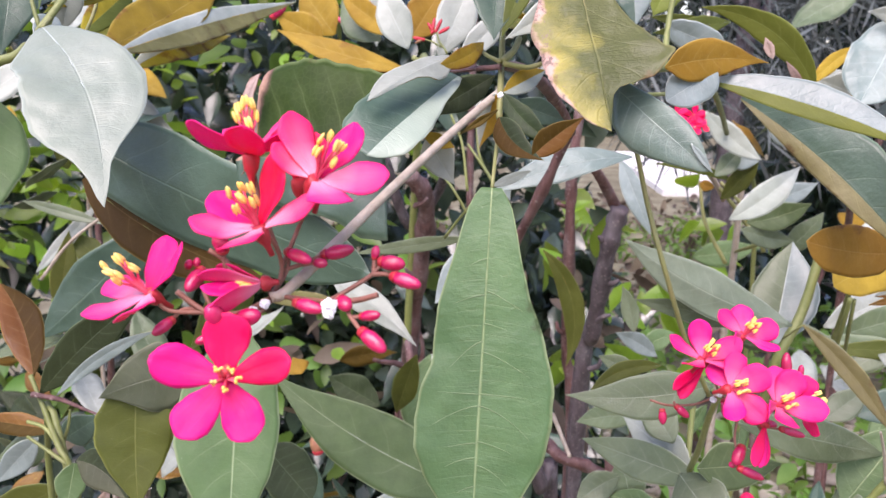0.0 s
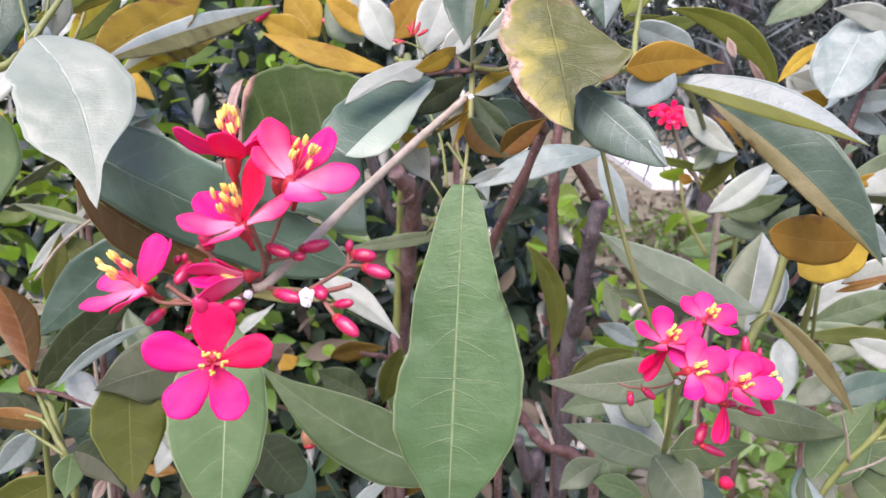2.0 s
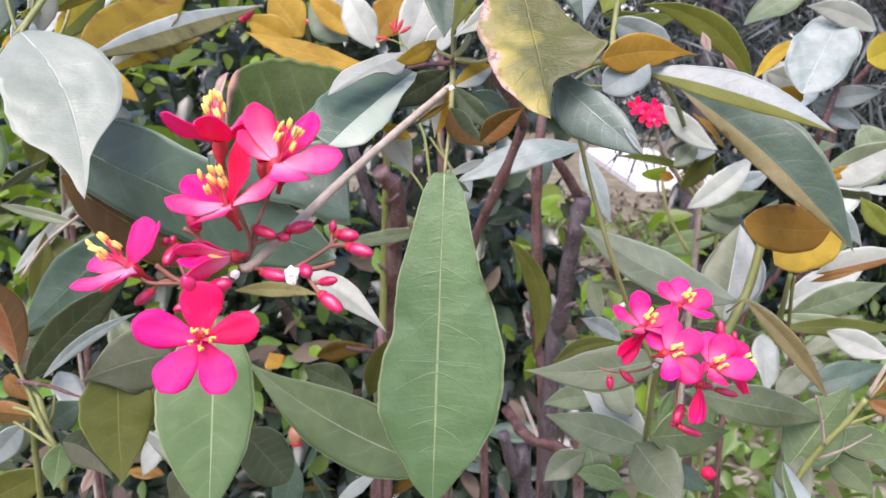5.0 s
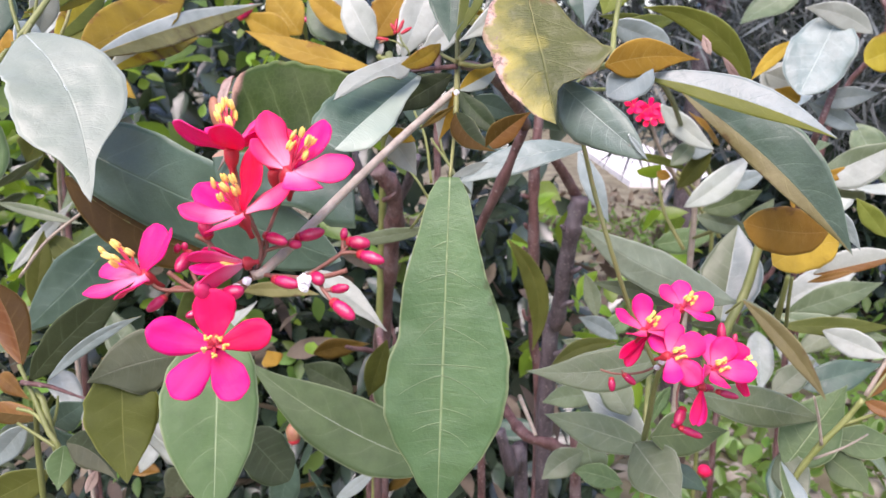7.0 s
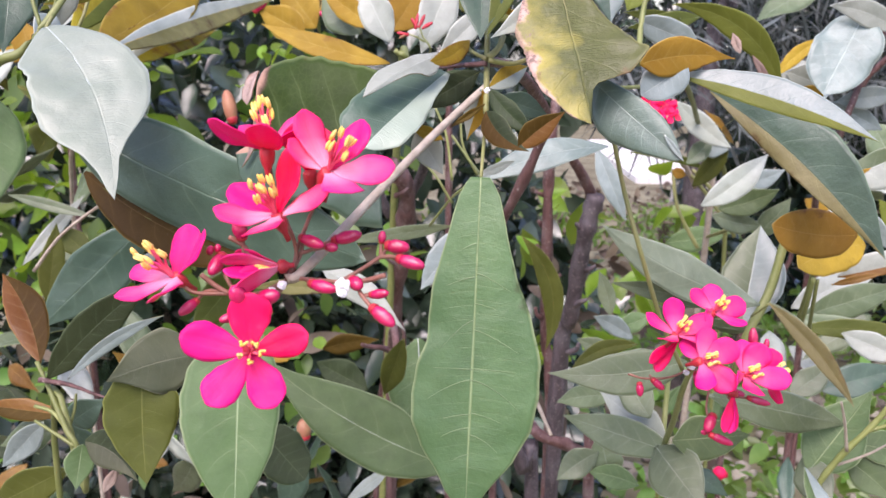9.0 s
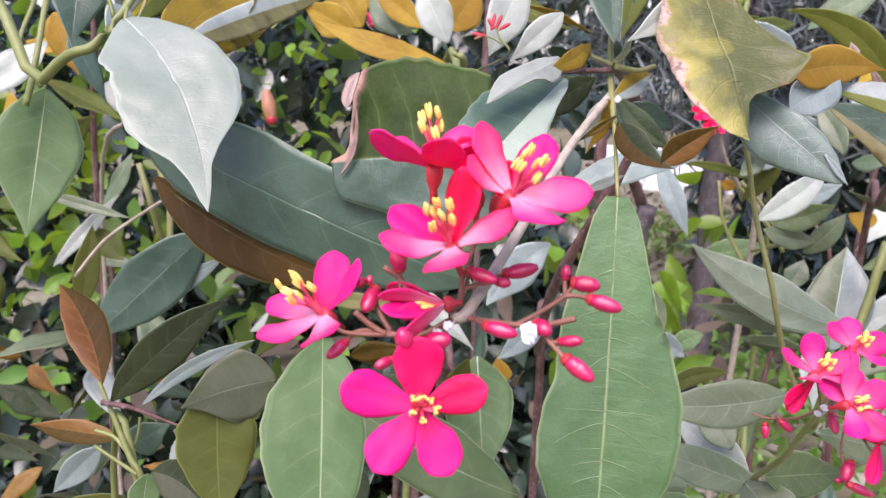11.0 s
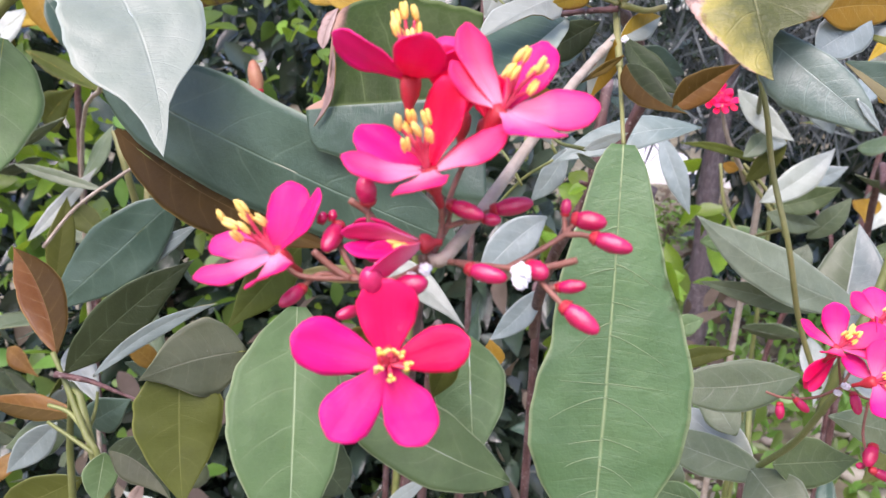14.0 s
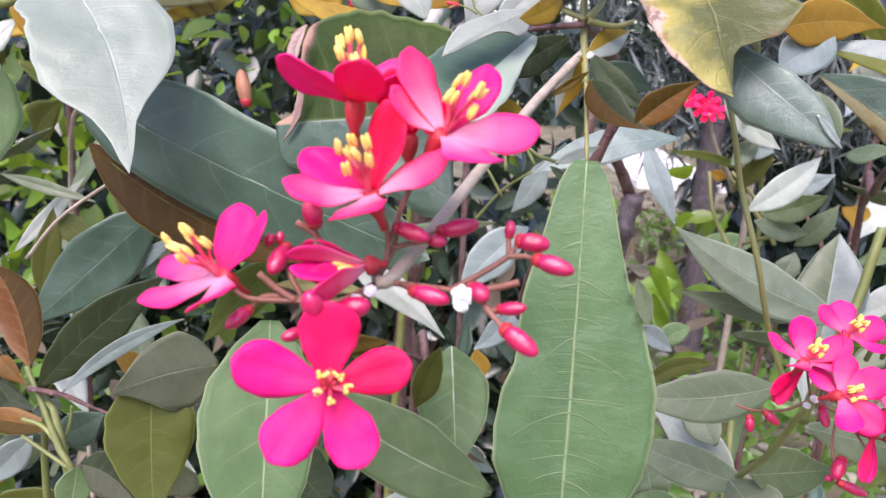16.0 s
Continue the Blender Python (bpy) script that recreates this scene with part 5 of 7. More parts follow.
leaf(trunks, (0.0853, 0.4000, 1.1997), (0.0163, 0.3850, 1.1820), 0.0170, (-0.20, -0.80, 0.56), FROST, SILVER, "narrow pale leaf lying across the stems", shape='lance', fold=8, bow=0.05)
leaf(trunks, (0.0243, 0.4000, 1.1870), (0.0106, 0.4100, 1.1588), 0.0120, (-0.35, -0.90, 0.25), SILVER, PALE, shape='lance', fold=10, bow=-0.05)
leaf(trunks, (0.1085, 0.5505, 1.1795), (0.1309, 0.5370, 1.1290), 0.0154, (-0.21, -0.96, 0.17), SILVER, GREY, shape='lance', fold=15)
leaf(trunks, (0.0621, 0.5822, 1.1047), (0.0841, 0.5781, 1.0120), 0.0180, (-0.05, -1.00, 0.03), OLIVE, OCHRE, shape='lance', fold=20, bow=-0.15)
stem(trunks, [(0.0141, 0.2973, 1.2005), (0.0128, 0.3582, 1.1957), (0.0035, 0.3816, 1.2060)], 0.0008, 0.0006, FRESH, "twig", "", sides=6)
stem(trunks, [(0.0039, 0.3758, 1.1844), (0.0007, 0.3816, 1.2060), (-0.0051, 0.3852, 1.2194)], 0.0008, 0.0006, FRESH, "twig", "", sides=6)
stem(trunks, [(0.0164, 0.3766, 1.1873), (0.0092, 0.3802, 1.2007), (0.0075, 0.3838, 1.2142)], 0.0008, 0.0006, FRESH, "twig", "", sides=6)
stem(trunks, [(-0.0076, 0.4089, 1.1534), (0.0042, 0.3933, 1.1724), (0.0151, 0.3759, 1.1846)], 0.0008, 0.0006, FRESH, "twig", "", sides=6)
stem(trunks, [(0.0043, 0.3926, 1.1696), (-0.0048, 0.3963, 1.1837), (-0.0145, 0.4185, 1.1892)], 0.0008, 0.0006, FRESH, "twig", "", sides=6)

top = thing("leafy_branch", (-0.1012, 0.9246, 0.0000), "tall shoot with upright ochre leaves and pink buds", "shrub branch", "branches of the flowering shrub")
stem(top, [(-0.0345, 0.5369, 1.2447), (-0.0281, 0.5637, 1.2289), (-0.0509, 0.7940, 1.1223), (-0.1012, 0.9246, 0.0000)], 0.0016, 0.005, FRESH, "stem", "")
leaf(top, (-0.0367, 0.5142, 1.2370), (-0.1211, 0.5204, 1.2605), 0.0163, (0.06, -0.88, 0.46), OCHRE, OCHRE, "ochre yellow leaf back", shape='lance', fold=10, bow=-0.05)
leaf(top, (-0.0408, 0.5195, 1.2375), (-0.1144, 0.5197, 1.2577), 0.0103, (0.14, -0.84, 0.52), PALE, PALE, shape='lance', fold=10)
leaf(top, (-0.0384, 0.5384, 1.2502), (-0.0583, 0.5487, 1.2887), 0.0237, (-0.05, -0.97, 0.24), PALE, PALE, shape='lance', fold=16)
leaf(top, (-0.0381, 0.5612, 1.2579), (-0.0187, 0.5695, 1.2889), 0.0278, (0.17, -0.97, 0.15), OCHRE, OCHRE, shape='lance', fold=12)
leaf(top, (-0.0559, 0.6032, 1.2603), (-0.0981, 0.6318, 1.2898), 0.0200, (-0.37, -0.87, 0.32), OCHRE, OCHRE, shape='lance', fold=12)
leaf(top, (-0.1054, 0.6446, 1.2602), (-0.1334, 0.6539, 1.2950), 0.0342, (-0.03, -0.97, 0.23), OCHRE, OLIVE, shape='lance', fold=12)
leaf(top, (-0.0666, 0.6228, 1.2562), (-0.1013, 0.6517, 1.2868), 0.0314, (-0.34, -0.85, 0.41), GREY, GREY, shape='lance', fold=12)
leaf(top, (-0.1107, 0.6226, 1.2555), (-0.1509, 0.6282, 1.2761), 0.0265, (-0.07, -0.99, 0.12), OCHRE, OLIVE, shape='ovate', fold=12)
leaf(top, (0.0025, 0.4759, 1.2876), (-0.0149, 0.4643, 1.2440), 0.0232, (0.11, -0.97, 0.21), PALE, SILVER, shape='lance', fold=12)
leaf(top, (0.0212, 0.4395, 1.2674), (-0.0061, 0.4326, 1.2416), 0.0142, (0.13, -0.98, 0.13), PALE, SILVER, shape='ovate', fold=14)
stem(top, [(-0.0281, 0.5637, 1.2289), (-0.0088, 0.4127, 1.2448), (-0.0125, 0.4150, 1.2533), (-0.0144, 0.4165, 1.2589)], 0.0006, 0.0005, FRESH, "flower_stalk", "", sides=6)
bud(top, (-0.0144, 0.4163, 1.2581), (-0.0116, 0.4180, 1.2644), 0.00118, CALYX)
bud(top, (-0.0156, 0.4163, 1.2580), (-0.0186, 0.4175, 1.2625), 0.00118, CALYX)
bud(top, (-0.0126, 0.4161, 1.2575), (-0.0074, 0.4169, 1.2605), 0.00118, CALYX)
bud(top, (-0.0202, 0.4152, 1.2540), (-0.0261, 0.4155, 1.2550), 0.00118, CALYX)
bud(top, (-0.0164, 0.4161, 1.2575), (-0.0151, 0.4181, 1.2649), 0.00118, CALYX)
bud(top, (-0.0202, 0.4153, 1.2546), (-0.0249, 0.4147, 1.2522), 0.00088, RUSSETBUD)
stem(top, [(-0.0113, 0.4142, 1.2504), (-0.0155, 0.4149, 1.2529), (-0.0202, 0.4153, 1.2543)], 0.0005, 0.0004, FRESH, "flower_stalk", "", sides=6)
bud(top, (-0.1046, 0.7073, 1.2624), (-0.1058, 0.7107, 1.2749), 0.00451)
bud(top, (-0.1082, 0.7096, 1.2710), (-0.1159, 0.7111, 1.2767), 0.00250)
bud(top, (-0.1508, 0.6270, 1.2719), (-0.1400, 0.6299, 1.2827), 0.00442)
bud(mid, (-0.1175, 0.6039, 0.9149), (-0.1202, 0.6082, 0.9311), 0.00740, RUSSETBUD)
bud(top, (-0.1827, 0.6651, 1.1822), (-0.1890, 0.6720, 1.2079), 0.00680, RUSSETBUD)

second = thing("flowering_branch", (0.1879, 0.5620, 0.0000), "smaller pink flower head on a green branch beside grey-green leaves", "shrub branch", "branches of the flowering shrub")
stem(second, [(0.0900, 0.2550, 1.1391), (0.0905, 0.2640, 1.1264), (0.0974, 0.2910, 1.0996), (0.1161, 0.3595, 1.0463), (0.1430, 0.4437, 0.9740), (0.1879, 0.5620, 0.0000)], 0.0009, 0.0018, FRESH, "stem", "")
stem(second, [(0.0514, 0.2688, 1.2410), (0.0574, 0.2631, 1.2197), (0.0630, 0.2643, 1.2010), (0.0698, 0.2607, 1.1796), (0.0807, 0.2682, 1.1538), (0.0920, 0.2706, 1.1315)], 0.0008, 0.0009, PETIOLE, "petiole", "long slender drooping leaf stalk")
flower(second, (0.0780, 0.2393, 1.1579), (0.40, -0.30, 0.87), [((-0.77, 0.40, 0.49), 0.0113, 0.60, (0.34, -0.40, 0.85), ROSE), ((-0.10, 0.34, 0.93), 0.0117, 0.64, (-0.29, -0.91, 0.30), ROSE), ((0.83, -0.11, 0.54), 0.0123, 0.60, (-0.49, -0.62, 0.62), ROSE), ((0.94, -0.31, 0.14), 0.0122, 0.60, (-0.25, -0.36, 0.90), ROSE), ((-0.59, -0.79, 0.18), 0.0112, 0.60, (0.05, 0.18, 0.98), ROSE)], stamens=8, spread=0.35, reach=0.006, head=0.85)
flower(second, (0.0926, 0.2479, 1.1631), (0.50, -0.30, 0.80), [((-0.64, 0.42, 0.64), 0.0098, 0.60, (0.12, -0.77, 0.63), ROSE), ((0.10, 0.76, 0.64), 0.0108, 0.73, (-0.33, -0.58, 0.74), ROSE), ((0.97, 0.04, 0.25), 0.0108, 0.73, (-0.07, -0.92, 0.40), ROSE), ((0.87, -0.44, -0.21), 0.0110, 0.60, (0.13, -0.20, 0.97), ROSE), ((-0.51, -0.86, 0.02), 0.0108, 0.60, (0.86, -0.51, -0.02), ROSE)], stamens=8, spread=0.35, reach=0.0055, head=0.85)
flower(second, (0.0839, 0.2296, 1.1525), (0.60, -0.62, 0.50), [((0.28, 0.51, 0.81), 0.0112, 0.60, (-0.11, -0.82, 0.56), ROSE), ((-0.24, 0.93, 0.29), 0.0112, 0.60, (-0.06, -0.31, 0.95), ROSE), ((0.84, -0.13, 0.53), 0.0119, 0.75, (-0.36, -0.87, 0.35), ROSE), ((-0.09, -0.90, -0.42), 0.0112, 0.61, (-0.35, -0.37, 0.86), ROSE), ((0.68, -0.52, -0.51), 0.0123, 0.72, (-0.35, -0.85, 0.39), ROSE)], stamens=9, spread=0.5, reach=0.0048, head=0.8)
flower(second, (0.0986, 0.2303, 1.1475), (0.62, -0.50, 0.60), [((0.05, 0.59, 0.80), 0.0115, 0.63, (-0.36, -0.74, 0.57), ROSE), ((0.53, 0.25, 0.81), 0.0115, 0.80, (-0.31, -0.83, 0.46), ROSE), ((0.91, -0.40, 0.10), 0.0134, 0.60, (-0.40, -0.78, 0.48), ROSE), ((0.03, -0.99, -0.09), 0.0115, 0.60, (0.26, -0.08, 0.96), ROSE), ((-0.52, -0.85, 0.12), 0.0115, 0.60, (0.85, -0.52, -0.00), ROSE)], stamens=9, spread=0.5, reach=0.0048, head=0.8)
flower(second, (0.1089, 0.2368, 1.1448), (0.92, 0.05, 0.39), [((0.35, 0.73, 0.59), 0.0105, 0.76, (-0.24, -0.54, 0.81), RED), ((0.17, -0.88, -0.45), 0.0105, 0.60, (0.98, 0.13, 0.12), ROSE), ((0.06, 0.94, 0.34), 0.0105, 0.60, (0.33, -0.34, 0.88), RED), ((0.01, -0.96, 0.29), 0.0105, 0.60, (0.88, 0.14, 0.45), ROSE)], stamens=7, spread=0.4, reach=0.0058, head=0.9)
flower(second, (0.0802, 0.2435, 1.1543), (-0.47, -0.82, -0.32), [(-0.79, -0.36, -0.50), (-0.57, -0.26, -0.78), (-0.54, 0.00, -0.84)], size=0.0125, width=0.34, stamens=0, colour=RED)
flower(second, (0.0970, 0.2332, 1.1391), (-0.06, -0.87, -0.49), [(-0.11, -0.32, -0.94), (0.05, -0.15, -0.99), (-0.27, -0.38, -0.88)], size=0.012, width=0.36, stamens=0, colour=PINK)
bud(second, (0.1077, 0.2474, 1.1495), (0.1076, 0.2494, 1.1570), 0.00195)
bud(second, (0.1133, 0.2502, 1.1484), (0.1138, 0.2513, 1.1522), 0.00118)
bud(second, (0.1053, 0.2404, 1.1348), (0.1126, 0.2398, 1.1328), 0.00154)
bud(second, (0.0918, 0.2352, 1.1234), (0.0994, 0.2344, 1.1204), 0.00172)
bud(second, (0.0932, 0.2388, 1.1290), (0.0903, 0.2355, 1.1243), 0.00231)
bud(second, (0.0882, 0.2453, 1.1416), (0.0884, 0.2410, 1.1373), 0.00175)
bud(second, (0.0751, 0.2511, 1.1362), (0.0792, 0.2502, 1.1328), 0.00160)
bud(second, (0.0705, 0.2508, 1.1349), (0.0708, 0.2495, 1.1303), 0.00160)
bud(second, (0.0924, 0.2400, 1.1219), (0.0901, 0.2400, 1.1218), 0.00117)
bud(second, (0.0996, 0.2436, 1.1352), (0.1051, 0.2434, 1.1344), 0.00176)
stem(second, [(0.0900, 0.2550, 1.1391), (0.0817, 0.2532, 1.1362), (0.0724, 0.2521, 1.1361), (0.0667, 0.2525, 1.1375)], 0.00045, 0.0004, STALK, "flower_stalk", "", sides=6)
stem(second, [(0.0744, 0.2524, 1.1373), (0.0751, 0.2511, 1.1362)], 0.00045, 0.0004, STALK, "flower_stalk", "", sides=6)
stem(second, [(0.0900, 0.2550, 1.1391), (0.0863, 0.2520, 1.1472), (0.0827, 0.2476, 1.1541)], 0.00045, 0.0004, STALK, "flower_stalk", "", sides=6)
stem(second, [(0.0900, 0.2550, 1.1391), (0.0946, 0.2568, 1.1497), (0.0973, 0.2576, 1.1605)], 0.00045, 0.0004, STALK, "flower_stalk", "", sides=6)
stem(second, [(0.0900, 0.2550, 1.1391), (0.0967, 0.2476, 1.1386), (0.1025, 0.2389, 1.1448)], 0.00045, 0.0004, STALK, "flower_stalk", "", sides=6)
stem(second, [(0.0954, 0.2493, 1.1374), (0.0922, 0.2432, 1.1299), (0.0929, 0.2372, 1.1228)], 0.00045, 0.0004, STALK, "flower_stalk", "", sides=6)
stem(second, [(0.0964, 0.2493, 1.1374), (0.1016, 0.2433, 1.1343), (0.1062, 0.2403, 1.1346)], 0.00045, 0.0004, STALK, "flower_stalk", "", sides=6)
stem(second, [(0.1018, 0.2458, 1.1395), (0.1076, 0.2481, 1.1481)], 0.00045, 0.0004, STALK, "flower_stalk", "", sides=6)
stem(second, [(0.0967, 0.2473, 1.1377), (0.1016, 0.2423, 1.1305)], 0.00045, 0.0004, STALK, "flower_stalk", "", sides=6)
fluff(second, (0.0875, 0.2486, 1.1423), 0.0011)
fluff(second, (0.0864, 0.2499, 1.1395), 0.001)
leaf(second, (0.1088, 0.3160, 1.1157), (0.0477, 0.3191, 1.1078), 0.0197, (-0.10, -0.91, 0.41), GREY, GREY, "grey-green leaf below the smaller flower head", fold=8, bow=-0.05)
leaf(second, (0.0951, 0.3459, 1.1114), (0.0609, 0.3333, 1.1030), 0.0081, (0.18, -0.84, 0.52), OLIVE, GREY, fold=20, shape='lance', bow=0.1)
leaf(second, (0.1155, 0.3030, 1.1057), (0.1960, 0.3363, 1.0757), 0.0186, (0.45, -0.86, 0.25), GREY, GREY, fold=-8, shape='lance')
leaf(second, (0.1151, 0.3322, 1.0604), (0.0655, 0.3733, 1.0592), 0.0190, (-0.56, -0.66, 0.49), GREY, GREY, fold=8, shape='lance')
leaf(second, (0.1041, 0.3332, 1.0641), (0.1187, 0.2986, 1.0506), 0.0261, (-0.50, -0.49, 0.72), GREY, GREY, fold=-8)
leaf(second, (0.1092, 0.3250, 1.0718), (0.1503, 0.3349, 1.0702), 0.0215, (0.22, -0.83, 0.51), GREEN, GREY, fold=8)
leaf(second, (0.1093, 0.3641, 1.0632), (0.0957, 0.3902, 1.0834), 0.0181, (-0.38, -0.68, 0.62), GREY, GREY, fold=8)
leaf(second, (0.1184, 0.3603, 1.0492), (0.0908, 0.4045, 1.0597), 0.0217, (-0.58, -0.51, 0.63), PALE, GREY, fold=8)
leaf(second, (0.1239, 0.3394, 1.0486), (0.1437, 0.3359, 1.0354), 0.0112, (0.03, -0.95, 0.30), DEEP, DEEP, fold=8)
leaf(second, (0.1116, 0.4445, 0.9770), (0.1037, 0.4530, 1.0089), 0.0221, (-0.14, -0.96, 0.22), GREY, GREY, fold=8)

right = thing("leafy_branch", (0.3431, 0.8723, 0.0000), "side branch with long two-toned leaves, pale above and yellow below", "shrub branch", "branches of the flowering shrub")
stem(right, [(0.0558, 0.2873, 1.2404), (0.0777, 0.3192, 1.2436), (0.1269, 0.4316, 1.2379), (0.2332, 0.7040, 1.1729), (0.3291, 0.8641, 0.9976), (0.3431, 0.8723, 0.0000)], 0.0009, 0.003, FRESH, "stem", "")
leaf(right, (0.1322, 0.4183, 1.2657), (0.0893, 0.3958, 1.2589), 0.0098, (0.45, -0.89, 0.09), OLIVE, GREY, shape='lance', fold=10)
leaf(right, (0.1052, 0.4250, 1.2908), (0.0938, 0.4189, 1.2679), 0.0177, (-0.07, -0.95, 0.29), LIME, LIME, shape='lance', fold=12)
stem(right, [(0.0948, 0.3812, 1.2816), (0.0912, 0.3757, 1.2611), (0.0877, 0.3606, 1.2433)], 0.0012, 0.0014, FRESH, "shoot", "")
stem(right, [(0.0598, 0.3067, 1.2355), (0.0802, 0.3497, 1.2415), (0.1077, 0.3812, 1.2432)], 0.0006, 0.0006, FRESH, "twig", "")
stem(right, [(0.0559, 0.2861, 1.2360), (0.0780, 0.3371, 1.2330), (0.1038, 0.3784, 1.2326)], 0.0008, 0.0008, FRESH, "twig", "")

far_right = thing("leafy_branch", (0.4377, 0.8269, 0.0000), "branch with rounded silver-green and orange leaves", "shrub branch", "branches of the flowering shrub")
stem(far_right, [(0.2788, 0.5025, 1.2708), (0.2672, 0.5036, 1.2361), (0.2550, 0.5023, 1.1928), (0.2890, 0.5936, 1.1470), (0.3809, 0.7685, 1.0272), (0.4377, 0.8269, 0.0000)], 0.0013, 0.004, BARK, "stem", "")
leaf(far_right, (0.2531, 0.5323, 1.2273), (0.2299, 0.5346, 1.2362), 0.0230, (-0.13, -0.99, -0.08), PALE, PALE, fold=12)
leaf(far_right, (0.2342, 0.5272, 1.2085), (0.2531, 0.5318, 1.2255), 0.0191, (-0.12, -0.92, 0.37), OCHRE, OCHRE, fold=12)
leaf(far_right, (0.2546, 0.5090, 1.2177), (0.2867, 0.4902, 1.2248), 0.0144, (-0.51, -0.86, 0.04), SILVER, SILVER, fold=12, shape='lance')
leaf(far_right, (0.2843, 0.5044, 1.2004), (0.2509, 0.5090, 1.2177), 0.0133, (-0.18, -0.98, -0.09), SILVER, GREY, fold=12, shape='lance')
stem(far_right, [(0.1812, 0.3911, 1.1640), (0.1770, 0.3872, 1.1497), (0.1701, 0.3811, 1.1269), (0.1587, 0.3750, 1.1039), (0.1579, 0.3857, 1.0666)], 0.0022, 0.0025, FRESH, "shoot", "", rough=0.1)
stem(far_right, [(0.1934, 0.3843, 1.1386), (0.1987, 0.3995, 1.1181), (0.2050, 0.4220, 1.0861)], 0.0012, 0.0014, FRESH, "shoot", "")
leaf(far_right, (0.1616, 0.3701, 1.1243), (0.0783, 0.3685, 1.1651), 0.0223, (-0.68, -0.61, 0.41), MINT, GREY, "pale grey-green leaf crossing behind the thin stalk", fold=-12, shape='lance', bow=-0.05)
leaf(far_right, (0.1525, 0.3871, 1.1182), (0.0866, 0.3784, 1.1324), 0.0119, (-0.75, -0.59, 0.29), GREY, OLIVE, fold=12, shape='lance')
leaf(far_right, (0.1433, 0.3188, 1.1424), (0.1738, 0.2946, 1.1052), 0.0087, (-0.37, -0.89, 0.27), TAN, MUSTARD, "drooping folded leaf, tan with a grey-green edge", fold=25, shape='lance', bow=-0.05, stalk=[(0.1410, 0.3304, 1.1323)], split=TAN)
leaf(far_right, (0.1461, 0.3251, 1.1410), (0.1652, 0.3116, 1.1266), 0.0050, (-0.39, -0.87, 0.29), GREY, GREY, fold=15, shape='lance')
leaf(far_right, (0.2503, 0.5199, 1.0653), (0.3212, 0.4870, 1.0583), 0.0158, (-0.38, -0.88, 0.30), GREY, OCHRE, fold=12, shape='lance')
leaf(far_right, (0.2499, 0.5084, 1.0610), (0.3210, 0.4895, 1.0676), 0.0133, (-0.27, -0.90, 0.33), OLIVE, OCHRE, fold=6, shape='lance')
leaf(far_right, (0.2631, 0.5294, 1.0621), (0.3129, 0.4974, 1.0970), 0.0223, (-0.62, -0.76, 0.18), GREY, GREY, fold=12, shape='lance')
leaf(far_right, (0.2729, 0.5689, 1.0549), (0.3430, 0.5778, 1.0881), 0.0265, (-0.11, -0.88, 0.47), PALE, GREY, fold=12, shape='lance')
leaf(far_right, (0.2713, 0.4887, 1.0649), (0.3054, 0.4654, 1.0549), 0.0188, (-0.47, -0.82, 0.32), PALE, GREY, fold=12, shape='lance')
stem(far_right, [(0.1986, 0.3100, 1.0992), (0.1924, 0.3120, 1.0866), (0.1839, 0.3140, 1.0731), (0.1775, 0.3180, 1.0558), (0.1735, 0.3220, 1.0347), (0.1742, 0.3300, 1.0106)], 0.0013, 0.0016, FRESH, "shoot", "yellow-green shoot with a knotty tip", knots=3)
stem(far_right, [(0.2181, 0.3000, 1.1025), (0.2051, 0.3060, 1.0947), (0.1974, 0.3100, 1.0888), (0.1925, 0.3120, 1.0858)], 0.0007, 0.0009, FRESH, "twig", "")
stem(far_right, [(0.2121, 0.3120, 1.1294), (0.2059, 0.3110, 1.1150), (0.1994, 0.3100, 1.1008)], 0.0007, 0.0011, TWIG, "twig", "")
stem(far_right, [(0.2206, 0.3180, 1.1204), (0.2099, 0.3140, 1.1097), (0.2005, 0.3110, 1.0988)], 0.0005, 0.0008, PETIOLE, "twig", "")
stem(far_right, [(0.1710, 0.3000, 1.1051), (0.1777, 0.3060, 1.0914), (0.1839, 0.3120, 1.0754)], 0.0005, 0.0008, TWIG, "petiole", "")
stem(far_right, [(0.2084, 0.3180, 1.0776), (0.1971, 0.3170, 1.0711), (0.1843, 0.3180, 1.0646)], 0.0004, 0.0007, TWIG, "twig", "")
leaf(far_right, (0.1999, 0.3110, 1.0977), (0.2108, 0.3000, 1.0947), 0.0066, (-0.2, -0.9, 0.35), RUSSET, BROWN, shape='lance', fold=18)
leaf(far_right, (0.2009, 0.3120, 1.0983), (0.2284, 0.3220, 1.1216), 0.0085, (-0.3, -0.9, -0.1), RUSSET, TAN, shape='lance', fold=20)
leaf(far_right, (0.1777, 0.3300, 1.0536), (0.2081, 0.3400, 1.0925), 0.0285, (-0.30, -0.88, 0.36), GREEN, GREY, fold=-8, shape='ovate')
leaf(far_right, (0.1986, 0.3350, 1.0668), (0.2346, 0.3300, 1.0639), 0.0170, (-0.2, -0.7, 0.68), GREEN, GREY, fold=10, shape='lance')
leaf(far_right, (0.1767, 0.3353, 1.0583), (0.1824, 0.3137, 1.0416), 0.0188, (-0.49, -0.61, 0.63), GREY, GREY, fold=-15)
leaf(far_right, (0.1976, 0.3350, 1.0577), (0.2146, 0.3200, 1.0449), 0.0170, (-0.4, -0.75, 0.5), SHADE_GREEN, GREY, fold=12, shape='lance', bow=-0.06)
leaf(far_right, (0.2468, 0.4603, 1.0362), (0.3018, 0.4644, 1.0513), 0.0221, (-0.08, -0.85, 0.52), DEEP, GREY, fold=10)
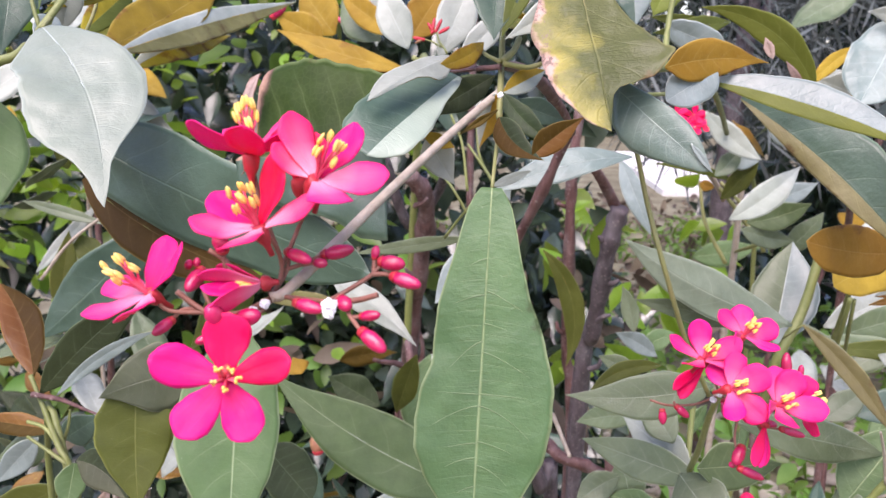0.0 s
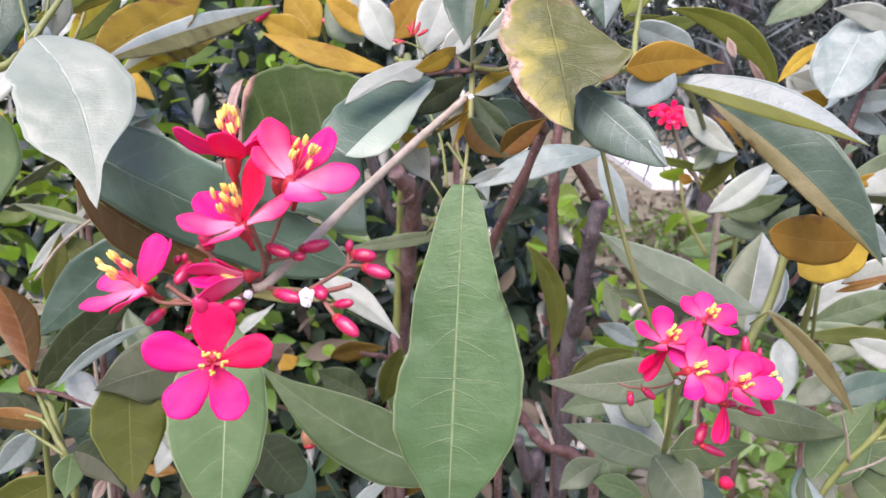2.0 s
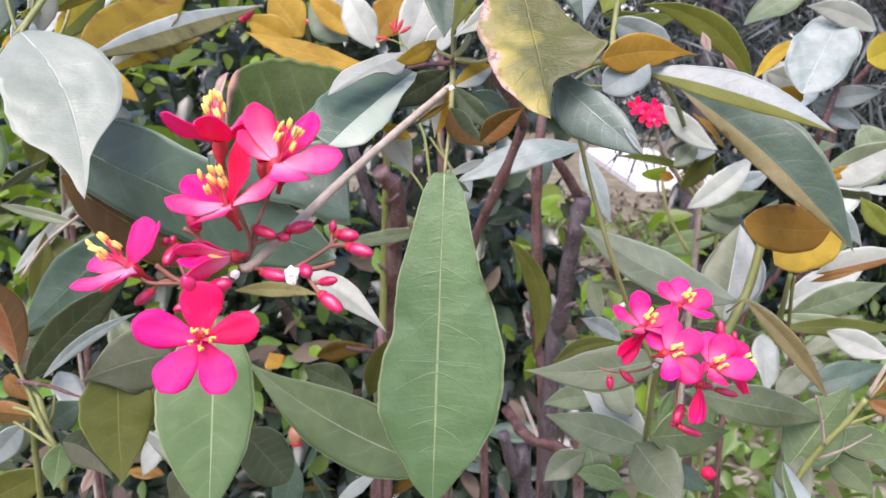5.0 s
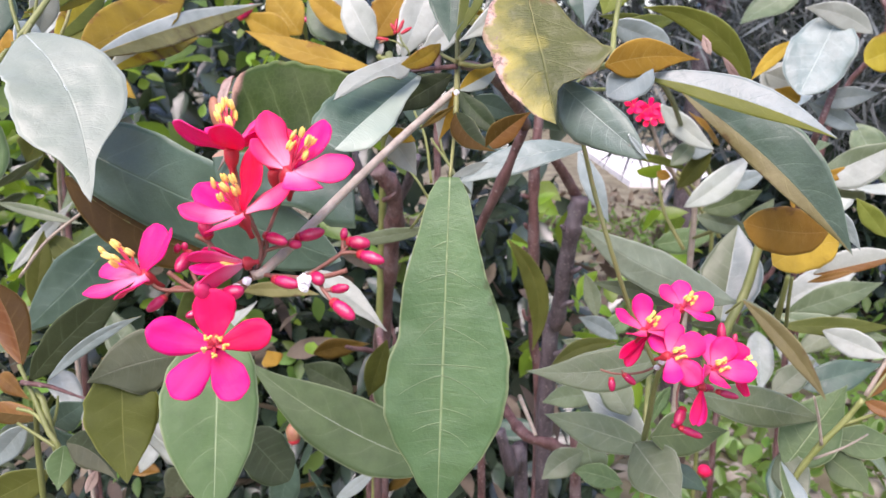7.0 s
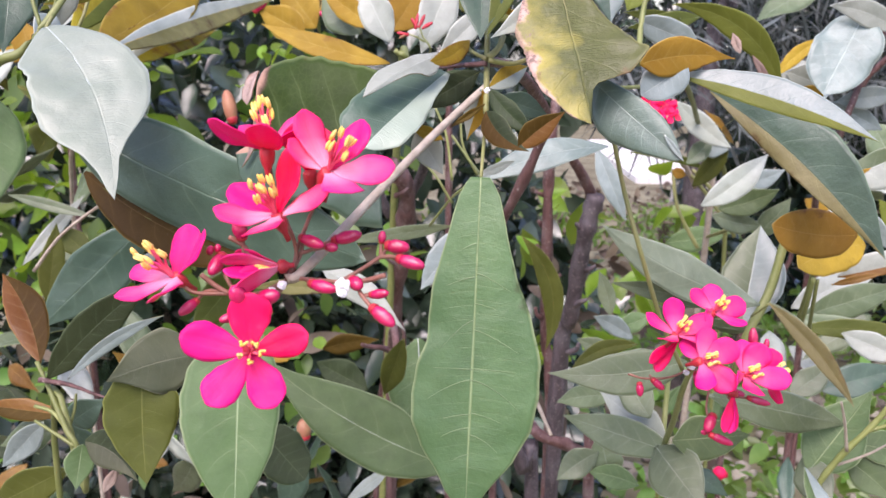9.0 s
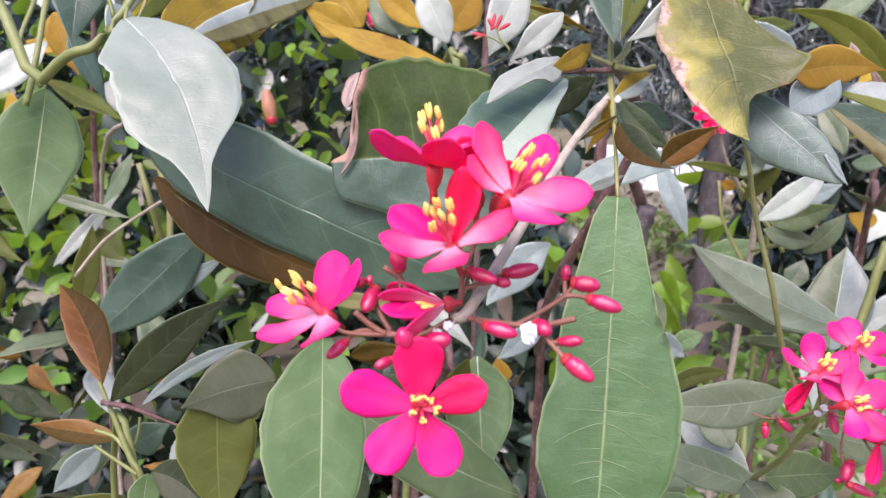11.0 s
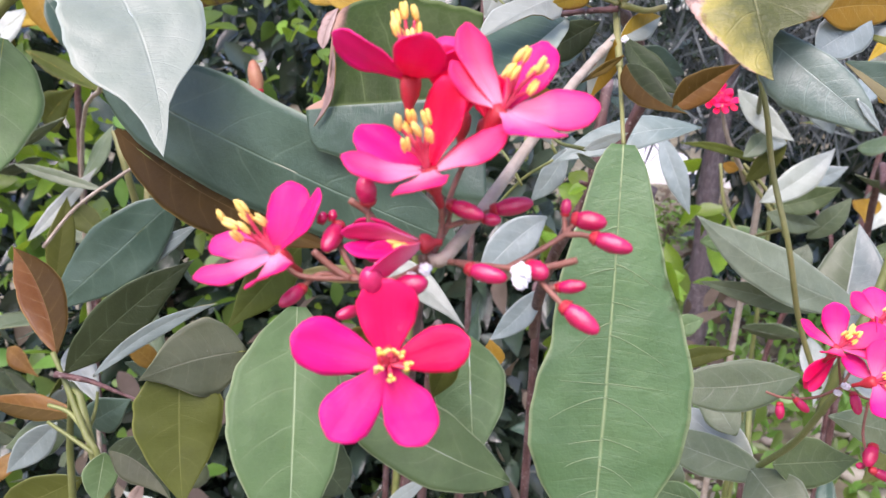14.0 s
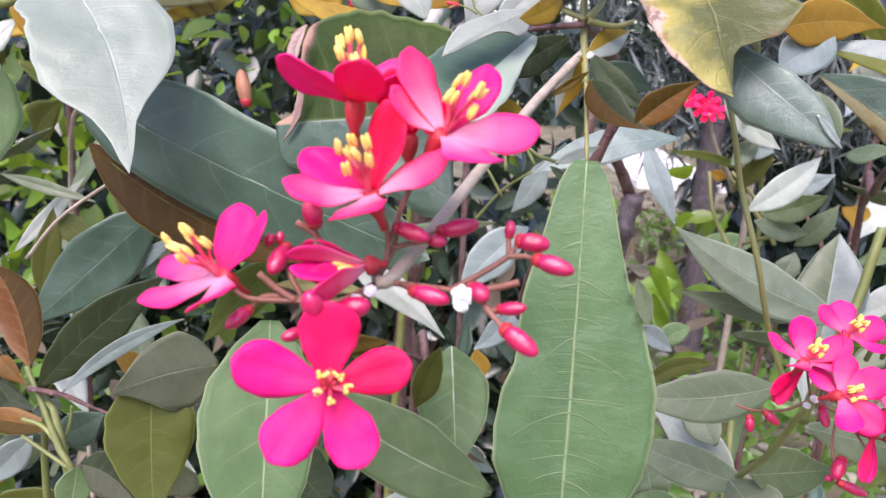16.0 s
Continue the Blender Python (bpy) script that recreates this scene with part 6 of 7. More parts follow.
leaf(far_right, (0.2284, 0.4593, 1.0323), (0.2575, 0.4652, 1.0541), 0.0184, (-0.24, -0.81, 0.54), GREY, GREY, fold=10)
leaf(far_right, (0.1692, 0.3180, 1.0633), (0.1802, 0.3000, 1.0346), 0.0115, (0.25, -0.9, 0.3), SILVER, GREY, fold=24, shape='lance', bow=0.04, split=GREEN)

far_shoot = thing("flowering_branch", (0.2929, 0.8902, 0.0000), "distant shoot with a red flower head and narrow leaves", "shrub branch", "branches of the flowering shrub")
stem(far_shoot, [(0.2049, 0.7187, 1.1889), (0.2192, 0.7313, 1.1588), (0.2485, 0.7513, 1.1175), (0.2743, 0.7772, 1.0595), (0.2929, 0.8902, 0.0000)], 0.0014, 0.004, TWIG, "stem", "")
flower(far_shoot, (0.1890, 0.7217, 1.2002), (-0.00, -0.92, 0.40), [(-0.93, -0.09, 0.35), (0.11, 0.10, 0.99), (0.94, -0.11, 0.32), (0.66, -0.41, -0.63), (-0.53, -0.40, -0.75)], size=0.009, width=0.66, stamens=0, colour=RED)
flower(far_shoot, (0.1969, 0.7199, 1.1933), (-0.00, -0.92, 0.40), [(-0.93, -0.09, 0.35), (0.11, 0.10, 0.99), (0.94, -0.11, 0.32), (0.66, -0.41, -0.63), (-0.53, -0.40, -0.75)], size=0.009, width=0.66, stamens=0, colour=RED)
flower(far_shoot, (0.2047, 0.7212, 1.1985), (-0.00, -0.92, 0.40), [(-0.93, -0.09, 0.35), (0.11, 0.10, 0.99), (0.94, -0.11, 0.32), (0.66, -0.41, -0.63), (-0.53, -0.40, -0.75)], size=0.009, width=0.66, stamens=0, colour=RED)
flower(far_shoot, (0.2111, 0.7194, 1.1915), (-0.00, -0.92, 0.40), [(-0.93, -0.09, 0.35), (0.11, 0.10, 0.99), (0.94, -0.11, 0.32), (0.66, -0.41, -0.63), (-0.53, -0.40, -0.75)], size=0.009, width=0.66, stamens=0, colour=RED)
flower(far_shoot, (0.2038, 0.7187, 1.1889), (-0.00, -0.92, 0.40), [(-0.93, -0.09, 0.35), (0.11, 0.10, 0.99), (0.94, -0.11, 0.32), (0.66, -0.41, -0.63), (-0.53, -0.40, -0.75)], size=0.009, width=0.66, stamens=0, colour=RED)
stem(far_shoot, [(0.2790, 0.7316, 1.0825), (0.2507, 0.7414, 1.1193), (0.2310, 0.7471, 1.1403)], 0.0022, 0.0016, PETIOLE, "twig", "", sides=6)
stem(far_shoot, [(0.2847, 0.7287, 1.0719), (0.2675, 0.7387, 1.1089), (0.2422, 0.7457, 1.1352)], 0.0022, 0.0016, PETIOLE, "twig", "", sides=6)
stem(far_shoot, [(0.2810, 0.6842, 1.0990), (0.2736, 0.7301, 1.0770), (0.2743, 0.7772, 1.0595)], 0.0022, 0.0016, PETIOLE, "twig", "", sides=6)
stem(far_shoot, [(0.2590, 0.7547, 1.0530), (0.2382, 0.7651, 1.0915), (0.2318, 0.7754, 1.1303)], 0.0022, 0.0016, PETIOLE, "twig", "", sides=6)
leaf(far_shoot, (0.1999, 0.6713, 1.2051), (0.2468, 0.6611, 1.1674), 0.0204, (-0.21, -0.98, 0.00), PALE, PALE, fold=14, shape='lance', bow=0.05)
leaf(far_shoot, (0.2176, 0.6383, 1.1206), (0.2700, 0.6400, 1.1659), 0.0237, (-0.21, -0.94, 0.28), PALE, PALE, fold=14, shape='lance', bow=0.05)
leaf(far_shoot, (0.2333, 0.7027, 1.1679), (0.2592, 0.7008, 1.1608), 0.0206, (-0.06, -1.00, 0.04), SILVER, SILVER, fold=14, shape='lance', bow=0.05)
leaf(far_shoot, (0.2145, 0.6774, 1.1507), (0.2366, 0.6840, 1.1752), 0.0170, (-0.12, -0.93, 0.36), GREY, GREY, fold=14, shape='lance', bow=0.05)
leaf(far_shoot, (0.2499, 0.6868, 1.1084), (0.2975, 0.6719, 1.1303), 0.0234, (-0.37, -0.91, 0.18), GREEN, GREEN, fold=14, shape='lance', bow=0.05)
leaf(far_shoot, (0.2448, 0.6854, 1.1033), (0.2914, 0.6829, 1.0942), 0.0206, (-0.02, -0.99, 0.14), GREY, GREY, fold=14, shape='lance', bow=0.05)
leaf(far_shoot, (0.2650, 0.6922, 1.1286), (0.3022, 0.6765, 1.1473), 0.0183, (-0.44, -0.89, 0.12), SILVER, SILVER, fold=14, shape='lance', bow=0.05)
leaf(far_shoot, (0.2893, 0.6997, 1.0793), (0.3167, 0.6897, 1.1195), 0.0209, (-0.46, -0.88, 0.10), GREY, GREY, fold=14, shape='lance', bow=0.05)
leaf(far_shoot, (0.2328, 0.7118, 1.1244), (0.2591, 0.7028, 1.1683), 0.0188, (-0.38, -0.92, 0.04), OLIVE, OLIVE, fold=14, shape='lance', bow=0.05)
leaf(far_shoot, (0.2457, 0.7159, 1.1400), (0.1665, 0.6997, 1.1568), 0.0084, (0.21, -0.98, 0.04), OLIVE, OLIVE, fold=14, shape='lance', bow=0.05)
leaf(far_shoot, (0.2199, 0.7357, 1.1364), (0.2273, 0.7145, 1.1346), 0.0108, (-0.88, -0.34, 0.34), OCHRE, OCHRE, fold=14, shape='lance', bow=0.05)
leaf(far_shoot, (0.2618, 0.6026, 1.1807), (0.2470, 0.6332, 1.2176), 0.0180, (-0.54, -0.74, 0.40), GREY, GREY, fold=14, shape='lance', bow=0.05)
leaf(far_shoot, (0.2569, 0.6226, 1.1781), (0.2335, 0.6308, 1.2086), 0.0183, (-0.31, -0.95, 0.02), SILVER, SILVER, fold=14, shape='lance', bow=0.05)
leaf(far_shoot, (0.2663, 0.6721, 1.0539), (0.2813, 0.6789, 1.0790), 0.0206, (-0.28, -0.87, 0.40), GREY, GREY, fold=14, shape='lance', bow=0.05)
stem(trunks, [(0.0943, 0.6806, 1.1491), (0.0876, 0.6708, 1.1550), (0.0811, 0.6674, 1.1564)], 0.0030, 0.0016, BARK, "spur", "", sides=6, rough=0.12)
stem(trunks, [(0.0967, 0.6917, 1.1158), (0.0883, 0.6814, 1.1200), (0.0821, 0.6782, 1.1227)], 0.0030, 0.0016, BARK, "spur", "", sides=6, rough=0.12)
stem(trunks, [(0.0988, 0.7011, 1.0844), (0.0904, 0.6911, 1.0896), (0.0873, 0.6884, 1.0940)], 0.0030, 0.0016, BARK, "spur", "", sides=6, rough=0.12)
stem(trunks, [(0.1005, 0.7080, 1.0600), (0.0910, 0.6981, 1.0658), (0.0871, 0.6952, 1.0694)], 0.0030, 0.0016, BARK, "spur", "", sides=6, rough=0.12)
stem(trunks, [(0.1027, 0.7174, 1.0240), (0.1084, 0.7075, 1.0298), (0.1132, 0.7058, 1.0378)], 0.0030, 0.0016, BARK, "spur", "", sides=6, rough=0.12)
stem(trunks, [(0.1050, 0.7267, 0.9853), (0.0951, 0.7169, 0.9913), (0.0917, 0.7155, 1.0005)], 0.0030, 0.0016, BARK, "spur", "", sides=6, rough=0.12)
stem(trunks, [(0.1248, 0.6461, 1.0942), (0.1160, 0.6374, 1.1003), (0.1126, 0.6350, 1.1045)], 0.0030, 0.0016, BARK_GREY, "spur", "", sides=6, rough=0.12)
stem(trunks, [(0.1233, 0.6558, 1.0554), (0.1291, 0.6469, 1.0608), (0.1335, 0.6444, 1.0645)], 0.0030, 0.0016, BARK_GREY, "spur", "", sides=6, rough=0.12)
stem(trunks, [(0.1217, 0.6634, 1.0217), (0.1257, 0.6548, 1.0281), (0.1301, 0.6521, 1.0309)], 0.0030, 0.0016, BARK_GREY, "spur", "", sides=6, rough=0.12)
stem(trunks, [(0.1190, 0.6740, 0.9703), (0.1254, 0.6655, 0.9773), (0.1274, 0.6640, 0.9844)], 0.0030, 0.0016, BARK_GREY, "spur", "", sides=6, rough=0.12)
stem(trunks, [(-0.0489, 0.7670, 1.0997), (-0.0401, 0.7562, 1.1055), (-0.0359, 0.7535, 1.1110)], 0.0030, 0.0016, BARK, "spur", "", sides=6, rough=0.12)
stem(trunks, [(-0.0495, 0.7994, 1.0460), (-0.0418, 0.7886, 1.0524), (-0.0376, 0.7852, 1.0551)], 0.0030, 0.0016, BARK, "spur", "", sides=6, rough=0.12)
stem(trunks, [(-0.0498, 0.8177, 1.0123), (-0.0579, 0.8071, 1.0191), (-0.0622, 0.8045, 1.0251)], 0.0030, 0.0016, BARK, "spur", "", sides=6, rough=0.12)
leaf(mid, (-0.1405, 0.6490, 0.9674), (-0.1490, 0.6527, 0.9812), 0.0206, (0.21, -0.91, 0.37), OCHRE, OCHRE, "yellowed curled leaf in the shade", fold=14)
leaf(mid, (0.0075, 0.5050, 1.0278), (0.0036, 0.5100, 1.0465), 0.0162, (-0.03, -0.97, 0.26), OCHRE, OCHRE, fold=24)
leaf(low_left, (-0.2847, 0.5959, 1.0786), (-0.3126, 0.6023, 1.1023), 0.0201, (0.20, -0.86, 0.47), OLIVE, LIME, fold=14, shape='lance')
leaf(low_left, (-0.2824, 0.5196, 1.0641), (-0.2773, 0.5348, 1.1210), 0.0178, (0.45, -0.87, 0.19), OLIVE, LIME, fold=14, shape='lance')
leaf(low_left, (-0.3285, 0.5748, 1.0768), (-0.2902, 0.6089, 1.1270), 0.0117, (0.46, -0.86, 0.23), PALE, GREY, fold=14, shape='lance')
leaf(low_left, (-0.3405, 0.5890, 1.1299), (-0.2717, 0.5847, 1.1140), 0.0097, (0.02, -0.95, 0.33), GREY, GREY, fold=14, shape='lance')
stem(left, [(-0.2397, 0.4302, 1.1170), (-0.2185, 0.4262, 1.1406), (-0.1826, 0.4121, 1.1654)], 0.0011, 0.0008, TWIG, "twig", "", sides=6)
stem(left, [(-0.2270, 0.4963, 1.1705), (-0.2193, 0.4906, 1.1493), (-0.2180, 0.5034, 1.1195)], 0.002, 0.0022, PETIOLE, "twig", "", sides=6)
stem(left, [(-0.2030, 0.4955, 1.1673), (-0.1971, 0.4898, 1.1461), (-0.1969, 0.5035, 1.1199)], 0.002, 0.0022, PETIOLE, "twig", "", sides=6)
stem(left, [(-0.2227, 0.5162, 1.1675), (-0.2146, 0.5103, 1.1455), (-0.2130, 0.5034, 1.1196)], 0.002, 0.0022, PETIOLE, "twig", "", sides=6)
bud(second, (0.1952, 0.4809, 0.9583), (0.1999, 0.4827, 0.9649), 0.00557, RED)
bud(second, (0.2020, 0.4812, 0.9596), (0.1952, 0.4822, 0.9633), 0.00358, RED)
leaf(front, (0.0116, 0.2725, 1.2769), (0.0107, 0.2514, 1.2514), 0.0158, (0.01, -0.77, 0.64), DEEP, SILVER, fold=14, twist=0, split=DEEP)
leaf(front, (0.0213, 0.2715, 1.2733), (0.0127, 0.2535, 1.2518), 0.0075, (0.21, -0.79, 0.58), OLIVE, SILVER, fold=10)
leaf(front, (0.0335, 0.2649, 1.2642), (0.0138, 0.2494, 1.2518), 0.0089, (0.47, -0.83, 0.30), PALE, PALE, fold=16, bend=0.06, shape='ovate', twist=10)
# The whitish half is glare off the glossy blade, given as a material.
leaf(front, (0.0001, 0.2705, 1.2405), (-0.0250, 0.2340, 1.2188), 0.0267, (0.25, -0.67, 0.70), WHITE, GREY, "glossy grey-green torn leaf, one half whitened by painted glare", plus=((0, 0.05), (0.15, 0.145), (0.366, 0.237), (0.547, 0.296), (0.747, 0.286), (0.9, 0.262), (0.97, 0.2), (1, 0.05)), minus=((0, 0.03), (0.103, 0.066), (0.273, 0.091), (0.419, 0.13), (0.541, 0.165), (0.675, 0.191), (0.852, 0.173), (0.945, 0.09), (1, 0.02)), fold=14, fold2=-10, ragged=0.03, wave=0.04, twist=0, rows=34, cols=16, split=DEEP)
leaf(front, (-0.0023, 0.2646, 1.2465), (-0.0254, 0.2387, 1.2337), 0.0118, (0.36, -0.66, 0.66), PALE, BROWN, plus=((0, 0.03), (0.124, 0.056), (0.264, 0.08), (0.41, 0.09), (0.587, 0.12), (0.716, 0.13), (0.872, 0.077), (1, 0)), minus=((0, 0.05), (0.2, 0.15), (0.331, 0.143), (0.37, 0.1), (0.5, 0.055), (0.69, 0.035), (0.9, 0.02), (1, 0)), fold=-14, bend=0.07, twist=-6, wave=0.06)
leaf(front, (0.0080, 0.2741, 1.2512), (-0.0067, 0.2576, 1.2433), 0.0066, (0.62, -0.71, 0.33), GOLD, OCHRE, fold=12, shape='lance', bow=-0.06)
leaf(front, (-0.0100, 0.2713, 1.2201), (-0.0003, 0.2723, 1.2045), 0.0114, (0.12, -0.99, 0.01), PALE, SILVER, fold=12, shape='ovate')
leaf(front, (-0.0007, 0.2655, 1.2180), (-0.0118, 0.2687, 1.2220), 0.0048, (-0.20, -0.96, 0.20), OCHRE, OCHRE, fold=12, shape='lance')
leaf(front, (0.0119, 0.2576, 1.2357), (0.0074, 0.2634, 1.2179), 0.0081, (-0.10, -0.95, -0.28), OCHRE, PALE, fold=14, shape='ovate', split=PALE)
leaf(front, (0.0143, 0.2618, 1.2359), (0.0287, 0.2769, 1.2428), 0.0075, (0.59, -0.72, 0.36), OCHRE, PALE, fold=12, shape='lance', split=PALE)
leaf(front, (0.0141, 0.2547, 1.2362), (0.0288, 0.2459, 1.2227), 0.0074, (-0.28, -0.92, 0.29), DARK, DARK, fold=22, shape='lance', bow=0.06)
leaf(front, (0.0180, 0.2672, 1.2327), (0.0350, 0.2676, 1.2270), 0.0087, (0.04, -1.00, 0.03), DEEP, DARK, fold=12, shape='lance')
leaf(front, (0.0122, 0.2837, 1.2405), (-0.0097, 0.2732, 1.2276), 0.0107, (0.31, -0.92, 0.22), DARK, OLIVE, fold=12, shape='lance')
leaf(front, (0.0129, 0.2447, 1.2296), (0.0251, 0.2285, 1.2194), 0.0089, (-0.51, -0.70, 0.50), DARK, BROWN, "curled brown young leaf", shape='ovate', bow=0.1, fold=26, split=BROWN)
leaf(front, (0.0221, 0.2308, 1.2201), (0.0350, 0.2254, 1.2316), 0.0079, (-0.31, -0.95, -0.09), BROWN, BROWN, shape='ovate', bow=-0.03, fold=16, twist=0, split=RUSSET)
leaf(front, (0.0125, 0.2462, 1.2316), (0.0010, 0.2403, 1.2245), 0.0024, (0.30, -0.91, 0.27), BROWN, BROWN, shape='lance', fold=40, wave=0.1)
leaf(front, (0.0128, 0.2920, 1.2010), (0.0273, 0.2935, 1.2071), 0.0038, (0.03, -0.98, 0.18), PALE, GREY, fold=14, shape='lance')
leaf(front, (0.0125, 0.3017, 1.1985), (0.0212, 0.3001, 1.1926), 0.0032, (-0.05, -0.98, 0.19), GREY, GREY, fold=14, shape='lance')
stem(front, [(0.0134, 0.2638, 1.2437), (0.0041, 0.2719, 1.2427), (-0.0023, 0.2820, 1.2416)], 0.0009, 0.0008, BARK, "twig", "", sides=6, rough=0.2)
stem(front, [(0.0134, 0.2642, 1.2452), (0.0090, 0.2731, 1.2473), (0.0072, 0.2756, 1.2493)], 0.0008, 0.0006, PETIOLE, "twig", "", sides=6)
stem(front, [(0.0142, 0.2641, 1.2448), (0.0217, 0.2669, 1.2437), (0.0278, 0.2703, 1.2452)], 0.001, 0.0008, PETIOLE, "twig", "", sides=6)
stem(front, [(0.0142, 0.2643, 1.2456), (0.0177, 0.2683, 1.2490), (0.0194, 0.2724, 1.2528)], 0.0012, 0.001, PETIOLE, "twig", "", sides=6)
leaf(back_left, (-0.1472, 0.3456, 1.2446), (-0.1169, 0.5612, 1.2798), 0.0161, (0.77, -0.21, 0.60), PALE, OCHRE, "long leaf, pale above and brown below the midrib", shape='lance', bow=-0.02, fold=16, fold2=-8, asym=0.15, twist=0, split=TAN)
leaf(back_left, (-0.1488, 0.3645, 1.2377), (-0.1484, 0.5138, 1.2558), 0.0171, (0.75, -0.08, 0.66), PALE, OCHRE, shape='lance', bow=-0.02, fold=16, fold2=-8, asym=0, twist=0, split=GOLD)
leaf(back_left, (-0.1663, 0.3770, 1.2460), (-0.1429, 0.4800, 1.2851), 0.0305, (0.52, -0.40, 0.75), GOLD, GOLD, "golden leaf back speckled with brown spots", shape='lance', fold=8)
leaf(back_left, (-0.1937, 0.4099, 1.2527), (-0.1833, 0.4587, 1.2816), 0.0161, (0.77, -0.44, 0.46), GOLD, OLIVE, shape='lance', fold=10, split=OLIVE)
leaf(back_left, (-0.1707, 0.3402, 1.2633), (-0.1572, 0.3950, 1.2755), 0.0068, (0.94, -0.27, 0.18), LIME, GOLD, shape='lance', fold=14, split=GOLD)
leaf(back_left, (-0.1982, 0.4106, 1.2550), (-0.2031, 0.4369, 1.2769), 0.0109, (0.51, -0.49, 0.71), PALE, GREY, shape='lance', fold=14)
leaf(back_left, (-0.2386, 0.5147, 1.2572), (-0.2202, 0.5132, 1.2520), 0.0162, (-0.04, -0.99, 0.13), LIME, LIME, shape='blunt', fold=10)
stem(back_left, [(-0.1822, 0.3885, 1.2498), (-0.1767, 0.3920, 1.2634), (-0.1788, 0.4060, 1.2777)], 0.0008, 0.0008, PETIOLE, "twig", "", sides=6)
stem(left, [(-0.1511, 0.2963, 1.2537), (-0.1544, 0.2990, 1.2640), (-0.1562, 0.3017, 1.2743)], 0.0008, 0.0007, FRESH, "shoot", "", sides=6)
stem(left, [(-0.1533, 0.3068, 1.2543), (-0.1507, 0.3089, 1.2625), (-0.1495, 0.3117, 1.2732)], 0.0007, 0.0006, FRESH, "shoot", "", sides=6)
leaf(right, (0.0766, 0.2613, 1.2412), (0.1345, 0.2389, 1.2229), 0.0117, (-0.24, -0.91, 0.35), SILVER, LIME, "long leaf, pale above and yellow-green below the midrib", shape='lance', fold=-12, fold2=8, asym=-0.25, bow=-0.035, twist=0, split=LIME)
leaf(right, (0.1129, 0.3341, 1.2322), (0.1702, 0.2846, 1.1724), 0.0229, (-0.49, -0.84, 0.23), DEEP, TAN, "large dark glossy leaf with an olive underside edge", shape='lance', fold=8, fold2=20, asym=-0.45, bow=-0.045, bend=0.03, wave=0.05, twist=0, rows=36, cols=16, split=TAN)
# Silvery blade added over the dark leaf's tip as its pale highlight.
leaf(right, (0.1595, 0.3009, 1.1879), (0.1754, 0.2885, 1.1732), 0.0091, (-0.47, -0.86, 0.21), SILVER, PALE, shape='ovate', fold=10, bow=-0.1)
leaf(right, (0.0609, 0.2475, 1.2448), (0.0965, 0.2637, 1.2466), 0.0123, (0.41, -0.91, 0.06), OCHRE, OCHRE, "ochre leaf back with a tapering tip", shape='drip', fold=10, bow=-0.05, twist=0)
leaf(right, (0.0782, 0.2560, 1.2447), (0.0622, 0.2487, 1.2351), 0.0129, (0.21, -0.91, 0.35), SILVER, SILVER, shape='blunt', fold=10)
leaf(right, (0.0944, 0.3954, 1.2626), (0.1237, 0.3923, 1.2514), 0.0142, (-0.13, -0.99, -0.06), SILVER, SILVER, shape='blunt', fold=14)
leaf(right, (0.0741, 0.3749, 1.2827), (0.0756, 0.3690, 1.2601), 0.0159, (-0.20, -0.95, 0.23), SILVER, DEEP, shape='ovate', fold=14, split=DEEP)
leaf(right, (0.1496, 0.3508, 1.2337), (0.0958, 0.3428, 1.2677), 0.0125, (0.01, -0.98, -0.22), LIME, OLIVE, "arched olive yellow leaf with a torn brown tip", shape='lance', bow=0.14, fold=12, ragged=0.07, split=LIME)
leaf(right, (0.1258, 0.3397, 1.2480), (0.1220, 0.3411, 1.2566), 0.0045, (-0.33, -0.94, 0.01), WITHER, BROWN, shape='lance', fold=30, ragged=0.2)
leaf(right, (0.1424, 0.3448, 1.2354), (0.1325, 0.3439, 1.2476), 0.0035, (-0.17, -0.96, -0.22), WITHER, BROWN, shape='lance', fold=20)
leaf(right, (0.1199, 0.4111, 1.2639), (0.0884, 0.4016, 1.2666), 0.0064, (0.28, -0.96, -0.09), OLIVE, GREY, shape='lance', fold=14)
leaf(far_right, (0.2598, 0.5002, 1.2722), (0.2324, 0.4827, 1.2238), 0.0398, (-0.24, -0.86, 0.45), FROST, FROST, "broad silvery green leaf with clear veins", fold=8, shape='blunt', wave=0.05)
leaf(far_right, (0.2785, 0.4921, 1.2612), (0.2356, 0.4963, 1.2765), 0.0156, (-0.15, -0.98, -0.15), PALE, PALE, fold=10, shape='lance', bow=0.08)
leaf(far_right, (0.2401, 0.5119, 1.2570), (0.2108, 0.5055, 1.2318), 0.0096, (-0.07, -0.94, 0.32), OCHRE, RUSSET, fold=14, shape='lance', bow=0.05)
leaf(far_right, (0.2308, 0.5344, 1.2240), (0.2541, 0.5392, 1.2431), 0.0242, (-0.07, -0.94, 0.33), PALE, PALE, fold=12, shape='ovate')
leaf(far_right, (0.2516, 0.5222, 1.2173), (0.2343, 0.5243, 1.2253), 0.0153, (-0.16, -0.98, -0.07), OCHRE, OCHRE, fold=12)
leaf(far_right, (0.2919, 0.4799, 1.2544), (0.2678, 0.4774, 1.2441), 0.0242, (-0.00, -0.97, 0.24), GOLD, OCHRE, fold=12, shape='blunt')
leaf(far_right, (0.1819, 0.3281, 1.1717), (0.1387, 0.3162, 1.1784), 0.0213, (0.28, -0.95, 0.14), MUSTARD, MUSTARD, "rounded ochre yellow leaf back", shape='blunt', fold=6, bow=-0.04, twist=0)
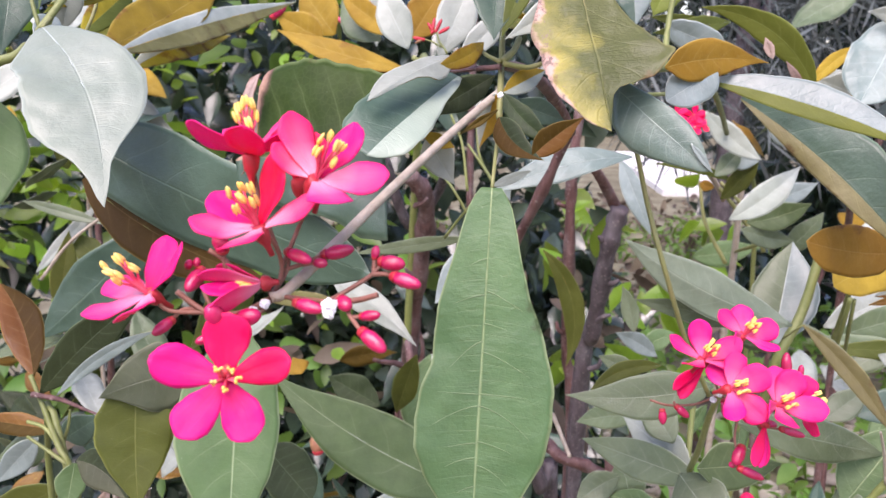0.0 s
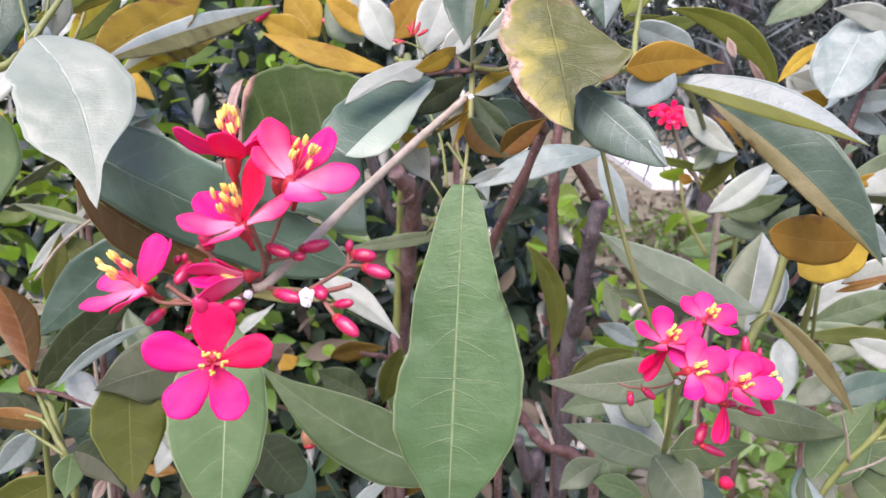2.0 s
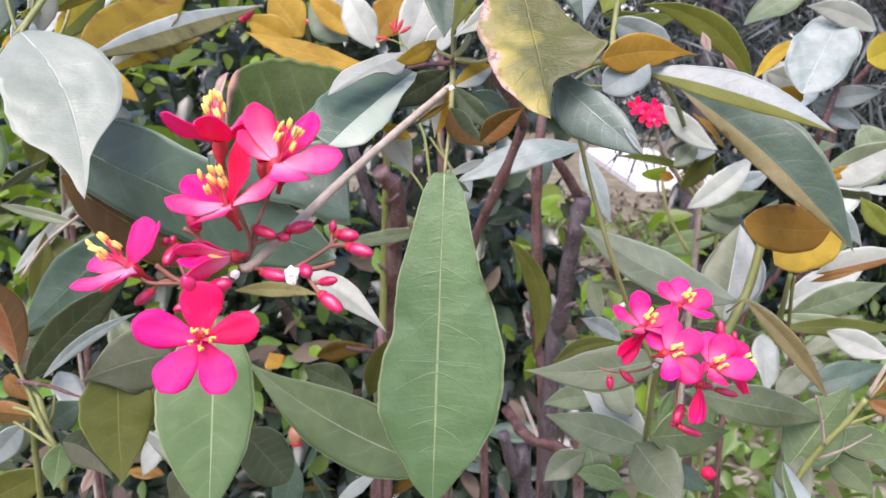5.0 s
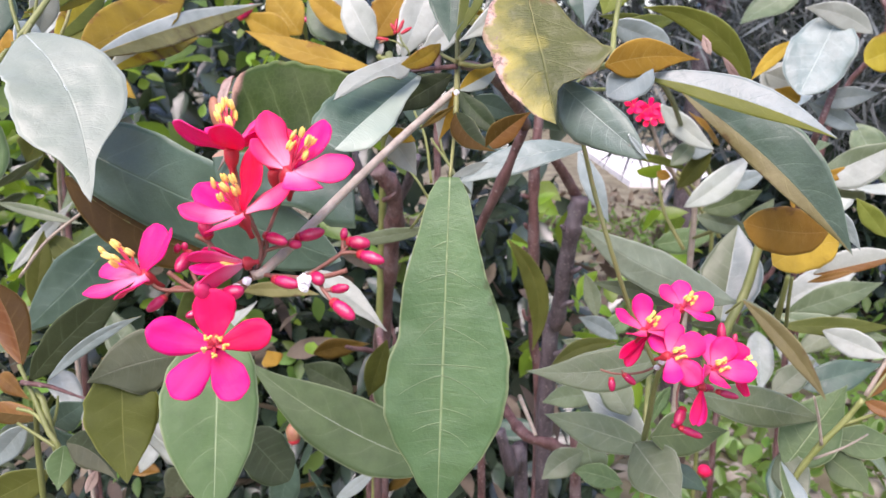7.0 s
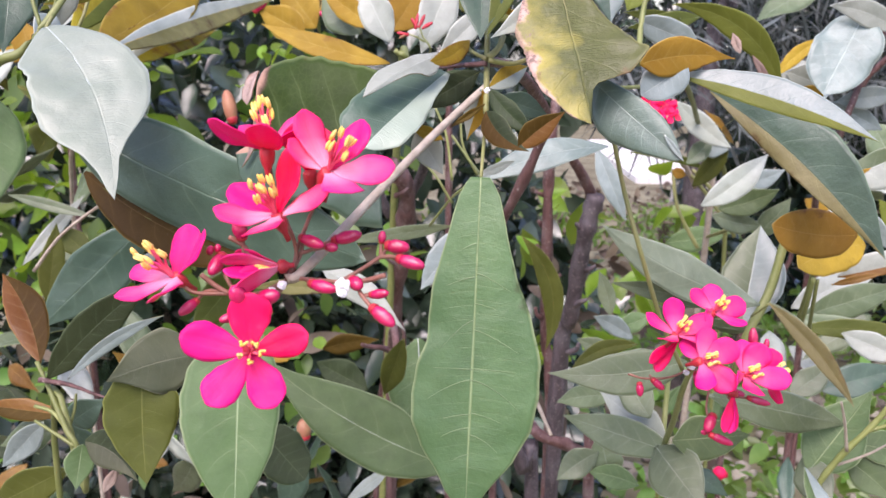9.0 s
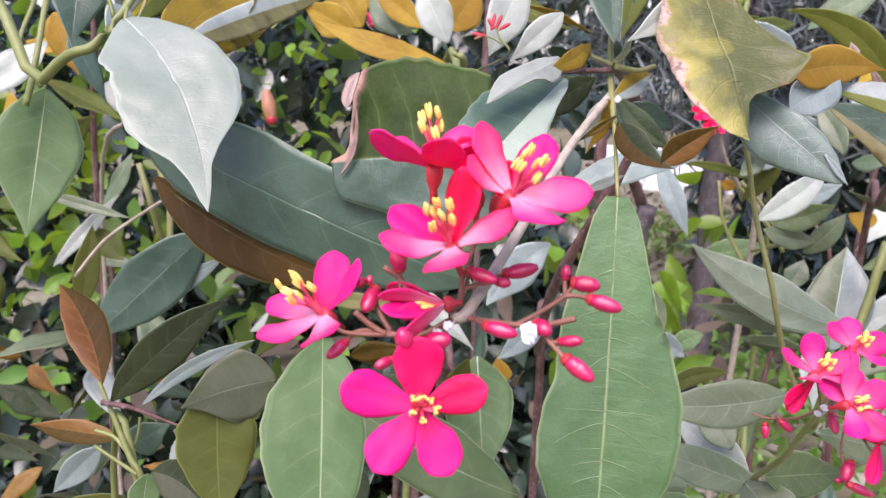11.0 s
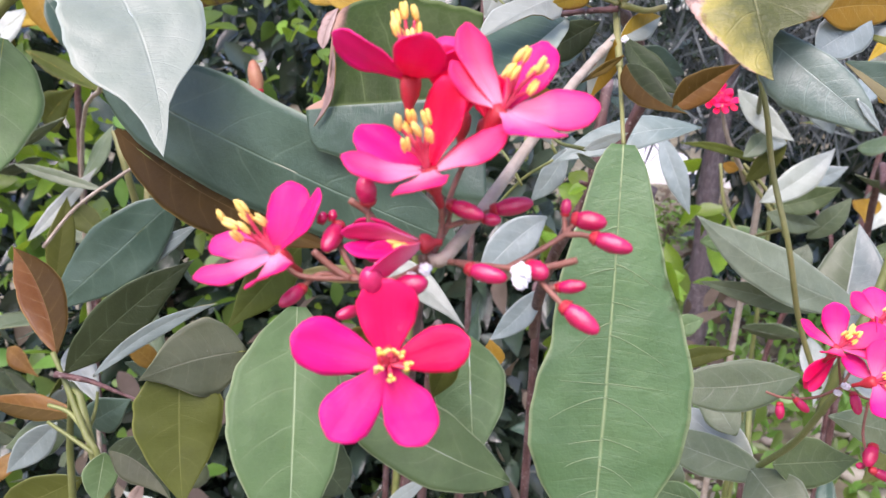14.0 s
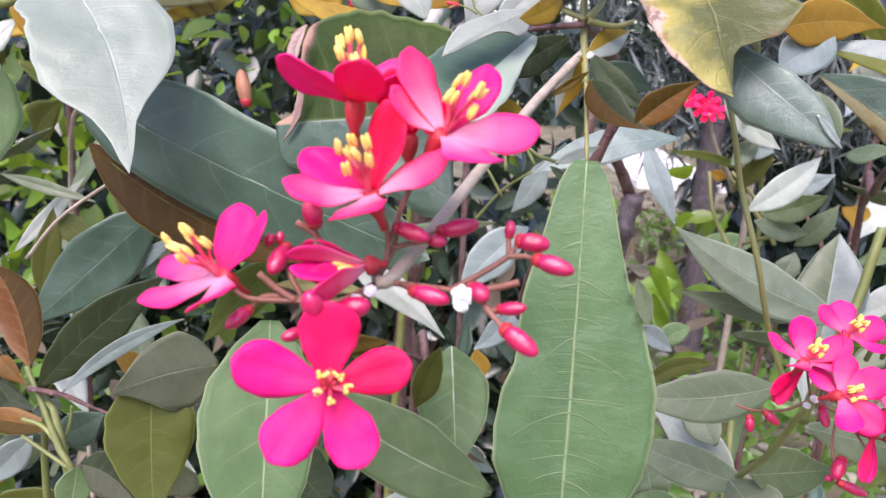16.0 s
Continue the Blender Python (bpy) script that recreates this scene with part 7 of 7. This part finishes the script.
leaf(far_right, (0.2123, 0.3742, 1.1560), (0.1725, 0.3579, 1.1478), 0.0238, (0.25, -0.84, 0.48), MUSTARD, OCHRE, shape='blunt', fold=6, bow=0.06, twist=0)
leaf(far_right, (0.1851, 0.3391, 1.1723), (0.1656, 0.3321, 1.1671), 0.0020, (0.19, -0.87, 0.46), RUSSET, WITHER, shape='lance', fold=20)
stem(far_right, [(0.1810, 0.3585, 1.1424), (0.1828, 0.3650, 1.1279), (0.1923, 0.3889, 1.1006)], 0.0011, 0.0012, FRESH, "shoot", "", sides=7)
stem(far_right, [(0.1839, 0.3602, 1.1413), (0.1859, 0.3650, 1.1279), (0.1979, 0.3889, 1.1006)], 0.0009, 0.001, FRESH, "shoot", "", sides=7)
leaf(far_right, (0.1623, 0.3905, 1.1063), (0.1793, 0.4234, 1.1535), 0.0342, (-0.27, -0.74, 0.61), GREY, GREY, "folded leaf, grey-green on one half and pale on the other", fold=16, fold2=-10, shape='lance', asym=0.1, twist=0, split=SILVER)
leaf(far_right, (0.2225, 0.4296, 1.1783), (0.2621, 0.4151, 1.2029), 0.0222, (-0.42, -0.89, 0.15), GREY, RUSSET, fold=12, shape='lance', asym=0.3, split=PALE)
leaf(far_right, (0.2205, 0.4259, 1.1802), (0.2508, 0.4213, 1.1870), 0.0070, (-0.19, -0.96, 0.21), OCHRE, RUSSET, fold=20, shape='lance')
leaf(far_right, (0.2999, 0.4795, 1.1335), (0.2795, 0.4860, 1.1582), 0.0133, (-0.33, -0.94, -0.03), LIME, PALE, fold=14, shape='lance')
leaf(far_right, (0.2131, 0.3969, 1.1319), (0.2504, 0.3802, 1.1481), 0.0133, (-0.48, -0.85, 0.23), PALE, RUSSET, shape='lance', fold=14, asym=-0.4, split=RUSSET)
leaf(far_right, (0.2105, 0.3968, 1.1274), (0.2324, 0.3878, 1.1372), 0.0043, (-0.46, -0.85, 0.25), RUSSET, OCHRE, shape='lance', fold=20)
leaf(second, (0.1189, 0.4771, 1.0216), (0.0818, 0.4941, 1.0075), 0.0172, (-0.49, -0.80, 0.34), GREY, SILVER, fold=12, shape='lance', bow=0.04)
leaf(second, (0.1039, 0.4492, 0.9946), (0.0766, 0.4443, 0.9764), 0.0184, (-0.18, -0.85, 0.50), GREY, GREY, fold=12, shape='lance', bow=0.04)
leaf(second, (0.1249, 0.4259, 0.9848), (0.0968, 0.4458, 0.9821), 0.0159, (-0.53, -0.67, 0.51), GREEN, GREY, fold=12, shape='lance', bow=0.04)
leaf(second, (0.1389, 0.5574, 1.0121), (0.1055, 0.5618, 1.0286), 0.0159, (0.01, -0.96, 0.28), GREY, OLIVE, fold=12, shape='lance', bow=0.04)
leaf(second, (0.1547, 0.5808, 1.0220), (0.1184, 0.5665, 1.0459), 0.0153, (0.37, -0.93, 0.01), SILVER, GREY, fold=12, shape='lance', bow=0.04)
leaf(second, (0.1680, 0.5856, 1.0399), (0.1409, 0.5819, 1.0262), 0.0164, (-0.09, -0.90, 0.42), GREEN, GREY, fold=12, shape='lance', bow=0.04)
leaf(second, (0.1405, 0.6043, 1.0325), (0.1304, 0.6140, 1.0688), 0.0141, (-0.18, -0.96, 0.21), GREY, GREY, fold=12, shape='lance', bow=0.04)


# ---- inner leaves of the shrub, further back ----
def inner_branch(count, low, high, sorts, label, seed, long=(0.05, 0.1)):
    """A branch whose leaves fill a part of the shrub: each leaf a part on its twig."""
    rng = np.random.default_rng(seed)
    low, high = np.array(low), np.array(high)
    mid = (low + high) / 2
    root = (float(mid[0]), float(high[1]), 0.0)
    br = thing("leafy_branch", root, label, "shrub branch", "branches of the flowering shrub")
    top = np.array((mid[0], high[1], high[2]))
    stem(br, [top, (mid + top) / 2 + np.array((0.02, 0.05, 0)), np.array((mid[0] - 0.02, high[1] + 0.03, low[2])), root], 0.002, 0.005, BARK, rough=0.2, knots=5)
    for _ in range(count):
        base = low + (high - low) * rng.random(3)
        d = rng.normal(size=3) * (1, 0.6, 0.8) + np.array((0, -0.4, -0.15))
        ln = long[0] + (long[1] - long[0]) * rng.random()
        tip = base + unit(d) * ln
        face = rng.normal(size=3) * 0.6 + np.array((0, -0.8, 0.8))
        top_m, low_m = sorts[rng.integers(len(sorts))]
        leaf(br, base, tip, ln * (0.3 + 0.2 * rng.random()), face, top_m, low_m, shape=("lance", "ovate", "drip")[rng.integers(3)], fold=8 + 16 * rng.random(), bow=0.1 * (rng.random() - 0.5),
             rows=12, cols=6, wave=0.04)


inner_branch(34, (-0.62, 0.62, 1.0), (-0.3, 0.95, 1.32), ((GREY, OLIVE), (PALE, GREY), (DEEP, GREY), (OLIVE, OCHRE), (OCHRE, OCHRE)), "inner branch with mixed pale and olive leaves", 21)
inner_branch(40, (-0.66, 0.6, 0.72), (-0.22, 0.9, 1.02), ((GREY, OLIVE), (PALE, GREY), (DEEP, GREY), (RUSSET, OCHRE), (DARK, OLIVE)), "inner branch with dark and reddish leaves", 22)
# Only dark leaf colours here: they carry the deep shade behind the flowers.
inner_branch(16, (-0.2, 0.75, 0.7), (0.06, 0.95, 0.92), ((DEEP, DARK), (DARK, DARK), (BROWN, DARK)), "inner branch with shade put into its dark leaves, some withered", 23)
inner_branch(14, (0.26, 0.72, 0.78), (0.62, 1.0, 1.05), ((GREY, GREY), (PALE, GREY), (DEEP, GREY), (GREEN, GREY), (OLIVE, OCHRE)), "inner branch with grey-green leaves", 24)
inner_branch(30, (0.36, 0.72, 1.05), (0.72, 1.0, 1.34), ((GREY, GREY), (PALE, PALE), (SILVER, GREY), (OLIVE, OCHRE), (OCHRE, OCHRE)), "inner branch with pale and ochre leaves", 25)
inner_branch(20, (-0.25, 0.7, 1.28), (0.3, 0.95, 1.42), ((OCHRE, OCHRE), (PALE, GREY), (GREY, OLIVE), (OLIVE, OCHRE)), "upper inner branch with ochre leaves", 26)

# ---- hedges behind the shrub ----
scatter_leaves("hedge_foliage", 8000, (-0.75, 1.65, 0.8), (2.1, 0.6, 1.7), 0.07, 0.5, HEDGE_SHADED, "dense dark green hedge foliage in shade", "hedge", 11)
scatter_leaves("hedge_leaves", 520, (-0.66, 1.3, 1.05), (1.2, 0.4, 1.2), 0.055, 0.55, HEDGE_GREEN, "mid green glossy hedge leaves", "hedge", 12)
scatter_leaves("fresh_leaves", 190, (-0.55, 1.2, 1.14), (1.1, 0.4, 0.72), 0.026, 0.6, HEDGE_FRESH, "bright fresh green young hedge leaves", "hedge", 13)
scatter_leaves("sunlit_hedge_leaves", 110, (-0.69, 1.2, 0.98), (0.34, 0.2, 0.34), 0.05, 0.55, HEDGE_FRESH, "bright green hedge leaves catching the light", "hedge", 31)
scatter_leaves("young_hedge_shoots", 150, (-0.4, 1.1, 1.17), (0.5, 0.2, 0.5), 0.025, 0.6, HEDGE_FRESH, "bright fresh shoots on top of the hedge", "hedge", 27)
scatter_leaves("fresh_undergrowth", 46, (0.28, 1.25, 0.88), (0.34, 0.3, 0.34), 0.06, 0.55, HEDGE_FRESH, "bright green leaves behind the stems", "undergrowth", 19)
scatter_leaves("thicket_foliage", 3400, (-0.2, 1.6, 0.42), (1.15, 0.5, 0.9), 0.08, 0.45, HEDGE_SHADED, "dark shaded undergrowth behind the stems", "undergrowth", 17)
scatter_leaves("dead_leaves", 380, (-0.1, 1.45, 0.42), (1.4, 0.7, 0.95), 0.07, 0.4, LITTER, "dry brown and purplish dead leaves caught in the undergrowth", "dead leaves", 20)
conifer = thing("conifer_trunk", (0.779, 2.3, 0.0), "dark shaded trunk standing under feathery needle foliage", "conifer")
stem(conifer, [(0.809, 2.300, 1.950), (0.789, 2.310, 1.500), (0.759, 2.300, 0.950), (0.769, 2.290, 0.400), (0.779, 2.300, 0.000)], 0.018, 0.040, BARK_GREY, "trunk", "", rough=0.2, knots=5)
stem(conifer, [(1.259, 2.700, 1.900), (1.009, 2.480, 1.620), (0.779, 2.310, 1.300)], 0.008, 0.016, BARK_GREY, "branch", "", rough=0.2)
stem(conifer, [(0.359, 2.600, 1.850), (0.559, 2.420, 1.600), (0.779, 2.300, 1.380)], 0.007, 0.014, BARK_GREY, "branch", "", rough=0.2)
scatter_leaves("needle_foliage", 14000, (1.55, 2.6, 1.72), (2.7, 1.0, 1.6), 0.13, 0.06, NEEDLE, "fine dark grey feathery needle foliage", "conifer", 14, 0.8)
# Dark filler mass, added behind the needles so that no ground shows through.
scatter_leaves("conifer_core", 7000, (2.64, 3.6, 1.2), (3.0, 0.8, 2.5), 0.16, 0.3, HEDGE_SHADED, "dark backdrop foliage added behind the needles", "conifer", 18, 0.8)
scatter_leaves("far_hedge_foliage", 14000, (0.5, 13.5, 2.0), (26.0, 2.0, 4.4), 0.35, 0.5, HEDGE_SHADED, "tall dark hedge far across the path", "hedge", 15)
scatter_leaves("low_plants", 3200, (0.9, 2.3, 0.16), (2.6, 2.0, 0.36), 0.06, 0.5, HEDGE_GREEN, "low green ground cover plants", "ground cover", 16)
scatter_leaves("ground_litter", 2600, (2.0, 4.9, 0.02), (6.0, 4.2, 0.05), 0.09, 0.5, LITTER, "dry leaves strewn over the garden soil", "leaf litter", 28, 0.0)
scatter_leaves("mossy_tufts", 2400, (1.6, 5.2, 0.05), (4.4, 1.2, 0.16), 0.07, 0.3, HEDGE_GREEN, "low mossy green tufts on the soil", "ground cover", 29, 0.0)


def pebbles(count, centre, spread, seed):
    """Loose stones strewn over the soil."""
    rng = np.random.default_rng(seed)
    bm = bmesh.new()
    bmesh.ops.create_icosphere(bm, subdivisions=2, radius=1.0)
    ball = np.array([v.co[:] for v in bm.verts])
    tris = np.array([[v.index for v in f.verts] for f in bm.faces])
    bm.free()
    verts, faces = [], []
    for i in range(count):
        size = 0.012 + 0.03 * rng.random() ** 2
        stone = ball * (1 + 0.22 * np.sin(ball[:, [1, 2, 0]] * 3 + rng.random(3) * 6)) * size * (1.2, 0.9, 0.6)
        verts.append(stone + np.asarray(centre) + (rng.random(3) - 0.5) * np.asarray(spread))
        faces += [tuple(t) for t in tris + i * len(ball)]
    me = mesh("pebbles", np.vstack(verts), faces)
    me.materials.append(STONE)
    return tagged(new("pebbles", me), "pale grey and reddish pebbles lying on the soil", "pebbles", kind="stuff")


pebbles(550, (1.25, 2.3, 0.0), (2.0, 1.6, 0.02), 30)
